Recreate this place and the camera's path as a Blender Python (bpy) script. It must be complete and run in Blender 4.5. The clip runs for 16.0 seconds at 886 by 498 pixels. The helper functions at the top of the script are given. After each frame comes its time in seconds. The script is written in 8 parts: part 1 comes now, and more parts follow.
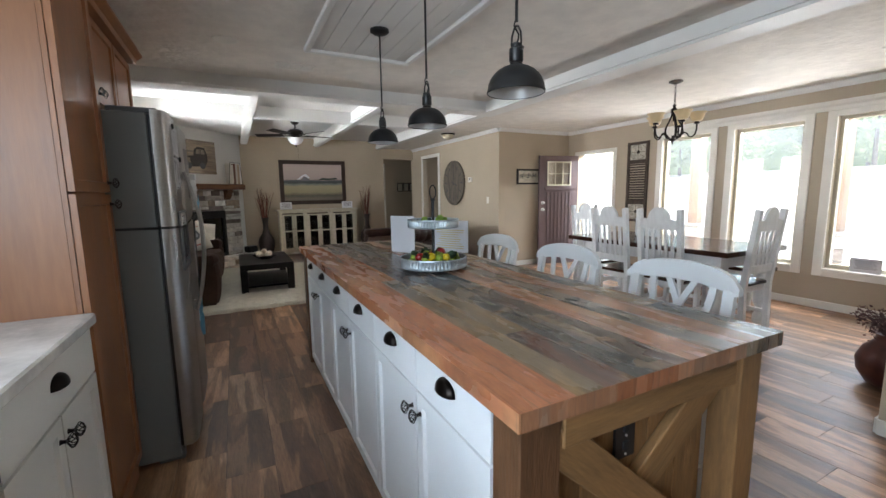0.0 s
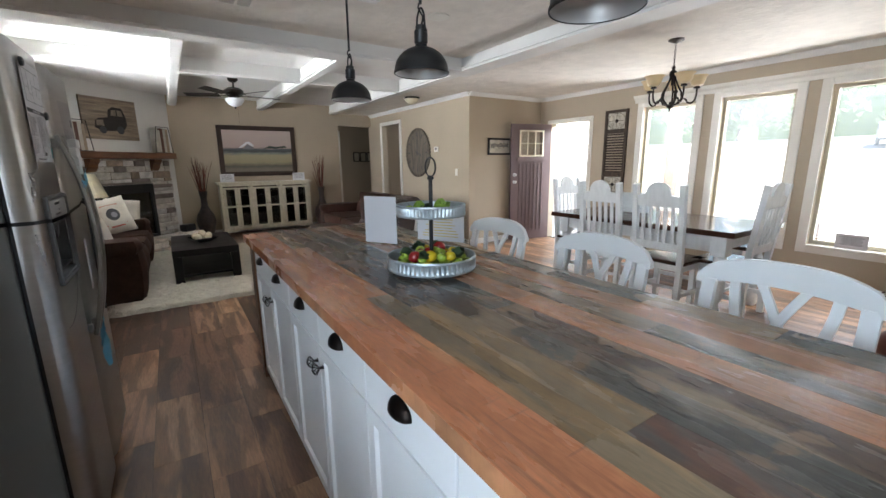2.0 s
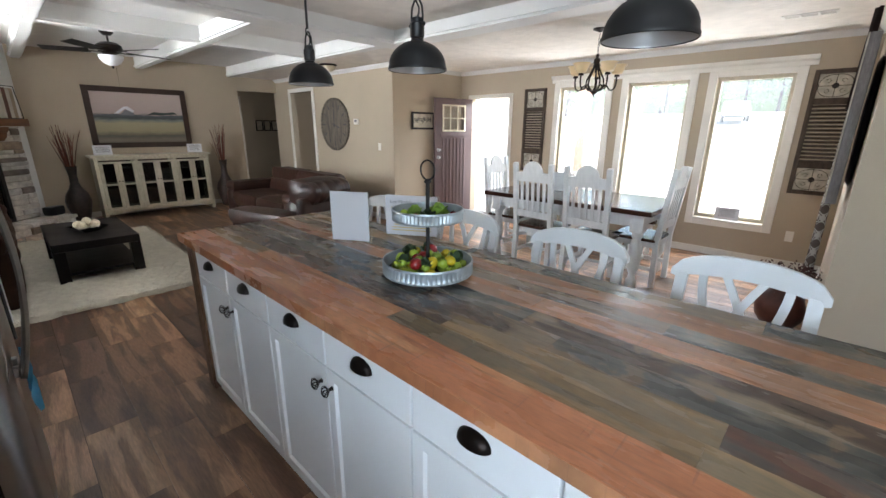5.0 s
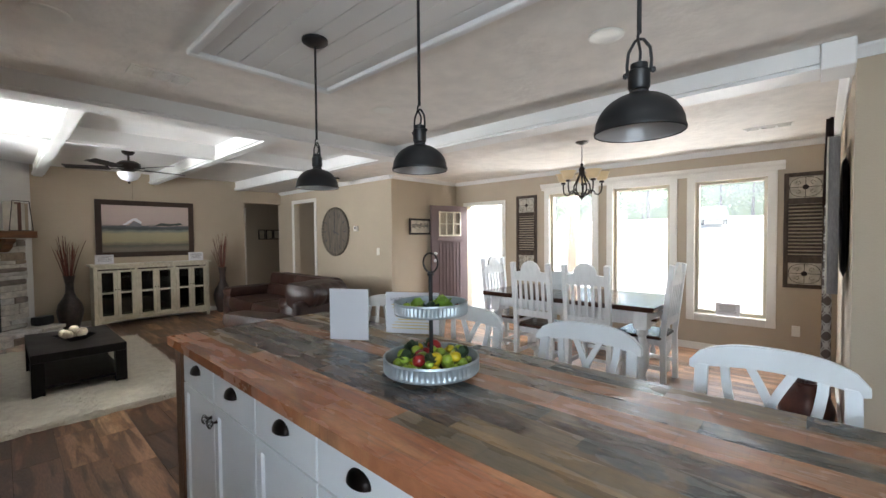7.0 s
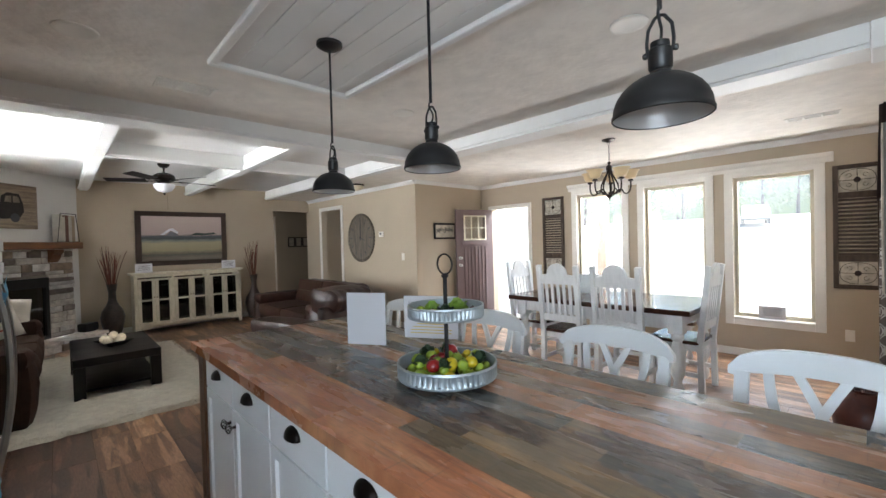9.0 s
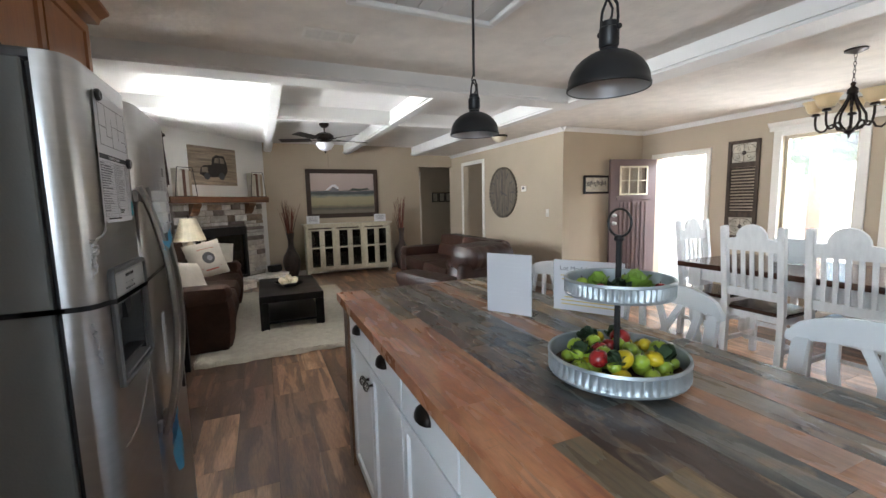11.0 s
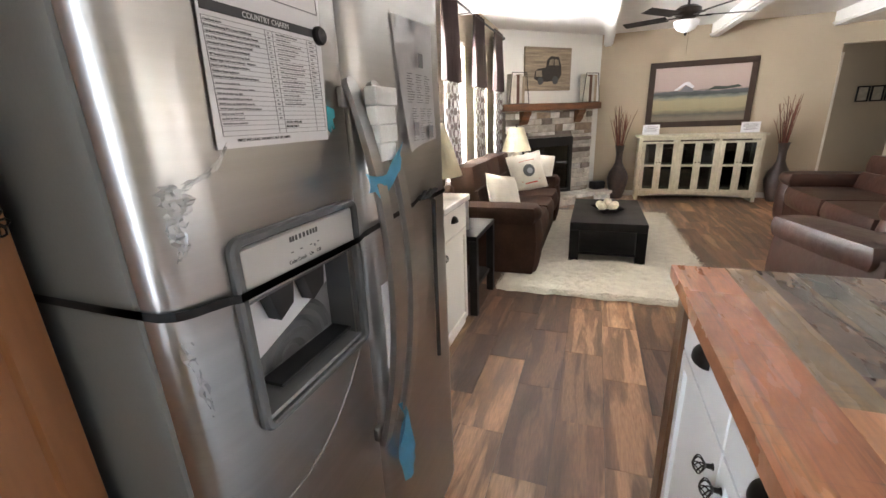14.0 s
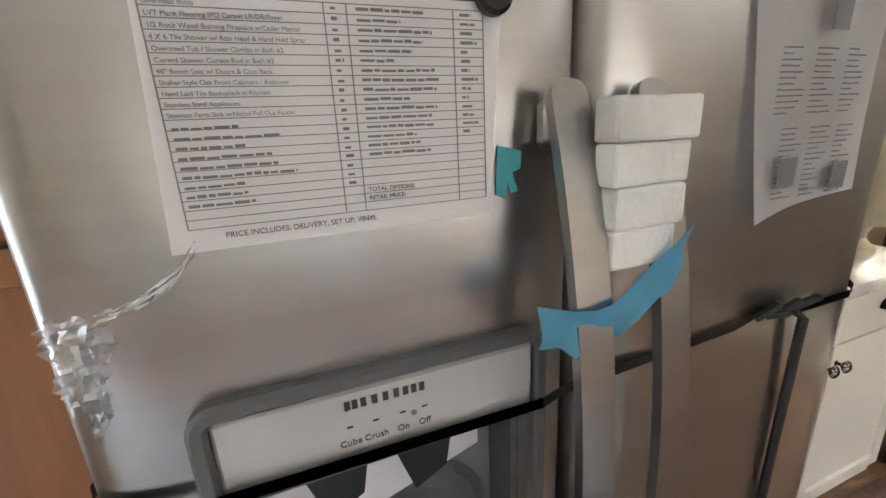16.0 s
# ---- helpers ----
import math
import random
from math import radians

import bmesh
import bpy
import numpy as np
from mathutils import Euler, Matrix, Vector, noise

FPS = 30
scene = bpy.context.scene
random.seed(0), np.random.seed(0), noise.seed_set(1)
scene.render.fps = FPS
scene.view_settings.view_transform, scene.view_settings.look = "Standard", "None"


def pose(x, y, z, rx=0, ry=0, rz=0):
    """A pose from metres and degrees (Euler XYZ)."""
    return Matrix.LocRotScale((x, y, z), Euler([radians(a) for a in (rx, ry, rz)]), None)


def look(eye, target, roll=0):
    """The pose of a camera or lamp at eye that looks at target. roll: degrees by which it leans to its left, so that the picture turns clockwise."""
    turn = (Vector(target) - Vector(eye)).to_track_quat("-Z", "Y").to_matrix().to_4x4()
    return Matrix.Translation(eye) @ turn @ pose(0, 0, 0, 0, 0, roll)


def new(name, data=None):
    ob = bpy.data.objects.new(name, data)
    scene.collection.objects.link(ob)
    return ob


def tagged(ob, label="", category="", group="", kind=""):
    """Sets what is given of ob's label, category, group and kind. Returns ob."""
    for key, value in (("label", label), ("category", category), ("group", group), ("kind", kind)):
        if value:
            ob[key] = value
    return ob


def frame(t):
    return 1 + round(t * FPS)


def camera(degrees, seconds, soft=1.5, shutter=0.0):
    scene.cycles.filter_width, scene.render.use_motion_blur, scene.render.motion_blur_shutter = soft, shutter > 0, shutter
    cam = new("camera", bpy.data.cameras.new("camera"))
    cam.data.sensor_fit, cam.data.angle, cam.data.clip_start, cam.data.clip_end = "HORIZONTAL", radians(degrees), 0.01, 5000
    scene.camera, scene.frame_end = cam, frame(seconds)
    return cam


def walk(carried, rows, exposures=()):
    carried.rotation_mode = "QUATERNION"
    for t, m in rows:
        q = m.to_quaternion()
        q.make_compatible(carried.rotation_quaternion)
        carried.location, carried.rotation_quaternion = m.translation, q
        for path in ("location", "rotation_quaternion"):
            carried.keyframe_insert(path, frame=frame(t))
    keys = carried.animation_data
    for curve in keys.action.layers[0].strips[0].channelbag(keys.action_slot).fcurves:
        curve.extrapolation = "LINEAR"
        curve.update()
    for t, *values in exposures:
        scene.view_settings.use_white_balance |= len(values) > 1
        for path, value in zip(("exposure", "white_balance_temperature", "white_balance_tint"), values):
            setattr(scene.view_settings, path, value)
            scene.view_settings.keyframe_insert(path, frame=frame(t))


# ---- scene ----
cam = camera(94.5, 16.0)
PATH = [
    (0, (3.5, 3.601, 1.311), (4.395, 5.369, 1.042), -0.8),
    (0.5, (3.462, 3.754, 1.322), (4.384, 5.508, 1.05), -0.8),
    (1, (3.491, 3.86, 1.329), (4.443, 5.596, 1.044), -0.7),
    (1.5, (3.613, 4.029, 1.329), (4.614, 5.73, 1.007), -0.6),
    (2, (3.598, 4.194, 1.335), (4.669, 5.832, 0.922), -0.6),
    (2.5, (3.486, 4.349, 1.403), (4.615, 5.9, 0.839), -0.6),
    (3, (3.478, 4.447, 1.468), (4.644, 5.899, 0.736), -0.3),
    (3.2, (3.528, 4.532, 1.472), (4.708, 5.943, 0.686), -0.3),
    (5.3, (3.355, 4.46, 1.46), (4.77, 5.79, 0.978), -0.1),
    (5.5, (3.381, 4.496, 1.434), (4.792, 5.851, 1.018), -0.2),
    (6, (3.364, 4.492, 1.426), (4.807, 5.849, 1.152), -0.4),
    (6.5, (3.373, 4.492, 1.405), (4.827, 5.858, 1.279), -0.8),
    (7, (3.365, 4.501, 1.414), (4.832, 5.859, 1.353), -0.5),
    (7.5, (3.378, 4.504, 1.413), (4.84, 5.869, 1.386), -0.5),
    (8, (3.371, 4.499, 1.404), (4.827, 5.869, 1.406), -0.5),
    (10.3, (3.588, 4.559, 1.381), (4.639, 6.254, 1.24), -1.6),
    (10.5, (3.598, 4.627, 1.377), (4.579, 6.363, 1.221), -1.1),
    (11, (3.593, 4.774, 1.382), (4.393, 6.592, 1.153), -1.3),
    (11.5, (3.616, 4.93, 1.381), (4.252, 6.8, 1.067), -1.3),
    (12, (3.7, 5.082, 1.378), (4.153, 6.982, 0.948), -1.3),
    (12.5, (3.771, 5.183, 1.354), (4.023, 7.1, 0.844), -1.1),
    (13, (3.763, 5.296, 1.342), (3.753, 7.214, 0.774), -1.5),
    (13.5, (3.68, 5.446, 1.353), (3.347, 7.326, 0.759), -2.5),
    (14, (3.68, 5.588, 1.374), (3.016, 7.376, 0.772), -2.4),
    (14.5, (3.713, 5.757, 1.394), (2.699, 7.374, 0.797), -2.9),
    (15, (3.642, 5.891, 1.407), (2.297, 7.248, 0.816), -3.2),
    (15.5, (3.562, 5.972, 1.417), (1.893, 6.943, 0.896), -4.3),
    (16, (3.55, 6.039, 1.418), (1.755, 6.719, 0.858), -2.9),
]
EXPOSURES = [(0.0, 2.50, 6420, 10), (3.0, 2.69, 6350, 10), (5.5, 2.72, 6400, 10), (7.0, 2.64, 6450, 10), (10.5, 2.75, 6400, 10), (11.5, 2.85, 6450, 10), (12.5, 3.20, 6600, 11),
             (13.0, 3.37, 6750, 12), (14.0, 3.82, 6850, 13), (15.2, 3.67, 6900, 13), (16.0, 3.82, 6900, 12)]
walk(cam, [(t, look(eye, target, roll)) for t, eye, target, roll in PATH], EXPOSURES)

# ---- light ----
world = bpy.data.worlds.new("world")
scene.world = world
world.use_nodes = True
wn = world.node_tree.nodes
sky = wn.new("ShaderNodeTexSky")
sky.sky_type, sky.sun_disc = "NISHITA", False
sky.sun_elevation, sky.sun_rotation = radians(62), radians(178)
wn["Background"].inputs["Strength"].default_value = 0.09
world.node_tree.links.new(sky.outputs[0], wn["Background"].inputs["Color"])
sun_data = bpy.data.lights.new("sun", "SUN")
sun_data.energy, sun_data.angle, sun_data.color = 2.6, radians(0.5), (1, 0.96, 0.9)
sun = new("sun", sun_data)
SUN_FROM = Vector((math.sin(radians(178)) * math.cos(radians(62)), math.cos(radians(178)) * math.cos(radians(62)), math.sin(radians(62))))
sun.rotation_euler = (-SUN_FROM).to_track_quat("-Z", "Y").to_euler()


def area_lamp(name, place, towards, sx, sy, watts, tone):
    data = bpy.data.lights.new(name, "AREA")
    data.shape, data.size, data.size_y, data.energy, data.color = "RECTANGLE", sx, sy, watts, tone
    ob = new(name, data)
    ob.matrix_world = look(place, towards)
    return ob


# ---- materials ----
def mat(name, colour, rough=0.6, metal=0.0, dark=0.8, scale=8.0, bump=0.0, bscale=60.0, stretch=(1, 1, 1), each=0.0, streak=0.0, spec=0.5, coat=0.0, fine=0.0, c2=None):
    """A surface: base colour with broad variation down to dark, streaks along the short axis of stretch, fine relief, and a change per object."""
    m = bpy.data.materials.new(name)
    m.use_nodes = True
    nt = m.node_tree
    N, L = nt.nodes, nt.links
    b = N["Principled BSDF"]
    b.inputs["Roughness"].default_value, b.inputs["Metallic"].default_value = rough, metal
    b.inputs["Specular IOR Level"].default_value = spec
    b.inputs["Coat Weight"].default_value = coat
    co = N.new("ShaderNodeTexCoord")
    mp = N.new("ShaderNodeMapping")
    mp.inputs["Scale"].default_value = stretch
    oi = N.new("ShaderNodeObjectInfo")
    vm = N.new("ShaderNodeVectorMath")
    vm.operation = "SCALE"
    vm.inputs[0].default_value = (37.0, 53.0, 71.0)
    L.new(oi.outputs["Random"], vm.inputs["Scale"])
    ad = N.new("ShaderNodeVectorMath")
    ad.operation = "ADD"
    L.new(co.outputs["Object"], ad.inputs[0])
    L.new(vm.outputs[0], ad.inputs[1])
    L.new(ad.outputs[0], mp.inputs[0])
    n1 = N.new("ShaderNodeTexNoise")
    n1.inputs["Scale"].default_value, n1.inputs["Detail"].default_value = scale, 6
    L.new(mp.outputs[0], n1.inputs[0])
    mix = N.new("ShaderNodeMix")
    mix.data_type = "RGBA"
    lo = [c * dark for c in colour]
    mix.inputs["A"].default_value, mix.inputs["B"].default_value = (*lo, 1), (*colour, 1)
    rmp = N.new("ShaderNodeMapRange")
    rmp.inputs["From Min"].default_value, rmp.inputs["From Max"].default_value = 0.35, 0.65
    L.new(n1.outputs[0], rmp.inputs[0])
    L.new(rmp.outputs[0], mix.inputs["Factor"])
    out = mix.outputs["Result"]
    if c2:
        n4 = N.new("ShaderNodeTexNoise")
        n4.inputs["Scale"].default_value, n4.inputs["Detail"].default_value, n4.inputs["Distortion"].default_value = scale * 0.7, 8, 0.6
        L.new(mp.outputs[0], n4.inputs[0])
        r5 = N.new("ShaderNodeMapRange")
        r5.inputs["From Min"].default_value, r5.inputs["From Max"].default_value = 0.50, 0.58
        L.new(n4.outputs[0], r5.inputs[0])
        mx2 = N.new("ShaderNodeMix")
        mx2.data_type = "RGBA"
        L.new(r5.outputs[0], mx2.inputs["Factor"])
        L.new(out, mx2.inputs["A"])
        mx2.inputs["B"].default_value = (*c2, 1)
        out = mx2.outputs["Result"]
    if fine:
        n3 = N.new("ShaderNodeTexNoise")
        n3.inputs["Scale"].default_value, n3.inputs["Detail"].default_value = scale * 9, 4
        L.new(mp.outputs[0], n3.inputs[0])
        hs = N.new("ShaderNodeHueSaturation")
        r3 = N.new("ShaderNodeMapRange")
        r3.inputs["From Min"].default_value, r3.inputs["From Max"].default_value = 0.3, 0.7
        r3.inputs["To Min"].default_value, r3.inputs["To Max"].default_value = 1 - fine, 1 + fine
        L.new(n3.outputs[0], r3.inputs[0])
        L.new(r3.outputs[0], hs.inputs["Value"])
        L.new(out, hs.inputs["Color"])
        out = hs.outputs[0]
    if each:
        hs = N.new("ShaderNodeHueSaturation")
        r4 = N.new("ShaderNodeMapRange")
        r4.inputs["To Min"].default_value, r4.inputs["To Max"].default_value = 1 - each, 1 + each
        L.new(oi.outputs["Random"], r4.inputs[0])
        L.new(r4.outputs[0], hs.inputs["Value"])
        L.new(out, hs.inputs["Color"])
        out = hs.outputs[0]
    L.new(out, b.inputs["Base Color"])
    rr = N.new("ShaderNodeMapRange")
    rr.inputs["To Min"].default_value, rr.inputs["To Max"].default_value = max(0.02, rough - 0.08), min(1, rough + 0.08)
    L.new(n1.outputs[0], rr.inputs[0])
    L.new(rr.outputs[0], b.inputs["Roughness"])
    if bump:
        n2 = N.new("ShaderNodeTexNoise")
        n2.inputs["Scale"].default_value, n2.inputs["Detail"].default_value = bscale, 5
        L.new(mp.outputs[0], n2.inputs[0])
        bp = N.new("ShaderNodeBump")
        bp.inputs["Strength"].default_value, bp.inputs["Distance"].default_value = bump, 0.01
        L.new(n2.outputs[0], bp.inputs["Height"])
        L.new(bp.outputs[0], b.inputs["Normal"])
    return m


def glow(name, colour, strength):
    m = bpy.data.materials.new(name)
    m.use_nodes = True
    b = m.node_tree.nodes["Principled BSDF"]
    b.inputs["Base Color"].default_value = (*colour, 1)
    b.inputs["Emission Color"].default_value, b.inputs["Emission Strength"].default_value = (*colour, 1), strength
    return m


def glass(name, tint=(1, 1, 1), rough=0.0):
    m = bpy.data.materials.new(name)
    m.use_nodes = True
    b = m.node_tree.nodes["Principled BSDF"]
    b.inputs["Base Color"].default_value = (*tint, 1)
    b.inputs["Transmission Weight"].default_value, b.inputs["Roughness"].default_value, b.inputs["IOR"].default_value = 1.0, rough, 1.1
    return m


def clear(name, gloss=0.08, rough=0.02, tint=(1, 1, 1)):
    """Thin clear sheet: mostly see-through, with some gloss."""
    m = bpy.data.materials.new(name)
    m.use_nodes = True
    nt = m.node_tree
    nt.nodes.remove(nt.nodes["Principled BSDF"])
    t, g, mx = nt.nodes.new("ShaderNodeBsdfTransparent"), nt.nodes.new("ShaderNodeBsdfGlossy"), nt.nodes.new("ShaderNodeMixShader")
    t.inputs[0].default_value = (*tint, 1)
    g.inputs["Roughness"].default_value = rough
    mx.inputs[0].default_value = gloss
    nt.links.new(t.outputs[0], mx.inputs[1])
    nt.links.new(g.outputs[0], mx.inputs[2])
    nt.links.new(mx.outputs[0], nt.nodes["Material Output"].inputs[0])
    return m


WALL = mat("wall_paint", (0.47, 0.39, 0.29), 0.75, dark=0.94, scale=1.5, bump=0.15, bscale=90)
WHITE_WALL = mat("white_wall", (0.74, 0.73, 0.70), 0.7, dark=0.95, scale=1.5, bump=0.1, bscale=90)
CEIL = mat("knockdown_ceiling", (0.80, 0.75, 0.69), 0.85, dark=0.9, scale=7, bump=1.0, bscale=16)
CEIL_FLAT = mat("coffer_ceiling", (0.82, 0.80, 0.78), 0.8, dark=0.95, scale=3, bump=0.2, bscale=50)
BEAMW = mat("beam_white", (0.78, 0.77, 0.75), 0.5, dark=0.95, scale=3)
TRIM = mat("trim_white", (0.78, 0.75, 0.69), 0.45, dark=0.95, scale=4)
FLOORB = mat("floor_grout", (0.035, 0.025, 0.02), 0.8)
PLANKS = [mat("plank_%s" % n, c, 0.36, dark=0.5, scale=3.0, bump=0.25, bscale=40, stretch=(5, 0.6, 1), each=0.3, fine=0.22, c2=e) for n, c, e in (("umber", (0.185, 0.092, 0.05), (0.28, 0.15, 0.082)), ("dark", (0.105, 0.054, 0.033), (0.15, 0.08, 0.05)), ("honey", (0.31, 0.165, 0.082), (0.43, 0.26, 0.145)), ("brown", (0.24, 0.128, 0.07), (0.38, 0.215, 0.12)))]
CABW = mat("cabinet_white", (0.78, 0.78, 0.77), 0.35, dark=0.97, scale=5)
CABC = mat("cabinet_cream", (0.76, 0.73, 0.66), 0.35, dark=0.97, scale=5)
MAPLE = mat("stained_maple", (0.30, 0.125, 0.05), 0.38, dark=0.72, scale=2.2, bump=0.05, bscale=30, stretch=(4, 4, 0.5), fine=0.08)
PINE = mat("rustic_pine", (0.30, 0.155, 0.06), 0.5, dark=0.6, scale=3, bump=0.2, bscale=30, stretch=(5, 5, 0.7), fine=0.15)
PINE_H = mat("rustic_pine_level", (0.31, 0.165, 0.065), 0.5, dark=0.6, scale=3, bump=0.2, bscale=30, stretch=(0.7, 5, 5), fine=0.15)
IRON = mat("dark_bronze", (0.035, 0.026, 0.022), 0.38, 0.8, dark=0.7, scale=30)
BLACKM = mat("black_metal", (0.018, 0.018, 0.019), 0.42, 0.3, dark=0.8, scale=20)
STEEL = mat("brushed_steel", (0.44, 0.435, 0.43), 0.24, 1.0, dark=0.93, scale=2, stretch=(1, 0.6, 30))
STEELSIDE = mat("grey_fridge_side", (0.165, 0.175, 0.17), 0.55, 0.1, dark=0.95, scale=4, bump=0.06, bscale=200)
for l in list(STEEL.node_tree.nodes["Principled BSDF"].inputs["Roughness"].links):
    STEEL.node_tree.links.remove(l)
STEEL.node_tree.nodes["Principled BSDF"].inputs["Roughness"].default_value = 0.28
GASKET = mat("rubber_dark", (0.02, 0.02, 0.022), 0.6)
BLACKP = mat("black_plastic", (0.015, 0.015, 0.017), 0.3)
GREYP = mat("grey_plastic", (0.115, 0.12, 0.125), 0.4)
SILVERP = mat("silver_panel", (0.55, 0.55, 0.55), 0.35, 0.35, dark=0.96)
SLEEVED = mat("sleeved_paper", (0.78, 0.78, 0.81), 0.5, dark=0.97, scale=4, bump=0.35, bscale=9, coat=0.8)
PAPER = mat("paper", (0.71, 0.71, 0.74), 0.55, dark=0.97, scale=4)
INK = mat("ink_grey", (0.22, 0.22, 0.24), 0.7)
INKD = mat("ink_dark", (0.06, 0.06, 0.065), 0.7)
YELLOWI = mat("ink_yellow", (0.75, 0.55, 0.12), 0.7)
TAPE = mat("blue_tape", (0.17, 0.57, 0.82), 0.35, dark=0.85, scale=18)
TEAL = mat("teal_sticker", (0.05, 0.36, 0.42), 0.5)
FOAM = mat("white_foam", (0.80, 0.82, 0.82), 0.8, bump=0.3, bscale=120)
LEATHER = mat("brown_suede", (0.052, 0.024, 0.014), 0.85, spec=0.25, dark=0.6, scale=6, bump=0.3, bscale=25, fine=0.1)
LEATHER2 = mat("brown_leather", (0.040, 0.015, 0.009), 0.42, dark=0.5, scale=8, bump=0.5, bscale=14, spec=0.4)
ESPRESSO = mat("espresso_wood", (0.008, 0.006, 0.006), 0.45, spec=0.25, dark=0.7, scale=5)
DARKTOP = mat("dark_tabletop", (0.055, 0.022, 0.014), 0.16, dark=0.5, scale=4, stretch=(4, 0.5, 1), bump=0.1, bscale=20)
DISTRESS = mat("distressed_white", (0.76, 0.77, 0.77), 0.5, dark=0.88, scale=14, bump=0.2, bscale=40, stretch=(2, 2, 0.6))
STOOLW = mat("stool_white", (0.64, 0.65, 0.65), 0.4, dark=0.95, scale=6)
CREAMW = mat("distressed_cream", (0.56, 0.50, 0.375), 0.55, dark=0.78, scale=16, bump=0.2, bscale=40, stretch=(2, 2, 0.7), fine=0.12)
RUG = mat("shag_rug", (0.54, 0.50, 0.41), 0.95, dark=0.86, scale=14, bump=1.0, bscale=60)
STONES = [mat("stone_%s" % n, c, 0.85, dark=0.65, scale=9, bump=0.9, bscale=22, each=0.15, fine=0.15) for n, c in (("cream", (0.62, 0.57, 0.50)), ("pale", (0.68, 0.65, 0.61)), ("tan", (0.36, 0.28, 0.21)), ("grey", (0.24, 0.20, 0.18)))]
MORTAR = mat("mortar", (0.26, 0.23, 0.20), 0.95, bump=0.5, bscale=60)
CEDAR = mat("cedar_mantel", (0.20, 0.085, 0.035), 0.45, dark=0.55, scale=4, bump=0.2, bscale=20, stretch=(0.8, 0.8, 5), fine=0.12)
SOOT = mat("firebox", (0.006, 0.006, 0.006), 0.5)
MARBLE = mat("marble_laminate", (0.84, 0.82, 0.78), 0.22, dark=0.68, scale=5.0, fine=0.06)
GALV = mat("galvanised", (0.50, 0.555, 0.58), 0.45, 0.6, dark=0.8, scale=18, bump=0.05, bscale=90)
RUSTY = mat("tray_rust", (0.07, 0.03, 0.018), 0.5, 0.3, dark=0.5, scale=12)
DOORP = mat("door_mauve", (0.135, 0.088, 0.088), 0.5, dark=0.9, scale=6, stretch=(4, 4, 0.6))
GLASS = clear("clear_glass", 0.04)
# clear pane; a little translucent white imitates bright haze over the view
PANE = clear("veiled_window_pane", 0.05)
nt = PANE.node_tree
veil, mx = nt.nodes.new("ShaderNodeBsdfTranslucent"), nt.nodes.new("ShaderNodeMixShader")
veil.inputs[0].default_value = (0.85, 0.88, 0.9, 1)
mx.inputs[0].default_value = 0.035
nt.links.new(nt.nodes["Material Output"].inputs[0].links[0].from_socket, mx.inputs[1])
nt.links.new(veil.outputs[0], mx.inputs[2])
nt.links.new(mx.outputs[0], nt.nodes["Material Output"].inputs[0])
SHADEC = mat("cream_shade", (0.80, 0.73, 0.55), 0.7)
CERAM = mat("cream_ceramic", (0.72, 0.64, 0.48), 0.3, dark=0.8, scale=12)
CURT_TOP = mat("curtain_plum", (0.055, 0.035, 0.033), 0.85, dark=0.8, scale=8, bump=0.2, bscale=150)
BLINDM = mat("blind_white", (0.85, 0.85, 0.83), 0.6)
SHUT = mat("weathered_shutter", (0.085, 0.058, 0.042), 0.8, dark=0.5, scale=9, bump=0.5, bscale=30, stretch=(3, 3, 0.6), fine=0.2)
SHUTW = mat("shutter_cream", (0.60, 0.55, 0.45), 0.8, dark=0.6, scale=12)


# ---- building helpers ----
def bx(bm, x0, x1, y0, y1, z0, z1, bevel=0.0, seg=1, m=None):
    r = bmesh.ops.create_cube(bm, size=1.0)
    vs = r["verts"]
    bmesh.ops.scale(bm, vec=(abs(x1 - x0), abs(y1 - y0), abs(z1 - z0)), verts=vs)
    bmesh.ops.translate(bm, vec=((x0 + x1) / 2, (y0 + y1) / 2, (z0 + z1) / 2), verts=vs)
    if bevel:
        es = list({e for v in vs for e in v.link_edges})
        r = bmesh.ops.bevel(bm, geom=es, offset=bevel, segments=seg, affect="EDGES", profile=0.5)
        vs = list({v for f in r["faces"] for v in f.verts} | {v for v in vs if v.is_valid})
    if m is not None:
        bmesh.ops.transform(bm, matrix=m, verts=vs)
    return vs


def box(*a, **k):
    bm = bmesh.new()
    bx(bm, *a, **k)
    return bm


def lathe(profile, seg=24, bm=None, m=None):
    """Turns (radius, height) rows round z."""
    bm = bm or bmesh.new()
    rings = []
    for r, z in profile:
        ring = []
        for i in range(seg):
            a = 2 * math.pi * i / seg
            v = Vector((r * math.cos(a), r * math.sin(a), z))
            ring.append(bm.verts.new(m @ v if m else v))
        rings.append(ring)
    for a, b in zip(rings, rings[1:]):
        for i in range(seg):
            bm.faces.new((a[i], a[(i + 1) % seg], b[(i + 1) % seg], b[i]))
    if profile[0][0] > 0:
        bm.faces.new(rings[0][::-1])
    if profile[-1][0] > 0:
        bm.faces.new(rings[-1])
    return bm


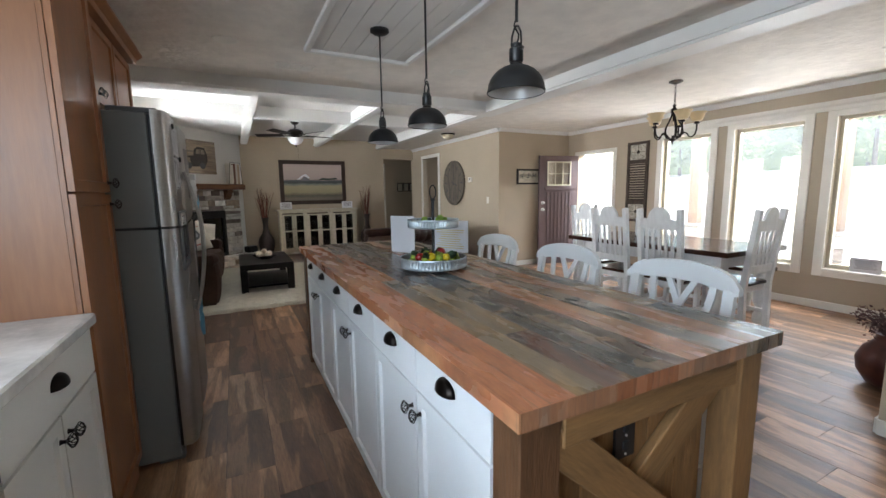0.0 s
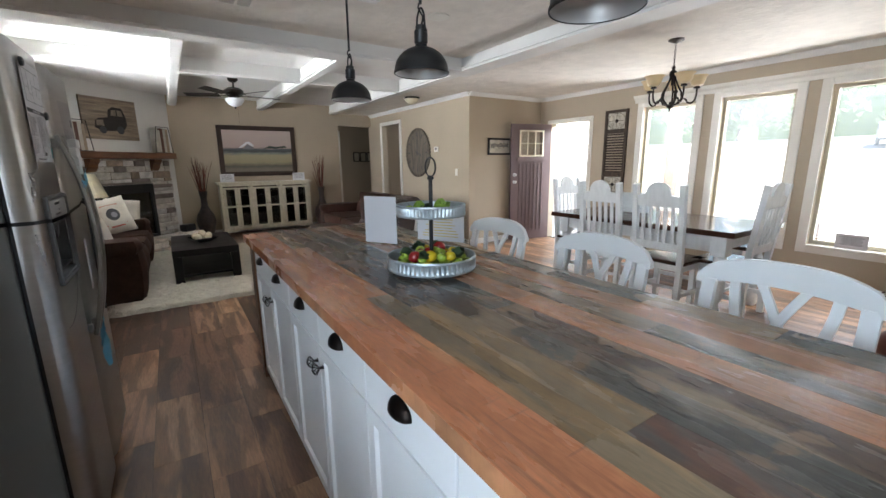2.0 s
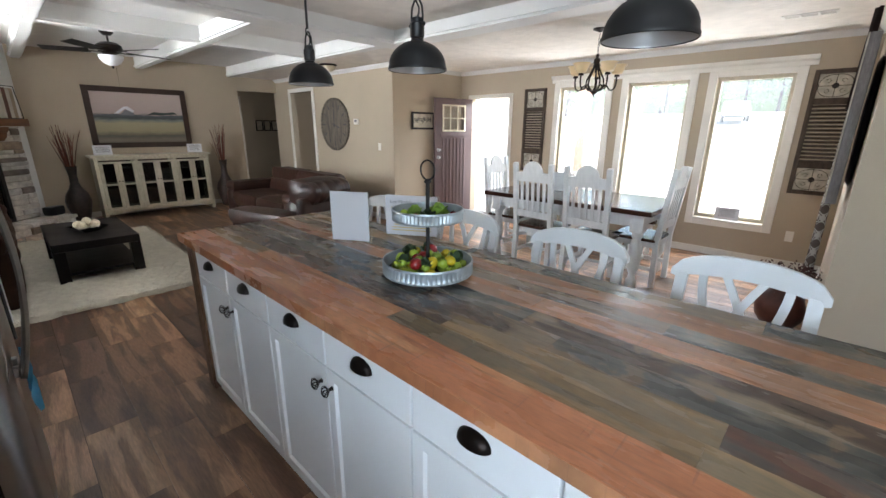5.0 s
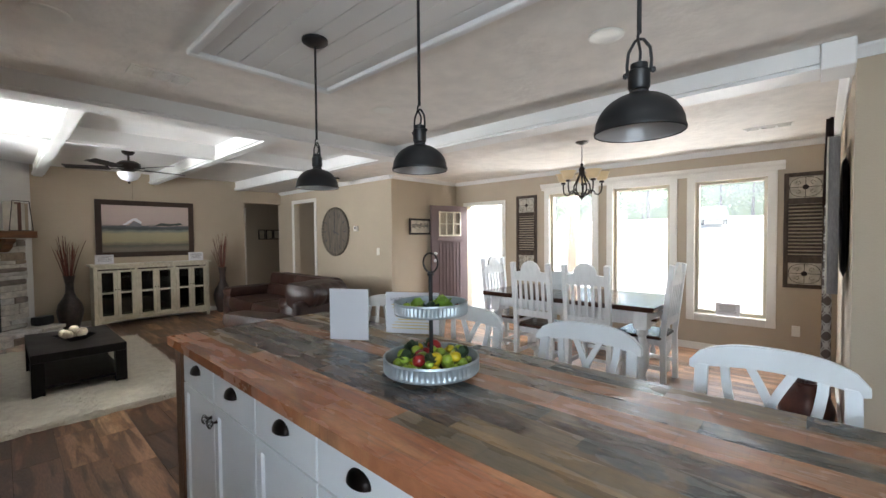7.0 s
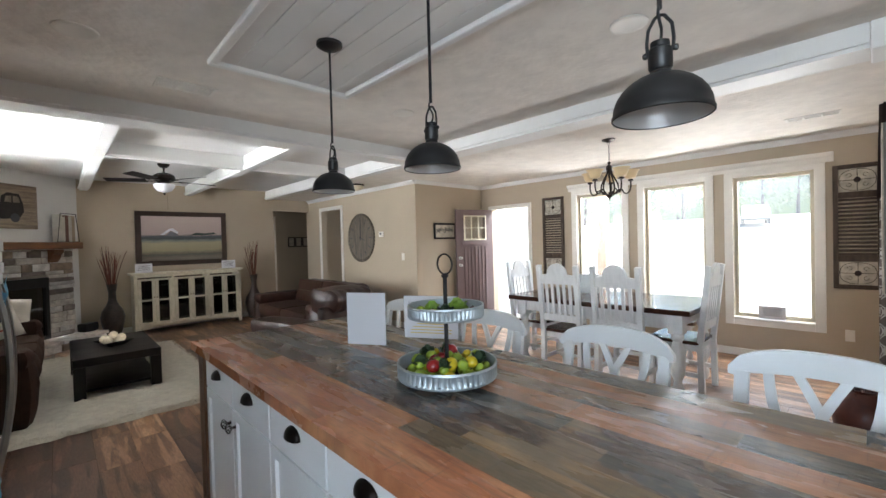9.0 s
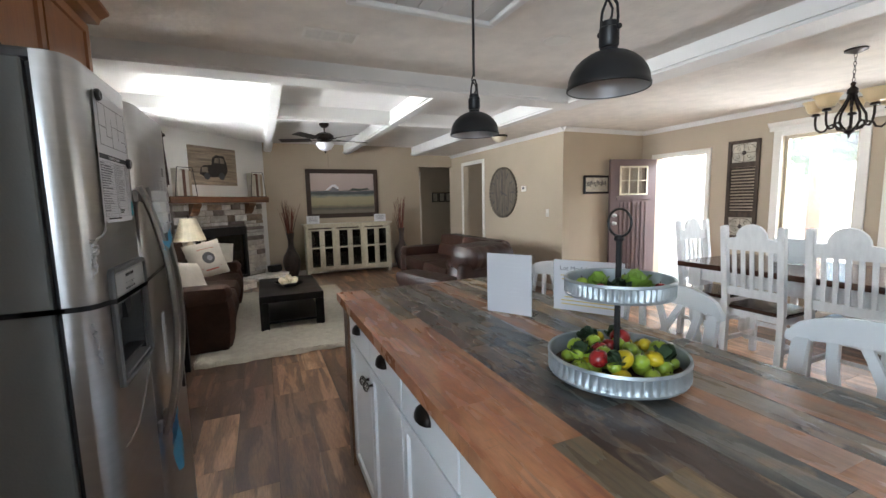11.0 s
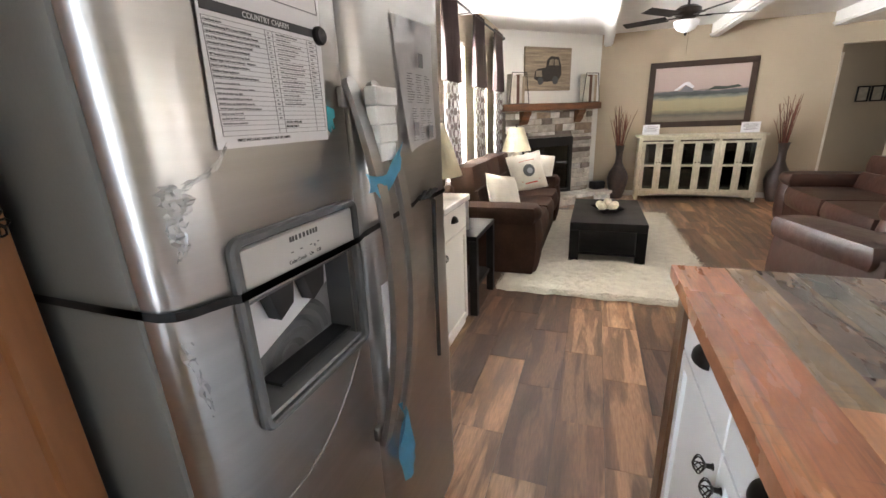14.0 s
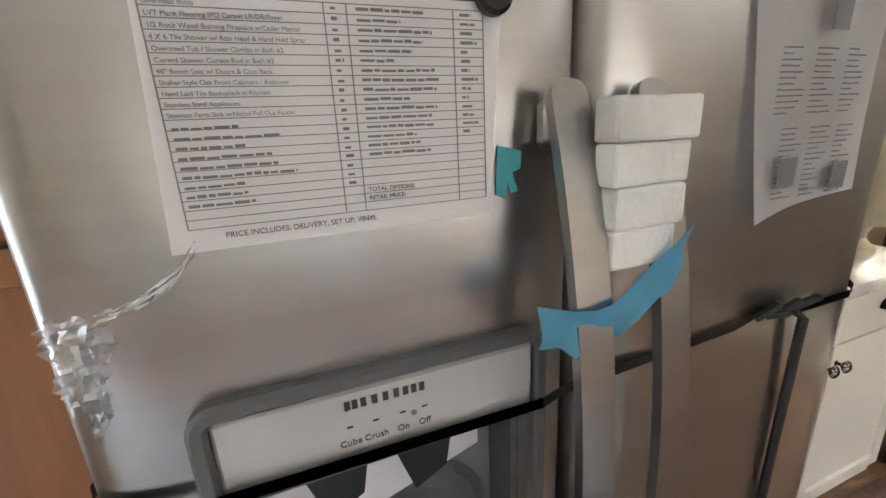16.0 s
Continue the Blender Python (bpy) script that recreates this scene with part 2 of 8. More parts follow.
def tube(points, r, seg=8, bm=None, taper=None):
    bm = bm or bmesh.new()
    pts = [Vector(p) for p in points]
    rings = []
    for i, p in enumerate(pts):
        d = (pts[min(i + 1, len(pts) - 1)] - pts[max(i - 1, 0)]).normalized()
        u = d.orthogonal().normalized() if i == 0 else (u - d * u.dot(d)).normalized()
        w = d.cross(u)
        rr = r if taper is None else r + (taper - r) * i / (len(pts) - 1)
        rings.append([bm.verts.new(p + (u * math.cos(2 * math.pi * k / seg) + w * math.sin(2 * math.pi * k / seg)) * rr) for k in range(seg)])
    for a, b in zip(rings, rings[1:]):
        for k in range(seg):
            bm.faces.new((a[k], a[(k + 1) % seg], b[(k + 1) % seg], b[k]))
    bm.faces.new(rings[0][::-1])
    bm.faces.new(rings[-1])
    return bm


def slab(outline, t0, t1, axis="y", bm=None, m=None):
    """A plate of that outline, from t0 to t1 along the axis; outline in the two other axes."""
    bm = bm or bmesh.new()
    def p(a, b, t):
        v = Vector((a, t, b)) if axis == "y" else Vector((t, a, b)) if axis == "x" else Vector((a, b, t))
        return m @ v if m else v
    A = [bm.verts.new(p(a, b, t0)) for a, b in outline]
    B = [bm.verts.new(p(a, b, t1)) for a, b in outline]
    bm.faces.new(A)
    bm.faces.new(B[::-1])
    for i in range(len(A)):
        j = (i + 1) % len(A)
        bm.faces.new((A[j], A[i], B[i], B[j]))
    return bm


def part(name, bm, material, parent=None, label="", kind="", smooth=False):
    bmesh.ops.recalc_face_normals(bm, faces=bm.faces)
    me = bpy.data.meshes.new(name)
    if smooth:
        for f in bm.faces:
            f.smooth = True
        for e in bm.edges:
            if len(e.link_faces) == 2 and e.calc_face_angle(0) > 0.7:
                e.smooth = False
    bm.to_mesh(me)
    bm.free()
    me.materials.append(material)
    ob = new(name, me)
    ob.parent = parent
    return tagged(ob, label, kind=kind)


def thing(name, label, category, at=(0, 0, 0), turn=0.0, group=""):
    ob = new(name)
    ob.empty_display_size = 0.1
    ob.matrix_world = pose(*at, 0, 0, turn)
    return tagged(ob, label, category, group)


def solid(name, bm, material, label, category="", kind="", smooth=False, at=None, group=""):
    ob = part(name, bm, material, None, label, kind, smooth)
    if at is not None:
        ob.matrix_world = at
    return tagged(ob, category=category, group=group)


def bend(a, b, c, n=10):
    """Points on a curve from a by way of b to c."""
    a, b, c = Vector(a), Vector(b), Vector(c)
    return [a * (1 - t) ** 2 + b * 2 * t * (1 - t) + c * t ** 2 for t in [i / n for i in range(n + 1)]]


# ---- structure ----
STRUCT = "structure"
WX, EX, NY, SY = 2.30, 9.17, 9.53, 1.2
FARY = 13.30


def wall_run(name, axis, at0, at1, lo, hi, z1, openings, material, label):
    """A wall between at0 and at1, along the other axis from lo to hi, with openings (a, b, bottom, top)."""
    bm = bmesh.new()
    def put(a, b, c, d):
        if b - a > 1e-4 and d - c > 1e-4:
            if axis == "x":
                bx(bm, at0, at1, a, b, c, d)
            else:
                bx(bm, a, b, at0, at1, c, d)
    cur = lo
    for a, b, c, d in sorted(openings):
        put(cur, a, 0, z1)
        put(a, b, 0, c)
        put(a, b, d, z1)
        cur = b
    put(cur, hi, 0, z1)
    return solid(name, bm, material, label, "wall", STRUCT)


H = 2.40
HL = 2.56
WINS = [(6.93, 7.61), (5.93, 6.64), (4.95, 5.65)]
WZ0, WZ1 = 0.45, 2.05
DOORY = (8.49, 9.28)
wall_run("wall_east", "x", EX, EX + 0.15, 4.24, 9.65, H, [(a, b, WZ0, WZ1) for a, b in WINS] + [(DOORY[0], DOORY[1], 0.0, 1.96)], WALL, "tan painted dining wall with three tall windows and front door")
wall_run("wall_north", "y", NY, NY + 0.12, 7.72, EX, H, [], WALL, "tan painted wall beside the front door")
wall_run("wall_room_north", "y", FARY, FARY + 0.12, 7.721, 9.4, HL, [], WALL, "plain tan wall of the room past the doorway")
wall_run("wall_inner", "x", 7.60, 7.72, NY, FARY + 0.12, HL, [(11.87, 12.70, 0.0, 2.12)], WALL, "tan painted living room wall with a doorway and wall clock")
wall_run("wall_far", "y", FARY, FARY + 0.12, 3.60, 7.60, HL, [(6.81, 7.60, 0.0, 2.15)], WALL, "tan painted living room wall behind the glazed sideboard")
wall_run("wall_south_dining", "y", 4.24, 4.38, 6.49, EX, H, [], WALL, "tan painted dining wall with a patterned curtain")
wall_run("wall_partition", "x", 6.49, 6.67, SY, 4.24, H, [], WALL, "tan painted partition between kitchen and dining room")
wall_run("wall_back", "y", SY - 0.12, SY, WX - 0.12, 6.67, H, [], WALL, "plain tan kitchen wall")
KW = (2.6, 4.3, 1.08, 2.05)
LWINS = [(8.75, 9.30, 0.75, 2.15), (9.60, 10.22, 0.75, 2.15), (10.60, 11.20, 0.75, 2.15)]
wall_run("wall_west", "x", WX - 0.12, WX, SY, 12.0, HL, [KW] + LWINS, WALL, "tan painted wall with curtained living room windows")
# corner wall behind the fireplace, across the corner at 45 degrees
DIAG = pose(WX, 11.91, 0, 0, 0, 45)
solid("wall_corner", box(-0.15, 2.1, 0, 0.12, 0, HL), WHITE_WALL, "white painted wall across the corner above the fireplace", "wall", STRUCT, at=DIAG)
# rooms behind openings
wall_run("wall_hall_end", "y", 14.6, 14.72, 6.69, 10.2, HL, [], WALL, "dim tan wall at the end of the hall")
wall_run("wall_hall_west", "x", 6.69, 6.81, FARY + 0.12, 14.6, HL, [], WALL, "dim tan side wall of the hall")
wall_run("wall_room_east", "x", 9.4, 9.52, 9.65, 14.6, HL, [], WALL, "dim tan wall of the room past the doorway")

solid("floor_bed", box(WX - 0.1, EX + 0.12, SY - 0.1, 15.1, -0.12, -0.004), FLOORB, "dark floor bed under the planks", "floor", STRUCT)
# ceilings
bm = bmesh.new()
bx(bm, WX - 0.12, 6.75, SY - 0.12, 7.93, H, H + 0.1)
bx(bm, 6.75, EX + 0.15, SY - 0.12, 9.65, H, H + 0.1)
bx(bm, 6.78, 7.60, 9.65, FARY, H, H + 0.1)
solid("ceiling_kitchen", bm, CEIL, "off-white knockdown textured kitchen and dining ceiling", "ceiling", STRUCT)
solid("ceiling_living", box(WX - 0.12, 10.2, 8.0, 15.1, HL, HL + 0.1), CEIL_FLAT, "off-white recessed living room ceiling panels", "ceiling", STRUCT)


def beam(name, x0, x1, y0, y1, z0, z1, label="white painted ceiling beam"):
    bm = box(x0, x1, y0, y1, z0, z1)
    if x1 - x0 < y1 - y0:
        bx(bm, x0 - 0.02, x0 - 0.0005, y0 + 0.003, y1 - 0.003, z0 + 0.02, z0 + 0.045)
        bx(bm, x1 + 0.0005, x1 + 0.02, y0 + 0.003, y1 - 0.003, z0 + 0.02, z0 + 0.045)
    else:
        bx(bm, x0 + 0.003, x1 - 0.003, y0 - 0.02, y0 - 0.0005, z0 + 0.02, z0 + 0.045)
        bx(bm, x0 + 0.003, x1 - 0.003, y1 + 0.0005, y1 + 0.02, z0 + 0.02, z0 + 0.045)
    return solid(name, bm, BEAMW, label, "ceiling beam", STRUCT)


beam("beam_cross", WX, 6.52, 7.93, 8.16, 2.275, HL)
beam("beam_kitchen", 6.30, 6.52, 4.522, 7.93, 2.275, H - 0.002)
solid("beam_end_block", box(6.285, 6.535, 4.385, 4.52, 2.26, H - 0.002, bevel=0.006), BEAMW, "white boxed end of the ceiling beam", "ceiling beam", STRUCT)
beam("beam_coffer", 3.73, 3.83, 8.16, FARY, 2.385, HL - 0.002)
beam("beam_coffer", 5.20, 5.30, 8.16, FARY, 2.385, HL - 0.002)
beam("beam_side", 6.65, 6.78, 8.16, FARY, 2.385, HL - 0.002)
for a, b in ((WX, 3.73), (3.83, 5.20), (5.30, 6.65)):
    beam("beam_coffer_cross", a + 0.001, b - 0.001, 10.03, 10.13, 2.387, HL - 0.002)


# ---- island ----
def handle_cup(parent, y, z, x, side=-1):
    """A bin pull on a face that looks along -x (side -1) or +x."""
    bm = bmesh.new()
    n = 14
    rows = []
    for j in range(6):
        a = math.pi / 2 * j / 5
        row = []
        for i in range(n + 1):
            b = math.pi * i / n
            row.append(bm.verts.new((x + side * (0.001 + 0.027 * math.sin(a) * math.sin(b) ** 0.9), y - 0.047 * math.cos(b), z - 0.016 + 0.036 * math.cos(a) * math.sin(b) ** 0.75)))
        rows.append(row)
    for r0, r1 in zip(rows, rows[1:]):
        for i in range(n):
            bm.faces.new((r0[i], r0[i + 1], r1[i + 1], r1[i]))
    bmesh.ops.solidify(bm, geom=bm.faces[:], thickness=0.002)
    part("handle", bm, IRON, parent, "dark bronze cup pull", smooth=True)


def handle_knob(parent, y, z, x, side=-1, axis="x"):
    """An open birdcage knob on a stem."""
    bm = bmesh.new()
    m = Matrix.Translation((x, y, z)) @ Matrix.Rotation(radians(90 * side), 4, "Y")
    lathe([(0.009, 0), (0.006, 0.004), (0.005, 0.014), (0.010, 0.017)], 8, bm, m)
    for k in range(8):
        a = 2 * math.pi * k / 8
        pts = []
        for i in range(6):
            u = math.pi * i / 5
            r = 0.004 + 0.013 * math.sin(u)
            tw = a + 1.2 * i / 5
            pts.append(m @ Vector((r * 1.25 * math.cos(tw), r * math.sin(tw), 0.017 + 0.022 * i / 5)))
        tube(pts, 0.0016, 4, bm)
    lathe([(0.005, 0.037), (0.003, 0.041)], 6, bm, m)
    part("knob", bm, IRON, parent, "dark twisted birdcage knob")


def shaker(bm, x, y0, y1, z0, z1, side=-1, rail=0.055, t=0.02):
    """A shaker door on a face that looks along side x."""
    a, b = sorted((x, x + side * t))
    bx(bm, a, b, y0, y1, z0, z1)
    bm.faces.ensure_lookup_table()
    front = max(bm.faces, key=lambda f: f.calc_center_median().x * side)
    bmesh.ops.inset_individual(bm, faces=[front], thickness=rail)
    bmesh.ops.inset_individual(bm, faces=[front], thickness=0.006)
    bmesh.ops.translate(bm, vec=(-side * 0.011, 0, 0), verts=front.verts[:])


def base_unit(name, y0, y1, xback, xface, side, doors, label, group, material, top=0.875, kick=0.06, one_drawer=False):
    th = thing(name, label, "cabinet", (xback, y0, 0), group=group)
    w = y1 - y0
    xf = xface - xback
    a, b = sorted((0, xf))
    part("carcass", box(a, b, 0.001, w - 0.001, 0.0, top), material, th)
    n = doors
    dw = w / n
    if one_drawer:
        d = part("drawer_front", box(*sorted((xf + side * 0.0005, xf + side * 0.02)), 0.004, w - 0.004, top - 0.165, top - 0.008, bevel=0.002), material, th)
        handle_cup(d, w / 2, top - 0.066, xf + side * 0.02, side)
    for i in range(n):
        ya, yb = i * dw + 0.004, (i + 1) * dw - 0.004
        d = None if one_drawer else part("drawer_front", box(*sorted((xf + side * 0.0005, xf + side * 0.02)), ya, yb, top - 0.165, top - 0.008, bevel=0.002), material, th)
        if d:
            handle_cup(d, (ya + yb) / 2, top - 0.066, xf + side * 0.02, side)
        bm = bmesh.new()
        shaker(bm, xf + side * 0.0005, ya, yb, kick, top - 0.172, side)
        d = part("door", bm, material, th)
        inner = yb - 0.028 if i % 2 == 0 else ya + 0.028
        handle_knob(d, inner, top - 0.235, xf + side * 0.02, side)
    return th


IX0, IX1, IY0, IY1 = 3.93, 4.85, 4.157, 6.955
units = [(4.298, 5.138), (5.138, 5.978), (5.978, 6.818)]
for a, b in units:
    base_unit("island_cabinet", a, b, 4.56, 3.985, -1, 2, "white shaker island base cabinet with dark bronze pulls", "island cabinets", CABW)
# rustic frame round the island
isl = thing("kitchen_island", "rustic knotty pine kitchen island base with crossed braces", "kitchen island", (4.4, 4.2, 0))
PINED = mat("dark_brown_pine", (0.16, 0.075, 0.035), 0.45, dark=0.55, scale=3, bump=0.2, bscale=30, stretch=(5, 5, 0.7), fine=0.15)
part("corner_post", box(3.965, 4.075, 4.20, 4.295, 0, 0.872, bevel=0.004), PINED, isl, "dark brown corner post")
part("corner_post", box(4.71, 4.81, 4.185, 4.27, 0, 0.872, bevel=0.004), PINE, isl)
part("corner_post", box(3.955, 4.05, 6.825, 6.92, 0, 0.872, bevel=0.004), PINED, isl, "dark brown corner post")
part("corner_post", box(4.71, 4.81, 6.85, 6.92, 0, 0.872, bevel=0.004), PINE, isl)
part("top_rail", box(4.078, 4.707, 4.195, 4.225, 0.775, 0.872, bevel=0.003), PINE_H, isl)
part("bottom_rail", box(4.078, 4.707, 4.195, 4.225, 0.02, 0.12, bevel=0.003), PINE_H, isl)
for i in range(5):
    x = 4.078 + i * 0.12
    part("end_plank", box(x + 0.0015, min(x + 0.1185, 4.66), 4.262, 4.28, 0.02, 0.80, bevel=0.002), PINE, isl)
for x0, z0, x1, z1, y0 in ((4.06, 0.80, 4.71, 0.22, 4.200), (4.70, 0.80, 4.06, 0.30, 4.232)):
    L, a = math.hypot(x1 - x0, z1 - z0), math.atan2(z1 - z0, x1 - x0)
    o = part("cross_brace", box(-L / 2, L / 2, -0.014, 0.014, -0.048, 0.048, bevel=0.003), PINE_H, isl)
    o.matrix_basis = Matrix.Translation(((x0 + x1) / 2, y0 + 0.015, (z0 + z1) / 2)) @ Matrix.Rotation(-a, 4, "Y")
part("back_panel", box(4.562, 4.60, 4.30, 6.86, 0.0, 0.872), PINE, isl)
part("end_panel", box(4.56, 4.70, 4.275, 4.295, 0.0, 0.872), PINE, isl)
part("far_end_panel", box(4.055, 4.705, 6.87, 6.90, 0.0, 0.872), PINE, isl)
o = solid("outlet_cover", box(4.300, 4.372, 4.250, 4.2595, 0.64, 0.76, bevel=0.002), BLACKP, "dark outlet cover on the pine island end", "outlet")
for z in (0.725, 0.675):
    part("socket", box(4.325, 4.347, 4.2465, 4.2515, z - 0.013, z + 0.013, bevel=0.003), GASKET, o)
    part("screw", lathe([(0.003, 0), (0.003, 0.003)], 8, m=Matrix.Translation((4.336, 4.2495, z - 0.022)) @ Matrix.Rotation(radians(90), 4, "X")), SILVERP, o)

# worktop of reclaimed boards
for o in isl.children:
    o.matrix_parent_inverse = isl.matrix_world.inverted()
top = thing("island_worktop", "reclaimed multicolour plank worktop in rust, olive and slate tones", "countertop", (IX0, IY0, 0.875))
part("core", box(0.004, IX1 - IX0 - 0.004, 0.004, IY1 - IY0 - 0.004, 0.0005, 0.030), PINE, top)


def board(name, c, dark, c2=None, rough=0.27):
    """A weathered board: base tone, dark open grain along y, saw marks across it and worn pale scuffs."""
    m = mat("board_" + name, c, rough, dark=dark, scale=3.2, bump=0.10, bscale=26, stretch=(4.6, 1.0, 1), each=0.18, fine=0.14, spec=0.5, c2=c2)
    nt = m.node_tree
    N, L = nt.nodes, nt.links
    bsdf = N["Principled BSDF"]
    out = bsdf.inputs["Base Color"].links[0].from_socket
    shifted = next(n for n in N if n.type == "MAPPING").inputs[0].links[0].from_socket
    pale = c[0] > 0.3
    for stretch, scale, lo, hi, tone, most in (((8, 5.5, 1), 1.5, 0.56, 0.60, (0.27, 0.175, 0.105), 0.0 if pale else 0.5), ((34, 1.3, 1), 2.2, 0.56, 0.66, (0.05, 0.036, 0.028), 0.36), ((3.0, 46, 1), 2.0, 0.62, 0.70, (0.06, 0.05, 0.045), 0.30), ((5, 1.6, 1), 3.1, 0.60, 0.68, (0.36, 0.34, 0.30), 0.2), ((2.2, 1.1, 1), 2.6, 0.57, 0.66, (0.075, 0.082, 0.08), 0.50)):
        if pale and tone[2] in (0.08, 0.30) or not most:
            continue
        mp = N.new("ShaderNodeMapping")
        mp.inputs["Scale"].default_value = stretch
        L.new(shifted, mp.inputs[0])
        nz = N.new("ShaderNodeTexNoise")
        nz.inputs["Scale"].default_value, nz.inputs["Detail"].default_value, nz.inputs["Distortion"].default_value = scale, 7, 0.35
        L.new(mp.outputs[0], nz.inputs[0])
        rg = N.new("ShaderNodeMapRange")
        rg.inputs["From Min"].default_value, rg.inputs["From Max"].default_value, rg.inputs["To Max"].default_value = lo, hi, most
        L.new(nz.outputs[0], rg.inputs[0])
        mx = N.new("ShaderNodeMix")
        mx.data_type = "RGBA"
        L.new(rg.outputs[0], mx.inputs["Factor"])
        L.new(out, mx.inputs["A"])
        mx.inputs["B"].default_value = (*tone, 1)
        out = mx.outputs["Result"]
    L.new(out, bsdf.inputs["Base Color"])
    return m


RUST = board("rust", (0.44, 0.17, 0.08), 0.8, (0.48, 0.22, 0.105))
TAN = board("tan", (0.40, 0.19, 0.10), 0.7, (0.28, 0.155, 0.095))
OLIVE = board("olive", (0.33, 0.215, 0.11), 0.6, (0.19, 0.14, 0.085))
SLATE = board("slate", (0.085, 0.082, 0.072), 0.55, (0.16, 0.14, 0.11))
UMBER = board("umber", (0.12, 0.075, 0.055), 0.5, (0.24, 0.18, 0.12))
BURG = board("burgundy", (0.15, 0.078, 0.055), 0.55, (0.085, 0.07, 0.06))
rnd = random.Random(11)
rows = [(0.155, [RUST]), (0.085, [OLIVE, RUST, OLIVE]), (0.10, [UMBER, SLATE, BURG, OLIVE]), (0.10, [SLATE, BURG, UMBER, SLATE]), (0.11, [UMBER, SLATE, SLATE, BURG]), (0.12, [TAN, RUST]), (0.10, [SLATE, SLATE, UMBER]), (0.12, [TAN, RUST, OLIVE]), (0.12, [SLATE, OLIVE, SLATE])]
x = 0.0
wsum = sum(r[0] for r in rows)
for k, (w, mats) in enumerate(rows):
    w = w * (IX1 - IX0) / wsum
    y = 0.0
    i = rnd.randrange(3)
    while y < IY1 - IY0 - 0.01:
        ln = rnd.uniform(0.9, 1.5) if mats[0] in (RUST, TAN) else rnd.uniform(0.32, 0.95)
        y1 = min(IY1 - IY0, y + ln)
        if IY1 - IY0 - y1 < 0.15:
            y1 = IY1 - IY0
        part("plank", box(x + 0.0002, x + w - 0.0002, y + 0.0002, y1 - 0.0002, 0.0305, 0.040 + rnd.uniform(-0.00015, 0.00015)), mats[i % len(mats)], top)
        y, i = y1, i + 1 + (rnd.random() < 0.3)
    x += w
W, D = IX1 - IX0, IY1 - IY0
for nm, a in (("edge_west", (0, 0.004, 0, D, 0.0, 0.0395)), ("edge_east", (W - 0.004, W, 0, D, 0.0, 0.0395))):
    part("edge_strip", box(*a), TAN if nm == "edge_east" else RUST, top)
y = 0.0
x = 0.004
for i, w in enumerate((0.25, 0.2, 0.28, 0.18, 0.09)):
    x1 = min(x + w, W - 0.004)
    part("edge_strip", box(x, x1, -0.001, 0.0045, 0.0, 0.0395), (TAN, RUST, TAN, UMBER, RUST)[i], top)
    x = x1
part("edge_strip", box(0.004, W - 0.004, D - 0.004, D, 0.0, 0.0395), TAN, top)

# ---- refrigerator ----
GREYL = mat("recess_grey", (0.24, 0.245, 0.25), 0.45)
FX, FY0, FY1, FH = 3.225, 5.915, 6.84, 1.745
fr = thing("refrigerator", "stainless side-by-side refrigerator in shipping film, dented and taped", "refrigerator", (0, 0, 0))
part("case", box(2.42, 3.148, FY0 + 0.005, FY1 - 0.005, 0.03, FH - 0.015, bevel=0.004), STEELSIDE, fr, "grey painted steel case")
part("gasket", box(3.149, 3.163, FY0 + 0.02, FY1 - 0.02, 0.08, FH - 0.02), GASKET, fr)
part("hinge_cover", box(3.0, 3.19, FY0 + 0.03, FY0 + 0.13, FH - 0.014, FH + 0.012, bevel=0.006), GREYP, fr)
part("hinge_cover", box(3.0, 3.19, FY1 - 0.13, FY1 - 0.03, FH - 0.014, FH + 0.012, bevel=0.006), GREYP, fr)
part("kick_grille", box(3.03, 3.10, FY0 + 0.03, FY1 - 0.03, 0.02, 0.075), GASKET, fr)
for yy in (FY0 + 0.06, FY1 - 0.06):
    part("foot", box(3.05, 3.16, yy - 0.03, yy + 0.03, 0.001, 0.05, bevel=0.004), GREYP, fr)
FYM = 6.335


def fridge_door(y0, y1, z0=0.085, z1=FH, hole=None):
    """A door with softly rounded long edges, with a hole cut in its front for the dispenser."""
    bm = bmesh.new()
    pts = [(FX - 0.034, y0), (FX - 0.029, y0 + 0.003)]
    for i in range(1, 9):
        a = math.pi / 2 * i / 8
        pts.append((FX - 0.027 + 0.027 * math.sin(a), y0 + 0.004 + 0.075 * (1 - math.cos(a))))
    pts2 = [(x_, y0 + y1 - y_) for x_, y_ in pts[::-1]]
    ring = [(3.164, y0)] + pts + pts2 + [(3.164, y1)]
    cuts = [z0, z1] if not hole else [z0, hole[2], hole[3], z1]
    for za, zb in zip(cuts, cuts[1:]):
        if hole and za == hole[2]:
            left = [(3.164, y0)] + pts + [(FX, hole[0]), (3.164, hole[0])]
            right = [(3.164, hole[1]), (FX, hole[1])] + pts2 + [(3.164, y1)]
            slab(left, za, zb, "z", bm)
            slab(right, za, zb, "z", bm)
        else:
            slab(ring, za, zb, "z", bm)
    return bm


HOLE = (6.006, 6.261, 0.99, 1.178)
dl = part("freezer_door", fridge_door(FY0, FYM - 0.004, hole=HOLE), STEEL, fr, "brushed stainless freezer door with water dispenser", smooth=True)
dr = part("fridge_door", fridge_door(FYM + 0.004, FY1), STEEL, fr, "brushed stainless fresh food door", smooth=True)
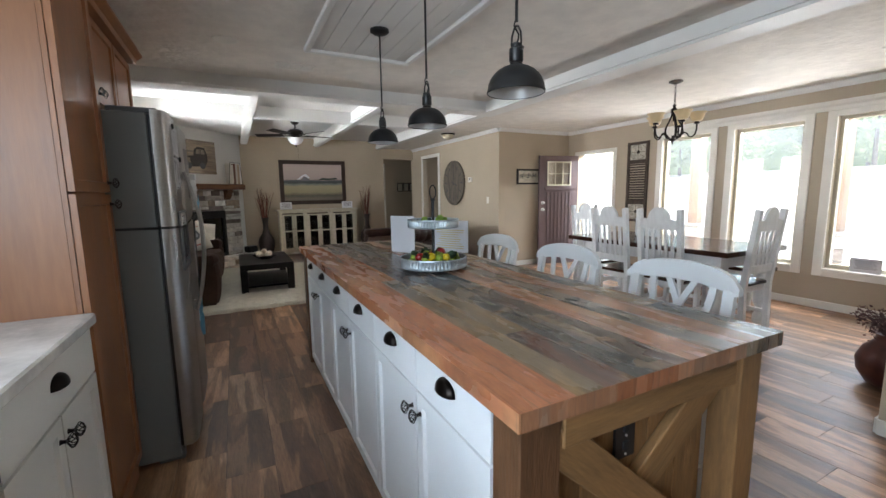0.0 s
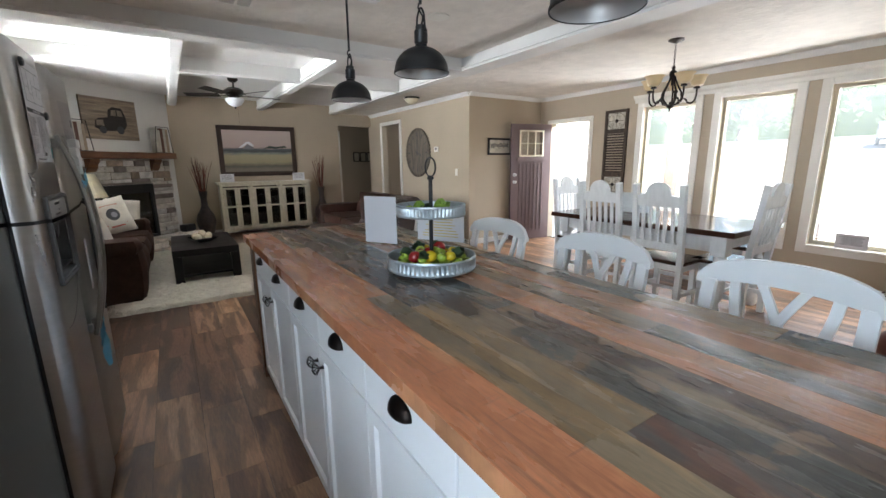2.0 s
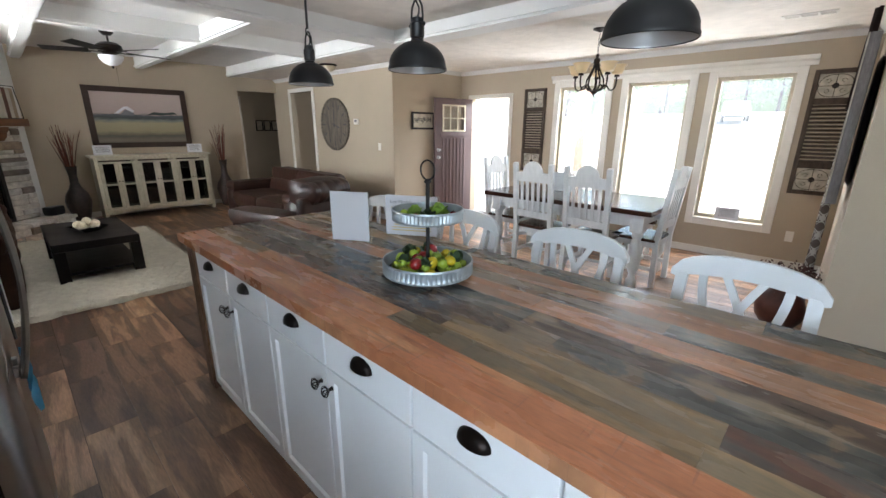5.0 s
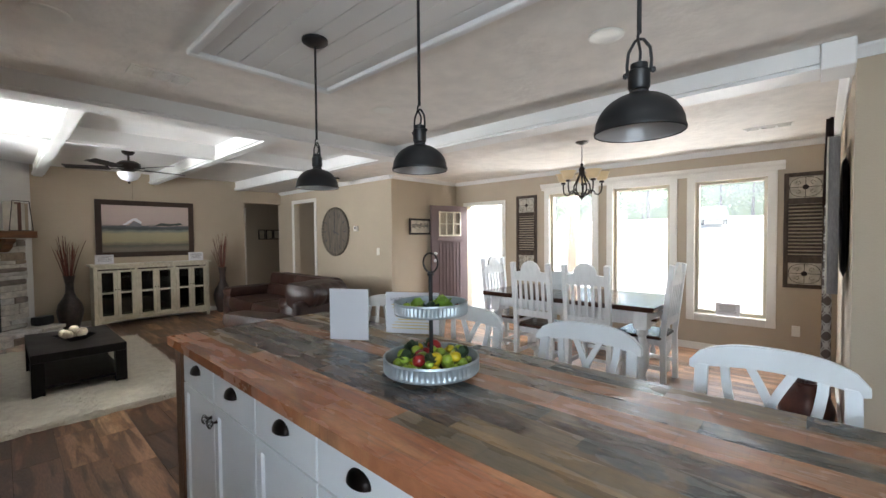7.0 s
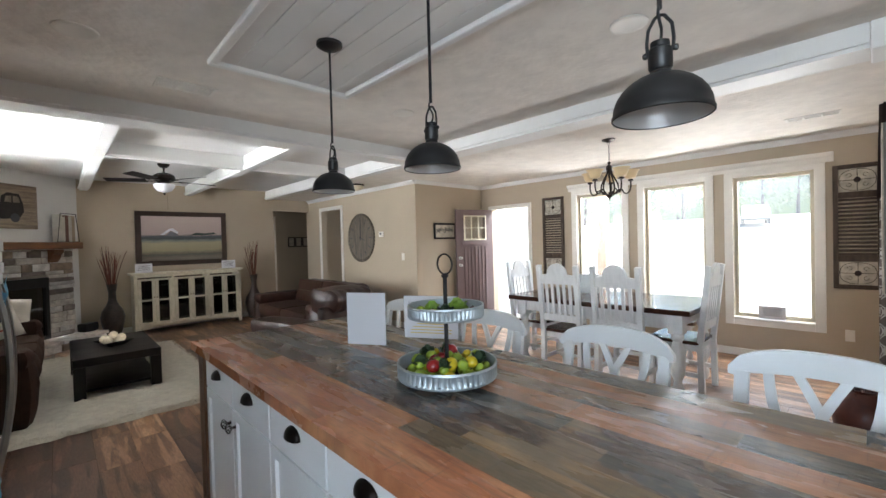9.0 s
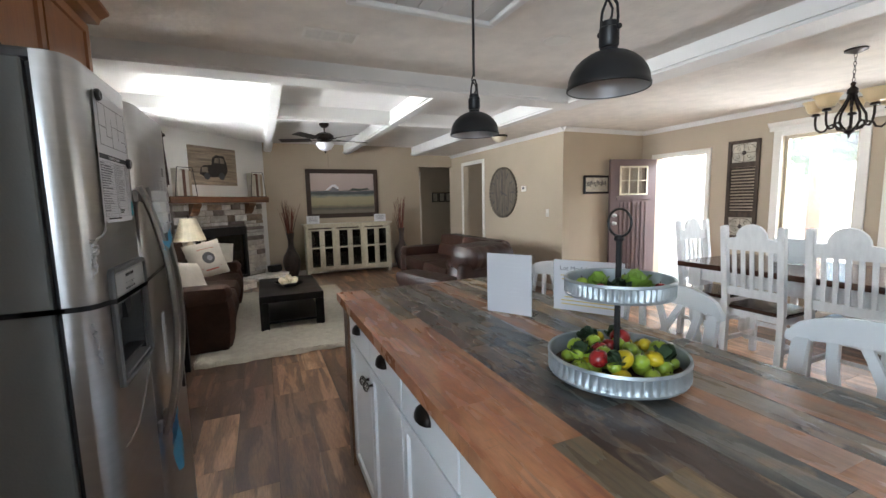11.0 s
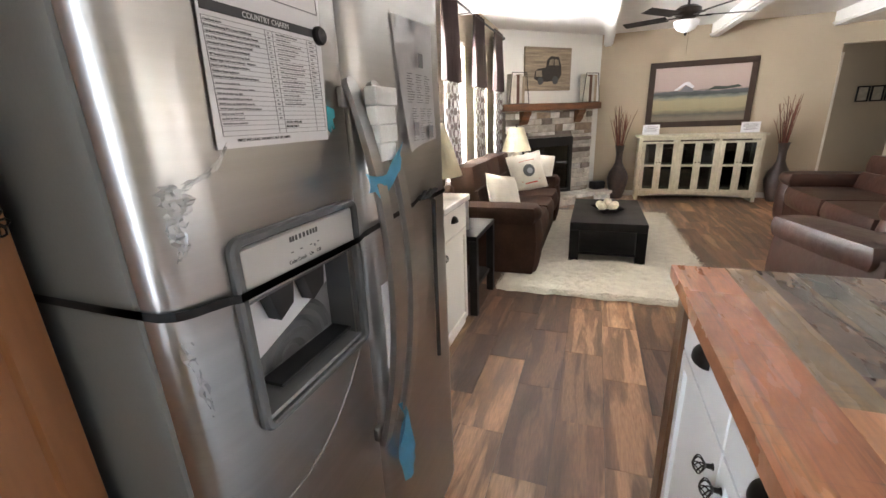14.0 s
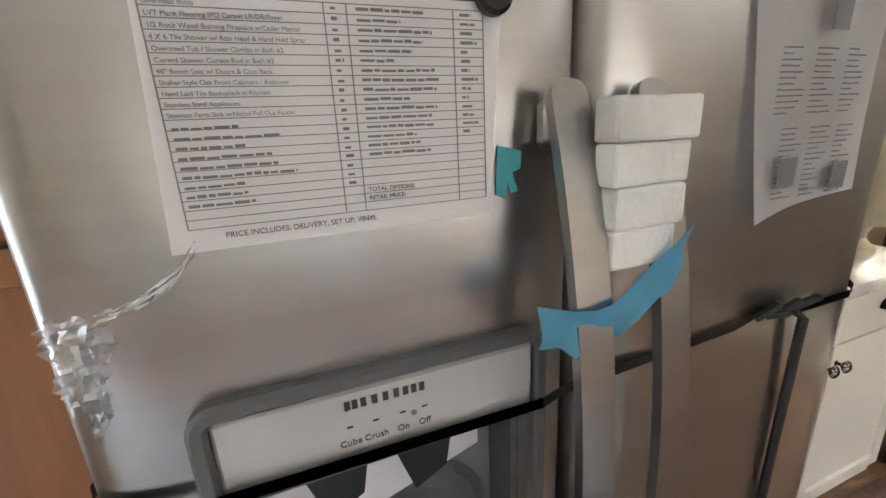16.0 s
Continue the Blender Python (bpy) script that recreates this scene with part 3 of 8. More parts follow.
# dispenser
def ring(y0, y1, z0, z1, t, xa, xb, rad, n=5):
    """A rounded rectangular frame of rail width t, on the face that looks along +x."""
    def loop(k, x_):
        out = []
        for cy, cz, a0 in ((y1 - rad, z1 - rad, 0), (y0 + rad, z1 - rad, 90), (y0 + rad, z0 + rad, 180), (y1 - rad, z0 + rad, 270)):
            for q in range(n + 1):
                a = radians(a0 + 90 * q / n)
                rr = max(rad - k, 0.001)
                out.append(bm.verts.new((x_, cy + rr * math.cos(a), cz + rr * math.sin(a))))
        return out
    bm = bmesh.new()
    loops = [loop(0, xa), loop(0, xb - 0.004), loop(0.0035, xb), loop(t - 0.003, xb), loop(t, xb - 0.003), loop(t, xa)]
    for la, lb in zip(loops, loops[1:]):
        for k in range(len(la)):
            k2 = (k + 1) % len(la)
            bm.faces.new((la[k], la[k2], lb[k2], lb[k]))
    return bm


part("dispenser_frame", ring(5.990, 6.286, 0.972, 1.274, 0.014, FX - 0.002, FX + 0.013, 0.022), GREYP, dl, "dark grey rounded dispenser surround", smooth=True)
part("control_panel", box(FX - 0.001, FX + 0.008, 6.0045, 6.2715, 1.183, 1.2575, bevel=0.003), SILVERP, dl, "silver control panel with lettering")
cav = part("dispenser_recess", box(3.160, 3.165, HOLE[0], HOLE[1], HOLE[2], HOLE[3]), GREYL, dl, "grey dispenser recess back")
part("recess_top", box(3.166, FX, HOLE[0], HOLE[1], HOLE[3] - 0.004, HOLE[3] - 0.001), GREYP, cav)
part("recess_floor", box(3.166, FX + 0.008, HOLE[0], HOLE[1], HOLE[2] + 0.001, HOLE[2] + 0.008), GREYL, cav)
part("recess_side", box(3.166, FX, HOLE[0] + 0.0005, HOLE[0] + 0.003, HOLE[2] + 0.009, HOLE[3] - 0.005), GREYP, cav)
part("recess_side", box(3.166, FX, HOLE[1] - 0.003, HOLE[1] - 0.0005, HOLE[2] + 0.009, HOLE[3] - 0.005), GREYP, cav)
bm = bmesh.new()
grid = []
for i in range(9):
    rr = 0.118 * (1 - i / 9.5)
    grid.append([bm.verts.new((3.169 + 0.002 * (i % 2) + 0.007 * math.sin(math.pi * i / 9), 6.131 + rr * math.cos(math.pi * k / 20), 1.020 + rr * 0.80 * math.sin(math.pi * k / 20))) for k in range(21)])
for la, lb in zip(grid, grid[1:]):
    for k in range(20):
        bm.faces.new((la[k], la[k + 1], lb[k + 1], lb[k]))
part("splash_guard", bm, GREYP, cav, "dark ribbed arched splash guard")
for yy in (6.085, 6.165):
    part("paddle", slab([(yy - 0.030, 1.180), (yy + 0.030, 1.180), (yy + 0.022, 1.135), (yy - 0.010, 1.118)], 3.19, 3.215, "x"), BLACKP, dl)
part("drip_tray", box(3.185, FX + 0.004, 6.04, 6.235, 1.020, 1.026, bevel=0.002), BLACKP, dl)


def handle_bar(parent, y):
    pts = bend((FX + 0.016, y, 1.485), (FX + 0.135, y, 1.12), (FX + 0.018, y, 0.69), 18)
    bm = bmesh.new()
    secs = []
    pts = [pts[0]] + [pts[0].lerp(pts[1], k) for k in (0.05, 0.15, 0.3)] + pts[1:-1] + [pts[-2].lerp(pts[-1], k) for k in (0.7, 0.85, 0.95)] + [pts[-1]]
    last = len(pts) - 1
    for i, p in enumerate(pts):
        d = (pts[min(i + 1, last)] - pts[max(i - 1, 0)]).normalized()
        n = Vector((d.z, 0, -d.x))
        hw = 0.0165 * (0.35, 0.68, 0.92, 1.0)[min(i, last - i, 3)]
        prof = [(-hw, -0.008), (-hw, 0.002), (-hw * 0.6, 0.008), (hw * 0.6, 0.008), (hw, 0.002), (hw, -0.008)]
        secs.append([bm.verts.new(p + Vector((0, a, 0)) + n * b) for a, b in prof])
    for a, b in zip(secs, secs[1:]):
        for k in range(6):
            bm.faces.new((a[k], a[(k + 1) % 6], b[(k + 1) % 6], b[k]))
    bm.faces.new(secs[0])
    bm.faces.new(secs[-1][::-1])
    for z in (1.455, 0.72):
        bx(bm, FX - 0.001, FX + 0.014, y - 0.012, y + 0.012, z - 0.018, z + 0.018, 0.003)
    part("handle", bm, STEEL, parent, "bowed stainless bar handle", smooth=True)


handle_bar(dl, 6.288)
handle_bar(dr, 6.372)


def words(name, text, size, at, material, parent, label="", align="CENTER"):
    """Flat lettering on a face that looks along +x, read from that side."""
    cu = bpy.data.curves.new(name, "FONT")
    cu.body, cu.size, cu.extrude, cu.align_x = text, size, 0.0003, align
    tmp = bpy.data.objects.new(name, cu)
    scene.collection.objects.link(tmp)
    me = bpy.data.meshes.new_from_object(tmp)
    bpy.data.objects.remove(tmp)
    me.materials.clear()
    me.materials.append(material)
    ob = new(name, me)
    ob.parent = parent
    ob.matrix_world = Matrix.Translation(at) @ Matrix.Rotation(radians(90), 4, "Z") @ Matrix.Rotation(radians(90), 4, "X")
    return tagged(ob, label)


bm = bmesh.new()
for i, yy in enumerate((-0.030, -0.024, -0.017, -0.008, 0.001, 0.010, 0.018, 0.025, 0.032)):
    bx(bm, FX + 0.0081, FX + 0.0088, 6.128 + yy, 6.128 + yy + 0.0045, 1.240, 1.248)
part("printed_mark", bm, INKD, dl, "dark bars of a maker's mark", kind="stuff")
for text, yy in (("Cube", 6.100), ("Crush", 6.121), ("On", 6.144), ("Off", 6.163)):
    words("lettering", text, 0.0082, (FX + 0.0083, yy, 1.206), INKD, dl, "small dark control lettering")
    part("indicator", box(FX + 0.0081, FX + 0.009, yy - 0.002, yy + 0.003, 1.2230, 1.2242), INKD, dl)
part("indicator", lathe([(0.0025, 0), (0.0025, 0.001)], 10, m=Matrix.Translation((FX + 0.008, 6.154, 1.220)) @ Matrix.Rotation(radians(90), 4, "Y")), INK, dl)


# ---- outside ----
GROUND = mat("pale_gravel_field", (0.50, 0.47, 0.40), 0.95, dark=0.75, scale=0.6, bump=0.4, bscale=12)
LEAF = mat("tree_leaves", (0.15, 0.215, 0.085), 0.7, dark=0.75, scale=0.8, each=0.3)
for m_ in (LEAF,):
    nt = m_.node_tree
    tl, mx = nt.nodes.new("ShaderNodeBsdfTranslucent"), nt.nodes.new("ShaderNodeMixShader")
    tl.inputs[0].default_value = (0.34, 0.40, 0.20, 1)
    mx.inputs[0].default_value = 0.5
    nt.links.new(nt.nodes["Principled BSDF"].outputs[0], mx.inputs[1])
    nt.links.new(tl.outputs[0], mx.inputs[2])
    nt.links.new(mx.outputs[0], nt.nodes["Material Output"].inputs[0])
BARK = mat("bark", (0.10, 0.075, 0.055), 0.9, dark=0.6, scale=3)
SIDING = mat("white_siding", (0.80, 0.80, 0.78), 0.5, dark=0.97, scale=2)
CONC = mat("porch_boards", (0.42, 0.40, 0.37), 0.85, dark=0.8, scale=4)
bm = bmesh.new()
XS = [-150, 1.0, 9.0, 12.0, 20, 30, 40, 50, 60, 80, 140, 400, 1500]
YS = [-1500, -300, -100, -40, -15, 0, 15, 30, 60, 120, 400, 1500]


def gz(x, y):
    return -0.55 if x < 12 else -0.55 + 3.9 * min(1.0, ((x - 12) / 45.0)) ** 1.1 + (0.03 * (x - 57) if x > 57 else 0)


vs = [[bm.verts.new((x, y, gz(x, y))) for y in YS] for x in XS]
for a, b in zip(vs, vs[1:]):
    for j in range(len(YS) - 1):
        bm.faces.new((a[j], b[j], b[j + 1], a[j + 1]))
solid("ground", bm, GROUND, "pale sunlit gravel and dry grass rising to the trees", "ground", STRUCT, smooth=True)
bm = bmesh.new()
for i in range(13):
    bx(bm, 9.33 + i * 0.14, 9.465 + i * 0.14, 2.5, 9.3, -0.06, -0.02)
bx(bm, 9.33, 11.15, 2.5, 9.3, -0.54, -0.061)
solid("porch_floor", bm, CONC, "grey weathered porch boards", "porch", STRUCT)
solid("porch_roof", box(9.33, 10.75, 2.3, 9.5, 2.62, 2.74), SIDING, "white painted porch ceiling", "porch", STRUCT)
bm = bmesh.new()
for i in range(26):
    z = -0.05 + i * 0.105
    v = [bm.verts.new(p) for p in ((9.33, 9.36, z + 0.105), (11.3, 9.36, z + 0.105), (11.3, 9.34, z), (9.33, 9.34, z), (9.33, 9.42, z), (11.3, 9.42, z), (11.3, 9.42, z + 0.105), (9.33, 9.42, z + 0.105))]
    for f in ((0, 1, 2, 3), (3, 2, 5, 4), (1, 6, 5, 2), (0, 3, 4, 7), (0, 7, 6, 1), (7, 4, 5, 6)):
        bm.faces.new([v[k] for k in f])
solid("porch_side_wall", bm, SIDING, "white lap siding at the end of the porch", "porch", STRUCT)
POSTM = mat("cedar_post", (0.30, 0.17, 0.09), 0.7, dark=0.7, scale=4, stretch=(4, 4, 0.5))
for y in (7.67, 5.92):
    th = thing("porch_post", "stained cedar porch post on a stacked stone pedestal", "porch post", (10.13, y, -0.02), group="porch posts")
    part("post", box(-0.075, 0.075, -0.075, 0.075, 0.80, 2.63, bevel=0.005), POSTM, th)
    part("cap", box(-0.19, 0.19, -0.19, 0.19, 0.745, 0.80, bevel=0.008), CONC, th)
    for i in range(5):
        for j in range(2):
            d = 0.004 * ((i * 7 + j * 3) % 4)
            a = -0.155 - d if j == 0 else 0.001 + (i % 2) * 0.03
            b = -0.002 + (i % 2) * 0.03 if j == 0 else 0.155 + d
            part("stone", box(a, b, -0.155 - d, 0.155 + d, i * 0.149, i * 0.149 + 0.145, bevel=0.01), STONES[(i + j) % 4], th)


def tree(x, y, h, seed, label):
    r = random.Random(seed)
    z0 = gz(x, y)
    th = thing("tree", label, "tree", (x, y, z0), group="far tree line")
    bm = tube([(0, 0, 0), (r.uniform(-.2, .2), r.uniform(-.2, .2), h * 0.4), (r.uniform(-.5, .5), r.uniform(-.5, .5), h * 0.8)], 0.22, 7, taper=0.06)
    for k in range(6):
        a, zz = r.uniform(0, 6.28), h * r.uniform(0.25, 0.7)
        tube([(0, 0, zz), (math.cos(a) * h * 0.14, math.sin(a) * h * 0.14, zz + h * 0.08), (math.cos(a) * h * 0.28, math.sin(a) * h * 0.28, zz + h * 0.2)], 0.08, 5, bm, taper=0.02)
    part("trunk", bm, BARK, th)
    bm = bmesh.new()
    blobs = [(r.uniform(-.3, .3) * h, r.uniform(-.3, .3) * h, h * r.uniform(0.2, 0.92), h * r.uniform(0.12, 0.22)) for _ in range(13)]
    for bxx, by, bz, br in blobs:
        for _ in range(60):
            d = Vector((r.gauss(0, 1), r.gauss(0, 1), r.gauss(0, 0.8))).normalized() * br * r.uniform(0.5, 1.1)
            c = Vector((bxx, by, max(bz, 0.5))) + d
            u = Vector((r.gauss(0, 1), r.gauss(0, 1), r.gauss(0, 1))).normalized()
            w = u.orthogonal().normalized()
            s = r.uniform(0.22, 0.5)
            bm.faces.new([bm.verts.new(c + u * s), bm.verts.new(c + w * s * 0.6), bm.verts.new(c - u * s), bm.verts.new(c - w * s * 0.6)])
    part("crown", bm, LEAF, th)


rt = random.Random(5)
for i in range(26):
    tree(58 + rt.uniform(-4, 12), -34 + i * 4.4 + rt.uniform(-1.5, 1.5), rt.uniform(7, 11), i, "leafy green tree in bright haze beyond the field")
solid("backdrop_woods", box(86, 87, -120, 160, 2, 13), LEAF, "distant band of green woodland", "backdrop", STRUCT)
# a parked pickup far off
CARY = 9.5
CARP = mat("silver_car_paint", (0.35, 0.36, 0.37), 0.45)
th = thing("pickup_truck", "small silver pickup truck parked far across the field", "car", (44, CARY + 1.7, gz(44, 0)), 12)
part("body", slab([(-2.5, 0.45), (2.45, 0.45), (2.5, 0.85), (1.3, 1.0), (0.7, 1.55), (-0.5, 1.58), (-0.7, 1.02), (-2.5, 1.02)], -0.85, 0.85, "y"), CARP, th)
part("window", box(-0.45, 0.75, -0.87, 0.87, 1.1, 1.45), BLACKP, th)
for wx in (-1.6, 1.6):
    for wy in (-0.88, 0.7):
        part("wheel", lathe([(0.2, 0), (0.36, 0.02), (0.36, 0.18), (0.2, 0.2)], 14, m=Matrix.Translation((wx, wy + 0.19, 0.36)) @ Matrix.Rotation(radians(90), 4, "X")), BLACKP, th)

area_lamp("sky_east", (10.0, 6.3, 2.42), (5.6, 6.4, 0.6), 3.4, 0.7, 60, (0.84, 0.92, 1.0))
area_lamp("porch_bounce", (10.2, 6.3, 0.04), (6.2, 6.3, 2.44), 2.6, 0.9, 48, (0.96, 0.98, 1.0))
# added fill lamp by the closed hall wall, only to lift the dark hall
area_lamp("hall_door", (6.83, 14.3, 1.2), (7.6, 14.3, 1.2), 0.7, 1.9, 0.25, (0.9, 0.95, 1.0))
# unseen fill lamp, added to brighten the room past the doorway
area_lamp("side_room", (8.7, 9.75, 1.7), (8.3, 13, 1.3), 1.0, 1.0, 1.8, (0.9, 0.95, 1.0))
area_lamp("sky_door", (9.9, 8.9, 2.4), (6.6, 8.7, 0.6), 0.8, 0.5, 20, (0.9, 0.95, 1.0))
area_lamp("sky_kitchen", (WX - 0.10, 3.45, 1.56), (5, 3.9, 1.2), 1.9, 1.0, 13, (0.72, 0.86, 1.0))
for a, b, c, d in LWINS:
    area_lamp("sky_west", (WX - 0.85, (a + b) / 2, 1.75), (6, (a + b) / 2, 0.6), b - a + 0.5, 1.3, 72, (0.92, 0.96, 1.0))

# ---- windows and trim ----
SASH = mat("almond_sash", (0.50, 0.45, 0.34), 0.5, dark=0.95)
for k, (a, b) in enumerate(WINS):
    w = new("window_%d" % (k + 1))
    tagged(w, "tall fixed window with almond sash and white casing", "window", kind=STRUCT)
    bm = bmesh.new()
    x0, x1 = EX + 0.05, EX + 0.11
    bx(bm, x0, x1, a, a + 0.035, WZ0, WZ1)
    bx(bm, x0, x1, b - 0.035, b, WZ0, WZ1)
    bx(bm, x0, x1, a + 0.035, b - 0.035, WZ0, WZ0 + 0.04)
    bx(bm, x0, x1, a + 0.035, b - 0.035, WZ1 - 0.035, WZ1)
    part("window_frame", bm, SASH, w)
    p = part("pane", box(EX + 0.075, EX + 0.079, a + 0.035, b - 0.035, WZ0 + 0.04, WZ1 - 0.035), PANE, w)
    p.visible_shadow = False
    bm = bmesh.new()
    for y0, y1 in ((a - 0.085, a - 0.001), (b + 0.001, b + 0.085)):
        bx(bm, EX - 0.022, EX - 0.0005, y0, y1, WZ0 - 0.09, WZ1 + 0.06, 0.003)
    part("casing", bm, TRIM, w)
    bm = bmesh.new()
    bx(bm, EX - 0.04, EX - 0.0005, a - 0.0, b + 0.0, WZ0 - 0.025, WZ0 - 0.001, 0.003)
    bx(bm, EX - 0.020, EX - 0.0005, a + 0.0, b - 0.0, WZ0 - 0.09, WZ0 - 0.027)
    part("window_sill", bm, TRIM, w)
    part("apron_panel", box(EX - 0.018, EX - 0.0005, a, b, WZ1 + 0.001, WZ1 + 0.06), TRIM, w)
bm = bmesh.new()
slab([(EX - 0.0005, 2.112), (EX - 0.025, 2.112), (EX - 0.03, 2.15), (EX - 0.06, 2.17), (EX - 0.075, 2.205), (EX - 0.0005, 2.205)], 4.80, 7.74, "y", bm)
solid("window_head", bm, TRIM, "white crown moulding over the three windows", "trim", STRUCT)
bm = bmesh.new()
for y0, y1 in ((DOORY[0] - 0.06, DOORY[0] - 0.001), (DOORY[1] + 0.001, DOORY[1] + 0.06)):
    bx(bm, EX - 0.018, EX - 0.0005, y0, y1, 0, 2.02)
bx(bm, EX - 0.018, EX - 0.0005, DOORY[0], DOORY[1], 1.961, 2.02)
solid("door_casing", bm, TRIM, "white casing round the front door opening", "trim", STRUCT)


def base_run(name, axis, face, lo, hi, side):
    a, b = sorted((face + side * 0.0005, face + side * 0.015))
    bm = box(a, b, lo, hi, 0, 0.085, bevel=0.003) if axis == "x" else box(lo, hi, a, b, 0, 0.085, bevel=0.003)
    solid(name, bm, TRIM, "white baseboard", "baseboard", STRUCT)


def crown_run(name, axis, face, lo, hi, side, top=H):
    o = [(face + side * 0.0005, top - 0.002), (face + side * 0.055, top - 0.002), (face + side * 0.05, top - 0.015), (face + side * 0.02, top - 0.045), (face + side * 0.012, top - 0.06), (face + side * 0.0005, top - 0.06)]
    solid(name, slab(o, lo, hi, "y") if axis == "x" else slab(o, lo, hi, "x"), BEAMW if name != "x" else TRIM, "white crown moulding", "trim", STRUCT)


base_run("baseboard_east", "x", EX, 4.36, DOORY[0] - 0.06, -1)
base_run("baseboard_north", "y", NY, 7.62, EX - 0.02, -1)
base_run("baseboard_inner", "x", 7.60, NY, 11.80, -1)
base_run("baseboard_far", "y", FARY, 3.72, 6.81, -1)
base_run("baseboard_partition", "x", 6.49, SY, 4.38, -1)
base_run("baseboard_dining_south", "y", 4.38, 6.49, EX - 0.02, 1)
crown_run("crown_east", "x", EX, 4.36, NY, -1)
crown_run("crown_inner", "x", 7.60, NY, FARY, -1)
for nm, face, lo, hi, side in (("crown_north", NY, 7.60, EX - 0.055, -1), ("crown_dining_south", 4.38, 6.6, EX - 0.055, 1)):
    o = [(face + side * 0.0005, H - 0.002), (face + side * 0.055, H - 0.002), (face + side * 0.05, H - 0.015), (face + side * 0.02, H - 0.045), (face + side * 0.012, H - 0.06), (face + side * 0.0005, H - 0.06)]
    bm = slab(o, lo, hi, "x")
    solid(nm, bm, BEAMW, "white crown moulding", "trim", STRUCT)
crown_run("crown_partition", "x", 6.49, SY, 4.38, -1)
bm = bmesh.new()
bx(bm, 7.582, 7.5995, 11.80, 11.869, 0, 2.19)
bx(bm, 7.582, 7.5995, 12.701, 12.77, 0, 2.19)
bx(bm, 7.582, 7.5995, 11.87, 12.70, 2.121, 2.19)
solid("doorway_casing", bm, TRIM, "white casing round an interior doorway", "trim", STRUCT)
solid("hall_casing", box(6.811, 6.90, 13.44, 13.46, 0, 2.05), TRIM, "white door casing at the start of the hall", "trim", STRUCT)

# front door, standing open
d = new("door_1")
d.matrix_world = pose(EX - 0.03, 9.26, 0, 0, 0, 167.5)
tagged(d, "mauve craftsman front door standing open with six small panes", "door", kind=STRUCT)
DW, DH, DT = 0.77, 1.95, 0.045
bm = bmesh.new()
bx(bm, 0, DW, -DT / 2, DT / 2, 0.01, 1.42)
bx(bm, 0, 0.16, -DT / 2, DT / 2, 1.42, DH)
bx(bm, DW - 0.16, DW, -DT / 2, DT / 2, 1.42, DH)
bx(bm, 0.16, DW - 0.16, -DT / 2, DT / 2, 1.84, DH)
part("door_leaf", bm, DOORP, d)
for i in range(7):
    x = 0.165 + i * (DW - 0.33) / 6
    part("batten", box(x - 0.018, x + 0.018, DT / 2 + 0.0005, DT / 2 + 0.012, 0.16, 1.31, bevel=0.003), DOORP, d)
part("ledge", box(0.10, DW - 0.10, DT / 2 + 0.0005, DT / 2 + 0.02, 1.345, 1.40, bevel=0.003), DOORP, d)
bm = bmesh.new()
bx(bm, 0.15, DW - 0.15, DT / 2 + 0.0005, DT / 2 + 0.012, 1.42, 1.445)
bx(bm, 0.15, DW - 0.15, DT / 2 + 0.0005, DT / 2 + 0.012, 1.825, 1.85)
bx(bm, 0.15, 0.175, DT / 2 + 0.0005, DT / 2 + 0.012, 1.445, 1.825)
bx(bm, DW - 0.175, DW - 0.15, DT / 2 + 0.0005, DT / 2 + 0.012, 1.445, 1.825)
for i in (1, 2):
    x = 0.16 + i * (DW - 0.32) / 3
    bx(bm, x - 0.009, x + 0.009, DT / 2 + 0.0005, DT / 2 + 0.010, 1.445, 1.825)
bx(bm, 0.175, DW - 0.175, DT / 2 + 0.0005, DT / 2 + 0.0095, 1.626, 1.644)
part("pane_grid", bm, SHADEC, d, "cream grid of six small panes")
p = part("pane", box(0.16, DW - 0.16, -0.003, 0.003, 1.42, 1.84), GLASS, d)
for z in (1.0, 1.12):
    part("door_handle", lathe([(0.028, 0), (0.028, 0.008), (0.010, 0.012), (0.010, 0.03), (0.024, 0.036), (0.024, 0.05), (0.012, 0.056)], 16, m=Matrix.Translation((DW - 0.06, DT / 2, z)) @ Matrix.Rotation(radians(-90), 4, "X")), SILVERP, d, "satin nickel knob", smooth=True)

# west windows with blinds and curtains
for k, (a, b, c, e) in enumerate(LWINS):
    w = new("window_%d" % (k + 4))
    tagged(w, "bright living room window behind white blinds", "window", kind=STRUCT)
    p = part("pane", box(WX - 0.09, WX - 0.086, a, b, c, e), GLASS, w)
    p.visible_shadow = False
    bl = thing("window_blind", "closed white horizontal blind lit from behind", "blind", (WX - 0.03, a, c), group="window blinds")
    part("headrail", box(-0.02, 0.02, 0.003, b - a - 0.003, e - c - 0.04, e - c - 0.002), BLINDM, bl)
    n = 44
    me = None
    for i in range(n):
        z = 0.012 + (e - c - 0.06) * i / (n - 1)
        if me is None:
            o = part("slat", box(-0.014, 0.014, 0.006, b - a - 0.006, -0.0012, 0.0012), BLINDM, bl)
            me = o.data
        else:
            o = new("slat", me)
            o.parent = bl
        o.matrix_basis = Matrix.Translation((0, 0, z)) @ Matrix.Rotation(radians(-34), 4, "Y")
CURT = bpy.data.materials.new("curtain_pattern")
CURT.use_nodes = True
nt = CURT.node_tree
b_ = nt.nodes["Principled BSDF"]
b_.inputs["Roughness"].default_value = 0.9
co = nt.nodes.new("ShaderNodeTexCoord")
sep = nt.nodes.new("ShaderNodeSeparateXYZ")
nt.links.new(co.outputs["Object"], sep.inputs[0])
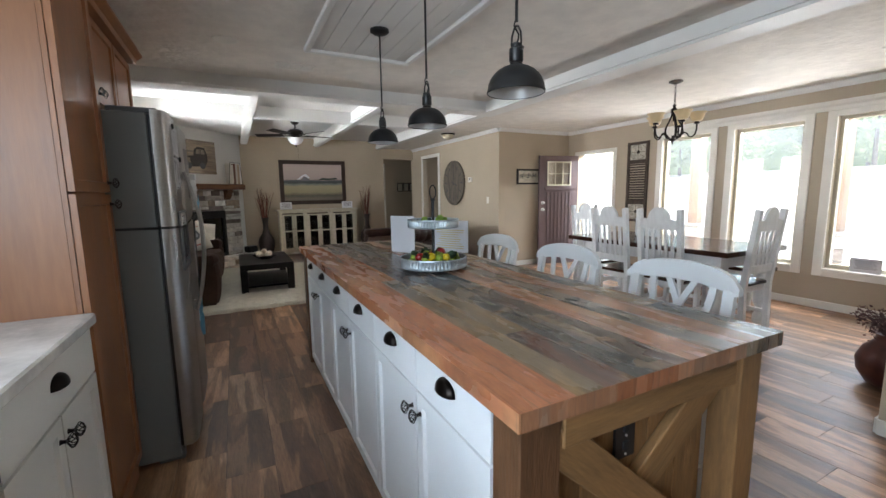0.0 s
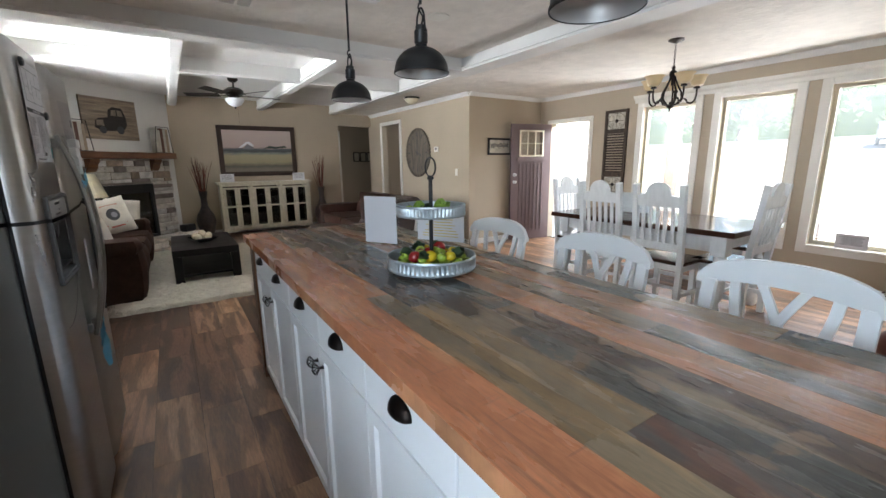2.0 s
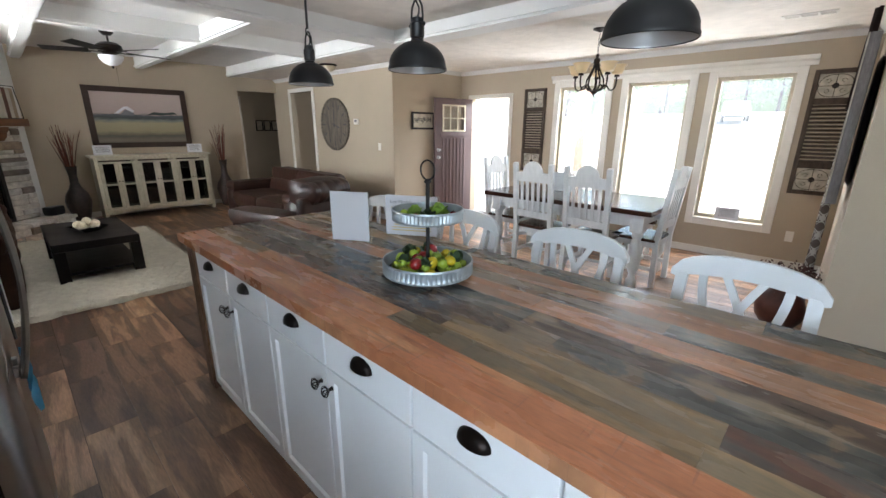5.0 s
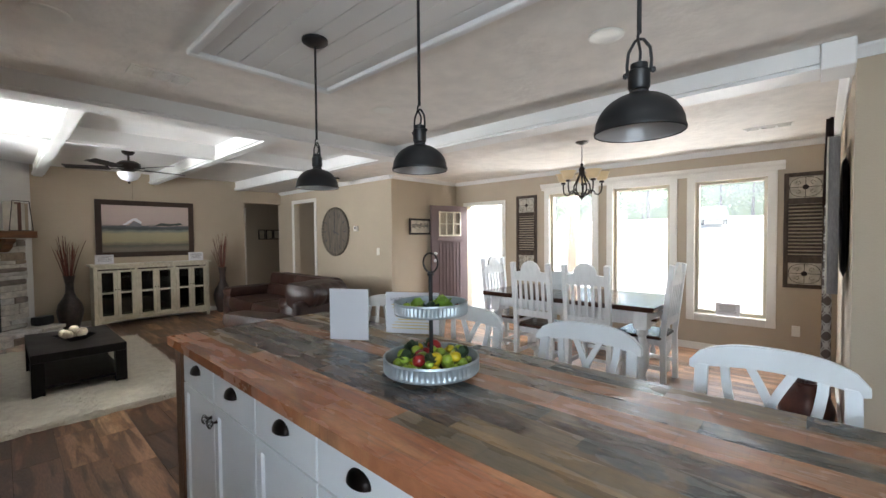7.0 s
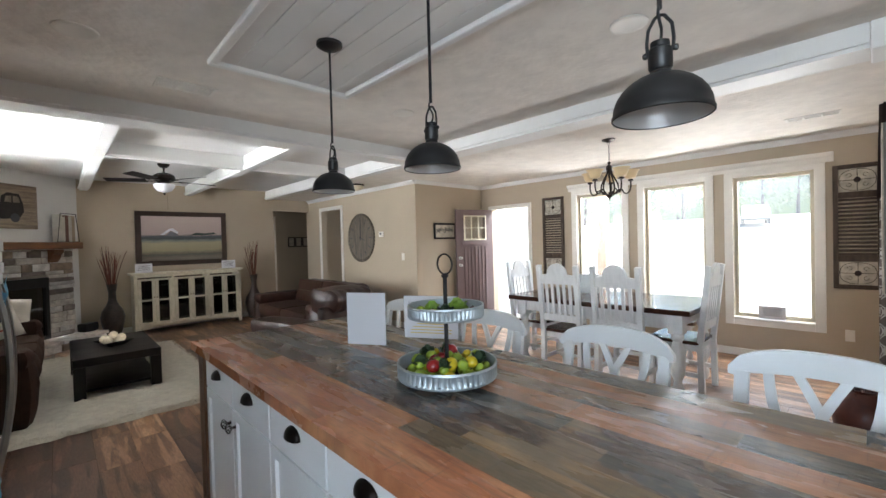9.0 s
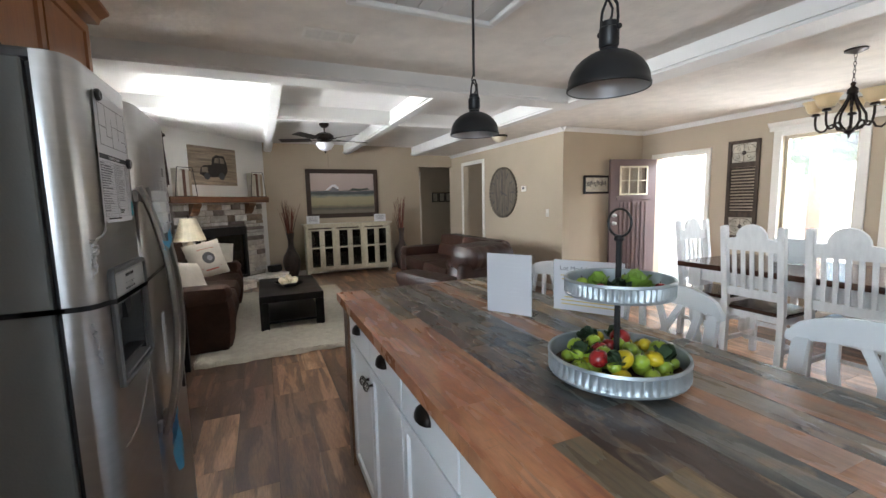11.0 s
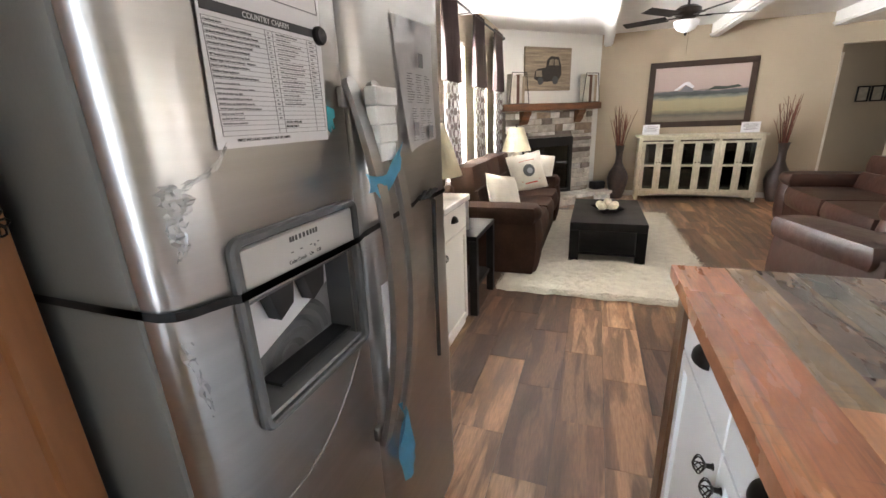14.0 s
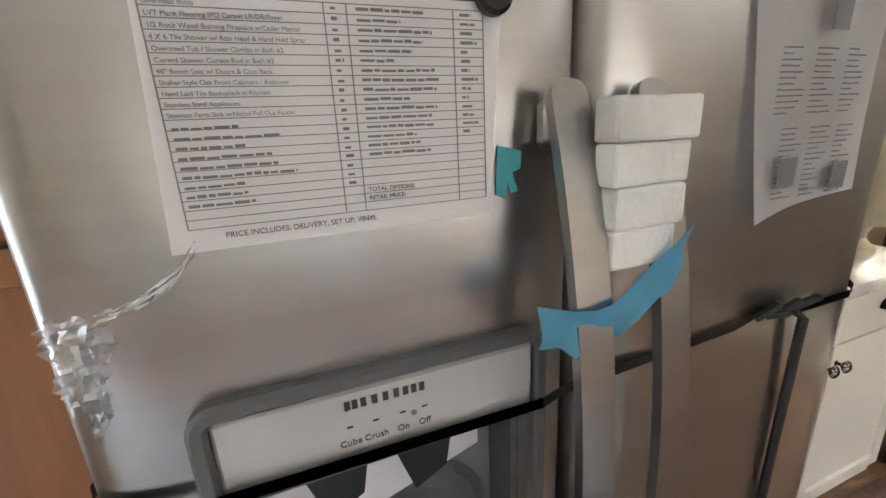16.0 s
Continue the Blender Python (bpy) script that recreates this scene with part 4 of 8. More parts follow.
def mth(op, a, b=None):
    n = nt.nodes.new("ShaderNodeMath")
    n.operation = op
    for i, v in enumerate((a, b)):
        if v is None:
            continue
        if isinstance(v, (int, float)):
            n.inputs[i].default_value = v
        else:
            nt.links.new(v, n.inputs[i])
    return n.outputs[0]
sx = mth("SINE", mth("MULTIPLY", mth("ADD", sep.outputs["Y"], sep.outputs["X"]), 26.0))
sz = mth("SINE", mth("MULTIPLY", sep.outputs["Z"], 24.0))
dia = mth("ABSOLUTE", mth("ADD", mth("ABSOLUTE", sx), mth("MULTIPLY", mth("ABSOLUTE", sz), -1.0)))
line = mth("LESS_THAN", mth("ABSOLUTE", mth("SUBTRACT", dia, 0.16)), 0.09)
dot = mth("GREATER_THAN", mth("MULTIPLY", mth("ABSOLUTE", sx), mth("ABSOLUTE", sz)), 0.86)
mx = nt.nodes.new("ShaderNodeMix")
mx.data_type = "RGBA"
mx.inputs["A"].default_value, mx.inputs["B"].default_value = (0.17, 0.14, 0.13, 1), (0.62, 0.61, 0.58, 1)
nt.links.new(mth("MAXIMUM", line, dot), mx.inputs["Factor"])
nt.links.new(mx.outputs["Result"], b_.inputs["Base Color"])


def drape(z0, z1, w, material, parent, name, folds=5, amp=0.035):
    """A hanging folded cloth, w wide along y, folds out along x."""
    bm = bmesh.new()
    n = folds * 8
    rows = []
    for zi in range(7):
        z = z1 + (z0 - z1) * zi / 6
        row = []
        for i in range(n + 1):
            u = i / n
            sq = 1 - 0.06 * math.sin(math.pi * zi / 6)
            row.append(bm.verts.new((amp * (0.6 + 0.4 * zi / 6) * math.sin(2 * math.pi * folds * u + 0.3 * zi), (u - 0.5) * w * sq, z)))
        rows.append(row)
    for a, b in zip(rows, rows[1:]):
        for i in range(n):
            bm.faces.new((a[i], a[i + 1], b[i + 1], b[i]))
    bmesh.ops.solidify(bm, geom=bm.faces[:], thickness=0.003)
    return part(name, bm, material, parent, smooth=True)


def curtain(x, y, w, label, top=2.42, turn=0.0, group="living room curtains"):
    th = thing("curtain", label, "curtain", (x, y, 0), turn, group)
    split = 1.70 if top > 2.3 else 1.62
    drape(split, top, w, CURT_TOP, th, "plain_band")
    drape(0.03, split - 0.002, w, CURT, th, "patterned_cloth")
    return th


for y, w in ((8.60, 0.36), (9.39, 0.46), (10.38, 0.48), (11.36, 0.48)):
    curtain(2.42, y, w, "plum and geometric grey curtain panel on a dark rod")
o = thing("curtain_rod", "dark metal curtain rod along the living room windows", "curtain rod", (2.42, 8.45, 2.39))
part("rod", tube([(0, 0, 0), (0, 3.2, 0)], 0.011, 10), BLACKM, o)
for y in (0.05, 1.6, 3.12):
    part("bracket", box(-0.118, 0.012, y - 0.008, y + 0.008, -0.012, 0.012, bevel=0.002), BLACKM, o)
for y in (-0.02, 3.22):
    part("finial", lathe([(0.01, 0), (0.024, 0.015), (0.024, 0.035), (0.006, 0.05)], 12, m=Matrix.Translation((0, y - 0.02, 0)) @ Matrix.Rotation(radians(-90), 4, "X")), BLACKM, o)


# ---- kitchen cabinets ----
pan = thing("pantry_cabinet", "tall stained maple pantry cabinet beside the refrigerator", "cabinet", (WX, 5.403, 0))
part("carcass", box(0.001, 0.705, 0.0, 0.462, 0.0, 2.24), MAPLE, pan)
part("side_panel", box(0.0, 0.69, -0.002, -0.0005, 0.0, 2.39), MAPLE, pan)
for z0, z1, hz in ((0.10, 1.325, 1.285), (1.335, 2.225, 1.375)):
    bm = bmesh.new()
    shaker(bm, 0.706, 0.006, 0.456, z0, z1, 1)
    d_ = part("door", bm, MAPLE, pan)
    handle_knob(d_, 0.430, hz, 0.726, 1)
for k, (a, b) in enumerate(((5.87, 6.33), (6.335, 6.795), (6.80, 7.26))):
    th = thing("wall_cabinet", "stained maple wall cabinet above the refrigerator" if k < 2 else "stained maple wall cabinet next to the refrigerator", "cabinet", (WX, a, 1.795), group="maple wall cabinets")
    part("carcass", box(0.001, 0.60, 0.001, b - a - 0.001, 0, 0.44), MAPLE, th)
    bm = bmesh.new()
    shaker(bm, 0.601, 0.006, b - a - 0.006, 0.01, 0.43, 1)
    d_ = part("door", bm, MAPLE, th)
    handle_knob(d_, b - a - 0.03 if k != 1 else 0.03, 0.05, 0.621, 1)
bm = slab([(WX + 0.60, 2.242), (WX + 0.655, 2.242), (WX + 0.665, 2.265), (WX + 0.70, 2.29), (WX + 0.70, 2.305), (WX + 0.60, 2.305)], 5.87, 7.28, "y")
slab([(WX + 0.69, 2.242), (WX + 0.73, 2.242), (WX + 0.74, 2.265), (WX + 0.775, 2.29), (WX + 0.775, 2.305), (WX + 0.69, 2.305)], 5.403, 5.869, "y", bm)
solid("cabinet_crown", bm, MAPLE, "stained maple crown moulding on the tall cabinets", "trim")
WCT = (WX, 2.955)
base_unit("base_cabinet", 4.73, 5.398, WX, 3.0, 1, 2, "white shaker base cabinet with cup pull and twisted knobs", "kitchen base cabinets", CABC, 0.872, one_drawer=True)
base_unit("base_cabinet", 1.3, 4.09, WX, 3.0, 1, 4, "white shaker base cabinet run under the counter", "kitchen base cabinets", CABC, 0.872)
solid("worktop_west", box(WX, 3.04, 1.3, 5.40, 0.875, 0.915, bevel=0.006), MARBLE, "white marble-look laminate worktop", "countertop")
dw = thing("dishwasher", "dark dishwasher front beside the white base cabinet", "dishwasher", (WX, 4.10, 0))
part("body", box(0.01, 0.69, 0.002, 0.618, 0.02, 0.868), GREYP, dw)
part("door", box(0.691, 0.72, 0.005, 0.615, 0.10, 0.72, bevel=0.004), BLACKP, dw)
part("control_strip", box(0.691, 0.73, 0.005, 0.615, 0.725, 0.865, bevel=0.008), BLACKP, dw)
base_unit("base_cabinet", 7.06, 8.09, WX, 2.90, 1, 2, "white shaker base cabinet with cup pulls past the refrigerator", "kitchen base cabinets", CABC, 0.872)
solid("worktop_end", box(WX, 2.945, 6.93, 8.11, 0.875, 0.915, bevel=0.006), MARBLE, "white marble-look laminate worktop beside the refrigerator", "countertop")


def pleated(r0, r1, z0, z1, n, bm):
    rings = []
    for z, r in ((z0, r0), (z1, r1)):
        rings.append([bm.verts.new(((r + 0.002 * (i % 2)) * math.cos(2 * math.pi * i / n), (r + 0.002 * (i % 2)) * math.sin(2 * math.pi * i / n), z)) for i in range(n)])
    for i in range(n):
        bm.faces.new((rings[0][i], rings[0][(i + 1) % n], rings[1][(i + 1) % n], rings[1][i]))
    bmesh.ops.solidify(bm, geom=bm.faces[:], thickness=0.002)


def table_lamp(x, y, z, label, h=0.46, r0=0.135, r1=0.065, s0=0.23):
    th = thing("table_lamp", label, "lamp", (x, y, z), group="cream table lamps")
    k = h / 0.46
    part("base", lathe([(0.062 * k, 0), (0.062 * k, 0.015 * k), (0.045 * k, 0.03 * k), (0.028 * k, 0.05 * k), (0.03 * k, 0.07 * k), (0.058 * k, 0.12 * k), (0.05 * k, 0.17 * k), (0.025 * k, 0.21 * k), (0.012 * k, 0.22 * k), (0.010 * k, 0.44 * k)], 20), CERAM, th, "turned cream ceramic base", smooth=True)
    bm = bmesh.new()
    pleated(r0 * k, r1 * k, s0 * k, 0.44 * k, 56, bm)
    part("shade", bm, SHADEC, th, "cream tapered fabric shade")
    part("finial", lathe([(0.006, 0.44 * k), (0.010, 0.45 * k), (0.004, 0.47 * k)], 8), IRON, th)


table_lamp(2.74, 7.97, 0.915, "unlit wide-shaded cream table lamp on the worktop by the refrigerator", 0.46, 0.19, 0.085, 0.13)

# ---- refrigerator papers, strap and tape ----
before_papers = set(scene.collection.objects)
FXF = FX + 0.0012


def sheet_paper(name, pts, x, label, parent=None, curl=0.0):
    """A sheet on the door: four corners (y, z), top left, top right, bottom right, bottom left."""
    if not curl:
        return solid(name, slab([pts[3], pts[2], pts[1], pts[0]], x, x + 0.0006, "x"), PAPER, label, "paper sheet")
    bm = bmesh.new()
    n = 8
    g = []
    for j in range(n + 1):
        v = j / n
        row = []
        for i in range(n + 1):
            u = i / n
            a = [pts[0][k] + (pts[1][k] - pts[0][k]) * u for k in (0, 1)]
            b = [pts[3][k] + (pts[2][k] - pts[3][k]) * u for k in (0, 1)]
            row.append(bm.verts.new((x + curl * (v ** 2) * abs(2 * u - 1) ** 1.5, a[0] + (b[0] - a[0]) * v, a[1] + (b[1] - a[1]) * v)))
        g.append(row)
    for j in range(n):
        for i in range(n):
            bm.faces.new((g[j][i], g[j][i + 1], g[j + 1][i + 1], g[j + 1][i]))
    bmesh.ops.solidify(bm, geom=bm.faces[:], thickness=0.0006)
    return solid(name, bm, SLEEVED, label, "paper sheet", smooth=True) if parent is None else part(name, bm, PAPER, parent, label, smooth=True)


def bars(parent, x, y0, y1, z0, z1, n, seed, material=INK, th=0.0016, cols=1):
    r = random.Random(seed)
    bm = bmesh.new()
    cw = (y1 - y0) / cols
    for c in range(cols):
        for i in range(n):
            z = z1 - (z1 - z0) * (i + 0.5) / n
            a = y0 + c * cw + 0.003
            b = a + (cw - 0.006) * r.uniform(0.35, 0.92)
            y = a
            while y < b:
                w = r.uniform(0.003, 0.010)
                lo = z - th / 2 * r.choice((0.7, 1.0))
                bx(bm, x, x + 0.0004, y, min(y + w, b), lo, lo + th * r.choice((0.75, 0.9, 1.0)))
                y += w + 0.0011
    return part("printed_text", bm, material, parent, "small grey printed lines", kind="stuff")


doc = sheet_paper("plan_sheet", [(6.025, 1.70), (6.255, 1.70), (6.232, 1.385), (6.008, 1.385)], FXF + 0.002, "printed option list and floor plan sheet in a plastic sleeve")
lines = ("Overhead ducts", "LVT Plank Flooring IPO Carpet LR/DR/Foyer", "1/2 Rock Wood Burning Fireplace w/Cedar Mantel", "4 X 6 Tile Shower w/ Rain Head & Hand Held Spray", "Oversized Tub / Shower Combo in Bath #2", "Curved Shower Curtain Rod in Bath #2", "48\" Bench Seat w/ Doors & Coat Rack", "Shaker Style Oak Front Cabinets - Alabaster", "Hand Laid Tile Backsplash in Kitchen", "Stainless Steel Appliances", "Stainless Farm Sink w/Nickel Pull Out Faucet")
for i, line in enumerate(lines):
    words("printed_line", line, 0.0039, (FXF + 0.0031, 6.022, 1.53 - 0.135 * i / 22), INK, doc, "small printed option line", "LEFT")
bars(doc, FXF + 0.0032, 6.02, 6.100, 1.412, 1.465, 9, 4, th=0.0021)
bars(doc, FXF + 0.0032, 6.135, 6.205, 1.437, 1.535, 16, 5, th=0.0021)
bars(doc, FXF + 0.0032, 6.119, 6.131, 1.418, 1.535, 19, 7, th=0.0021)
bars(doc, FXF + 0.0032, 6.207, 6.227, 1.449, 1.535, 14, 11, th=0.0021)
for line, z in (("TOTAL OPTIONS:", 1.4135), ("RETAIL PRICE:", 1.4075)):
    words("printed_line", line, 0.0044, (FXF + 0.0031, 6.135, z), INKD, doc, "small printed total line", "LEFT")
words("printed_line", "PRICE INCLUDES: DELIVERY, SET UP, VINYL", 0.0052, (FXF + 0.0031, 6.04, 1.3925), INKD, doc, "small printed footer line", "LEFT")
bm = bmesh.new()
for i in range(23):
    z = 1.40 + 0.135 * i / 22
    bx(bm, FXF + 0.0031, FXF + 0.0034, 6.02, 6.228, z - 0.00028, z + 0.00028)
for y in (6.02, 6.118, 6.132, 6.205, 6.228):
    bx(bm, FXF + 0.0031, FXF + 0.0034, y - 0.0004, y + 0.0004, 1.40, 1.535)
part("table_rules", bm, INK, doc, kind="stuff")
part("title_band", box(FXF + 0.0031, FXF + 0.0036, 6.02, 6.235, 1.541, 1.553), INKD, doc, "dark title band")
words("title", "COUNTRY CHARM", 0.010, (FXF + 0.0037, 6.125, 1.5435), PAPER, doc, "white heading lettering")
bm = bmesh.new()
for a in ((6.04, 6.24, 1.575, 1.5765), (6.04, 6.24, 1.675, 1.6765), (6.04, 6.0415, 1.575, 1.676), (6.2385, 6.24, 1.575, 1.676), (6.09, 6.0915, 1.60, 1.676), (6.13, 6.1315, 1.575, 1.65), (6.18, 6.1815, 1.60, 1.676), (6.04, 6.09, 1.62, 1.6215), (6.13, 6.24, 1.63, 1.6315), (6.09, 6.13, 1.60, 1.6015), (6.20, 6.24, 1.60, 1.6015)):
    bx(bm, FXF + 0.0031, FXF + 0.0035, *a)
part("plan_lines", bm, INK, doc, "thin drawn floor plan walls")
doc2 = sheet_paper("guide_sheet", [(6.505, 1.635), (6.74, 1.645), (6.715, 1.36), (6.545, 1.335)], FXF + 0.002, "curled printed guide sheet stuck to the door", curl=0.012)
bars(doc2, FXF + 0.0145, 6.56, 6.70, 1.36, 1.44, 14, 9, cols=3)
bars(doc2, FXF + 0.0095, 6.55, 6.71, 1.45, 1.52, 12, 12, cols=3)
for y, z in ((6.585, 1.39), (6.68, 1.38), (6.63, 1.55)):
    part("picture_block", box(FXF + 0.0135, FXF + 0.0142, y - 0.014, y + 0.014, z - 0.016, z + 0.016), INK, doc2)
for y, z in ((6.235, 1.545), (6.04, 1.69)):
    th = solid("magnet", lathe([(0.014, 0), (0.014, 0.006), (0.011, 0.009), (0.0, 0.007)], 20, m=Matrix.Translation((FXF + 0.004, y, z)) @ Matrix.Rotation(radians(90), 4, "Y")), BLACKP, "round black magnet holding the printed sheet", "magnet", smooth=True, group="magnets")
st = solid("teal_sticker", slab([(6.240, 1.440), (6.262, 1.434), (6.261, 1.420), (6.253, 1.417), (6.259, 1.402), (6.252, 1.400), (6.249, 1.410), (6.246, 1.396), (6.238, 1.400)], FXF, FXF + 0.001, "x"), TEAL, "torn teal shipping sticker on the steel door", "sticker")
foam = thing("foam_block", "ribbed white foam packing taped to the handles", "packing foam", (FX + 0.040, 6.312, 1.348))
for i in range(4):
    part("rib", box(0.0, 0.022 + 0.003 * (i % 2), -0.006 - 0.002 * i, 0.058 + 0.004 * i, i * 0.0335 - 0.01, i * 0.0335 + 0.0232, bevel=0.003, seg=2), FOAM, foam)
bm = bmesh.new()
g = []
for j in range(5):
    g.append([bm.verts.new((FX + 0.070 + 0.004 * math.sin(i * 1.1 + j), 6.235 + 0.14 * i / 9, 1.292 + 0.006 * math.sin(i * 2.1) * (j == 0) + 0.045 * (i / 9) + 0.034 * j / 4 - 0.030 * math.sin(math.pi * i / 9))) for i in range(10)])
for a, b in zip(g, g[1:]):
    for i in range(9):
        bm.faces.new((a[i], a[i + 1], b[i + 1], b[i]))
bmesh.ops.solidify(bm, geom=bm.faces[:], thickness=0.0015)
solid("blue_tape", bm, TAPE, "torn blue painter's tape across both handles", "tape", smooth=True, group="blue tape")
bm = bmesh.new()
g = []
for j in range(8):
    g.append([bm.verts.new((FX + 0.03 + 0.012 * math.sin(j * 0.9 + i), 6.345 + 0.055 * i / 4 + 0.01 * math.sin(j * 1.3), 0.76 - 0.24 * j / 7)) for i in range(5)])
for a, b in zip(g, g[1:]):
    for i in range(4):
        bm.faces.new((a[i], a[i + 1], b[i + 1], b[i]))
bmesh.ops.solidify(bm, geom=bm.faces[:], thickness=0.0015)
solid("blue_tape", bm, TAPE, "blue painter's tape hanging below the handles", "tape", smooth=True, group="blue tape")
solid("blue_tape", box(3.02, 3.20, 6.20, 6.30, FH + 0.0005, FH + 0.002), TAPE, "blue painter's tape over the refrigerator top", "tape", group="blue tape")
strap = thing("shipping_strap", "black shipping strap knotted round the refrigerator", "strap", (2.9, 5.92, 1.2))
pts = [(2.42, FY0 + 0.003, 1.20), (3.10, FY0 - 0.003, 1.20), (3.17, FY0 - 0.003, 1.2), (3.194, FY0 - 0.002, 1.2), (3.212, FY0 + 0.006, 1.2), (3.222, FY0 + 0.020, 1.2), (FX + 0.004, FY0 + 0.040, 1.2), (FX + 0.008, FY0 + 0.062, 1.198), (FX + 0.014, 5.99, 1.196), (FX + 0.014, 6.28, 1.192), (FX + 0.006, 6.31, 1.193), (FX + 0.004, 6.56, 1.203), (FX + 0.006, 6.60, 1.215), (FX + 0.004, 6.68, 1.2), (FX + 0.004, 6.795, 1.2), (3.220, 6.822, 1.2), (3.209, 6.838, 1.2), (3.19, 6.844, 1.2), (3.11, 6.844, 1.2)]
bm = bmesh.new()
prev = None
for p in pts:
    cur = [bm.verts.new((p[0], p[1], p[2] + s)) for s in (-0.006, 0.006)]
    if prev:
        bm.faces.new((prev[0], cur[0], cur[1], prev[1]))
    prev = cur
bmesh.ops.solidify(bm, geom=bm.faces[:], thickness=0.002)
o = part("band", bm, GASKET, strap)
bm = tube([(FX + 0.008, 6.66, 1.205), (FX + 0.012, 6.68, 1.19), (FX + 0.008, 6.682, 1.0), (FX + 0.01, 6.672, 0.69)], 0.006, 6)
o2 = part("loose_end", bm, GASKET, strap)
bm = bmesh.new()
rk = random.Random(2)
for k in range(5):
    a = 6.585 + 0.02 * k
    tube([(FX + 0.01, a, 1.21), (FX + 0.022, a + 0.018, 1.222 + rk.uniform(-0.008, 0.008)), (FX + 0.01, a + 0.035, 1.215 + rk.uniform(-0.01, 0.01))], 0.005, 6, bm)
o3 = part("knot", bm, GASKET, strap)
for o in (o, o2, o3):
    o.matrix_parent_inverse = strap.matrix_world.inverted()
note = sheet_paper("dispenser_note", [(6.012, 1.165), (6.235, 1.178), (6.235, 1.118), (6.022, 1.050)], 3.184, "printed note inside the ice dispenser")
solid("card_on_handle", box(FX + 0.03, FX + 0.032, 6.315, 6.352, 0.88, 1.08), PAPER, "white tag hanging between the handles", "tag")
FILM = clear("shipping_film", 0.45, 0.36, (0.90, 0.92, 0.94))


def crumple(path, label, seed, across=9, deep=0.006):
    """A torn strip of film: path of (x, y, z, half width in y, half width in z), creased by folds that run along it."""
    r = random.Random(seed)
    bm = bmesh.new()
    rows = []
    n = 6 * (len(path) - 1)
    for k in range(n + 1):
        a = min(int(k / 6), len(path) - 2)
        f = k / 6 - a
        p = [path[a][q] + (path[a + 1][q] - path[a][q]) * f for q in range(5)]
        row = []
        for m in range(across):
            u = 2 * m / (across - 1) - 1
            torn = 1 + (0.22 * r.uniform(-1, 1) if m in (0, across - 1) else 0)
            fold = deep * (0.6 * math.sin(u * 6.0 + k * 0.35 + seed) + 0.7 * noise.noise(Vector((u * 2.2, k * 0.30, seed))) + 0.35 * r.uniform(-1, 1))
            row.append(bm.verts.new((p[0] + abs(fold) * 1.6, p[1] + p[3] * u * torn + 0.3 * fold, p[2] + p[4] * u * torn)))
        rows.append(row)
    for la, lb in zip(rows, rows[1:]):
        for m in range(across - 1):
            bm.faces.new((la[m], la[m + 1], lb[m + 1], lb[m]))
    return solid("shipping_film", bm, FILM, label, "plastic film", smooth=True)


crumple([(FXF + 0.0006, 6.022, 1.390, 0.002, 0.008), (FXF + 0.001, 6.008, 1.372, 0.006, 0.010), (FXF + 0.0006, 5.990, 1.360, 0.004, 0.006), (FXF - 0.001, 5.970, 1.352, 0.003, 0.004), (FX - 0.010, 5.948, 1.346, 0.003, 0.004)], "crumpled edge of clear shipping film below the sheet", 3, 7, 0.0025)
crumple([(FX - 0.008, 5.950, 1.352, 0.018, 0.0), (FX - 0.006, 5.945, 1.336, 0.020, 0.0), (FX - 0.006, 5.946, 1.318, 0.014, 0.002), (FX - 0.008, 5.942, 1.300, 0.014, 0.002), (FX - 0.010, 5.944, 1.280, 0.007, 0.0), (FX - 0.014, 5.938, 1.262, 0.002, 0.0)], "torn clear shipping film hanging on the door edge", 5, 9, 0.006)
crumple([(FX - 0.020, 5.928, 1.165, 0.014, 0.0), (FX - 0.018, 5.934, 1.130, 0.010, 0.0), (FX - 0.016, 5.932, 1.095, 0.006, 0.0), (FX - 0.016, 5.936, 1.050, 0.003, 0.0)], "torn clear shipping film curling off the lower door edge", 8, 7, 0.006)
tube_pts = [(FXF + 0.001, 5.985, 0.83), (FXF + 0.003, 6.03, 0.822), (FXF + 0.002, 6.09, 0.835), (FXF + 0.003, 6.16, 0.87), (FXF + 0.003, 6.23, 0.93), (FXF + 0.002, 6.285, 1.0)]
solid("shipping_film", tube(bend(tube_pts[0], (FXF + 0.002, 6.15, 0.80), tube_pts[-1], 18), 0.0016, 5), FILM, "loose wrinkle of clear shipping film across the lower door", "plastic film", smooth=True)
FRIDGE_AT = Matrix.Translation((0.03, -0.04, 0.0)) @ Matrix.Diagonal((1, 1, 0.975, 1))
for o in [fr] + [o for o in scene.collection.objects if o not in before_papers and o.parent is None]:
    o.matrix_basis = FRIDGE_AT @ o.matrix_basis

# ---- ceiling fittings ----
pan_ = thing("ceiling_panel", "grey-white shiplap ceiling panel framed with white moulding", "ceiling panel", (4.057, 4.22, H))
PX, PY = 0.811, 2.70
n = 7
for i in range(n):
    a, b = PX * i / n, PX * (i + 1) / n
    part("plank", box(a + 0.0025 + 0.031 * (i == 0), b - 0.0025 - 0.031 * (i == n - 1), 0.032, PY - 0.032, -0.014, -0.001), BEAMW, pan_)
for a in ((-0.012, PX + 0.012, -0.012, 0.03), (-0.012, PX + 0.012, PY - 0.03, PY + 0.012), (-0.012, 0.03, 0.031, PY - 0.031), (PX - 0.03, PX + 0.012, 0.031, PY - 0.031)):
    part("moulding", box(*a, -0.038, -0.001, bevel=0.01, seg=2), BEAMW, pan_)


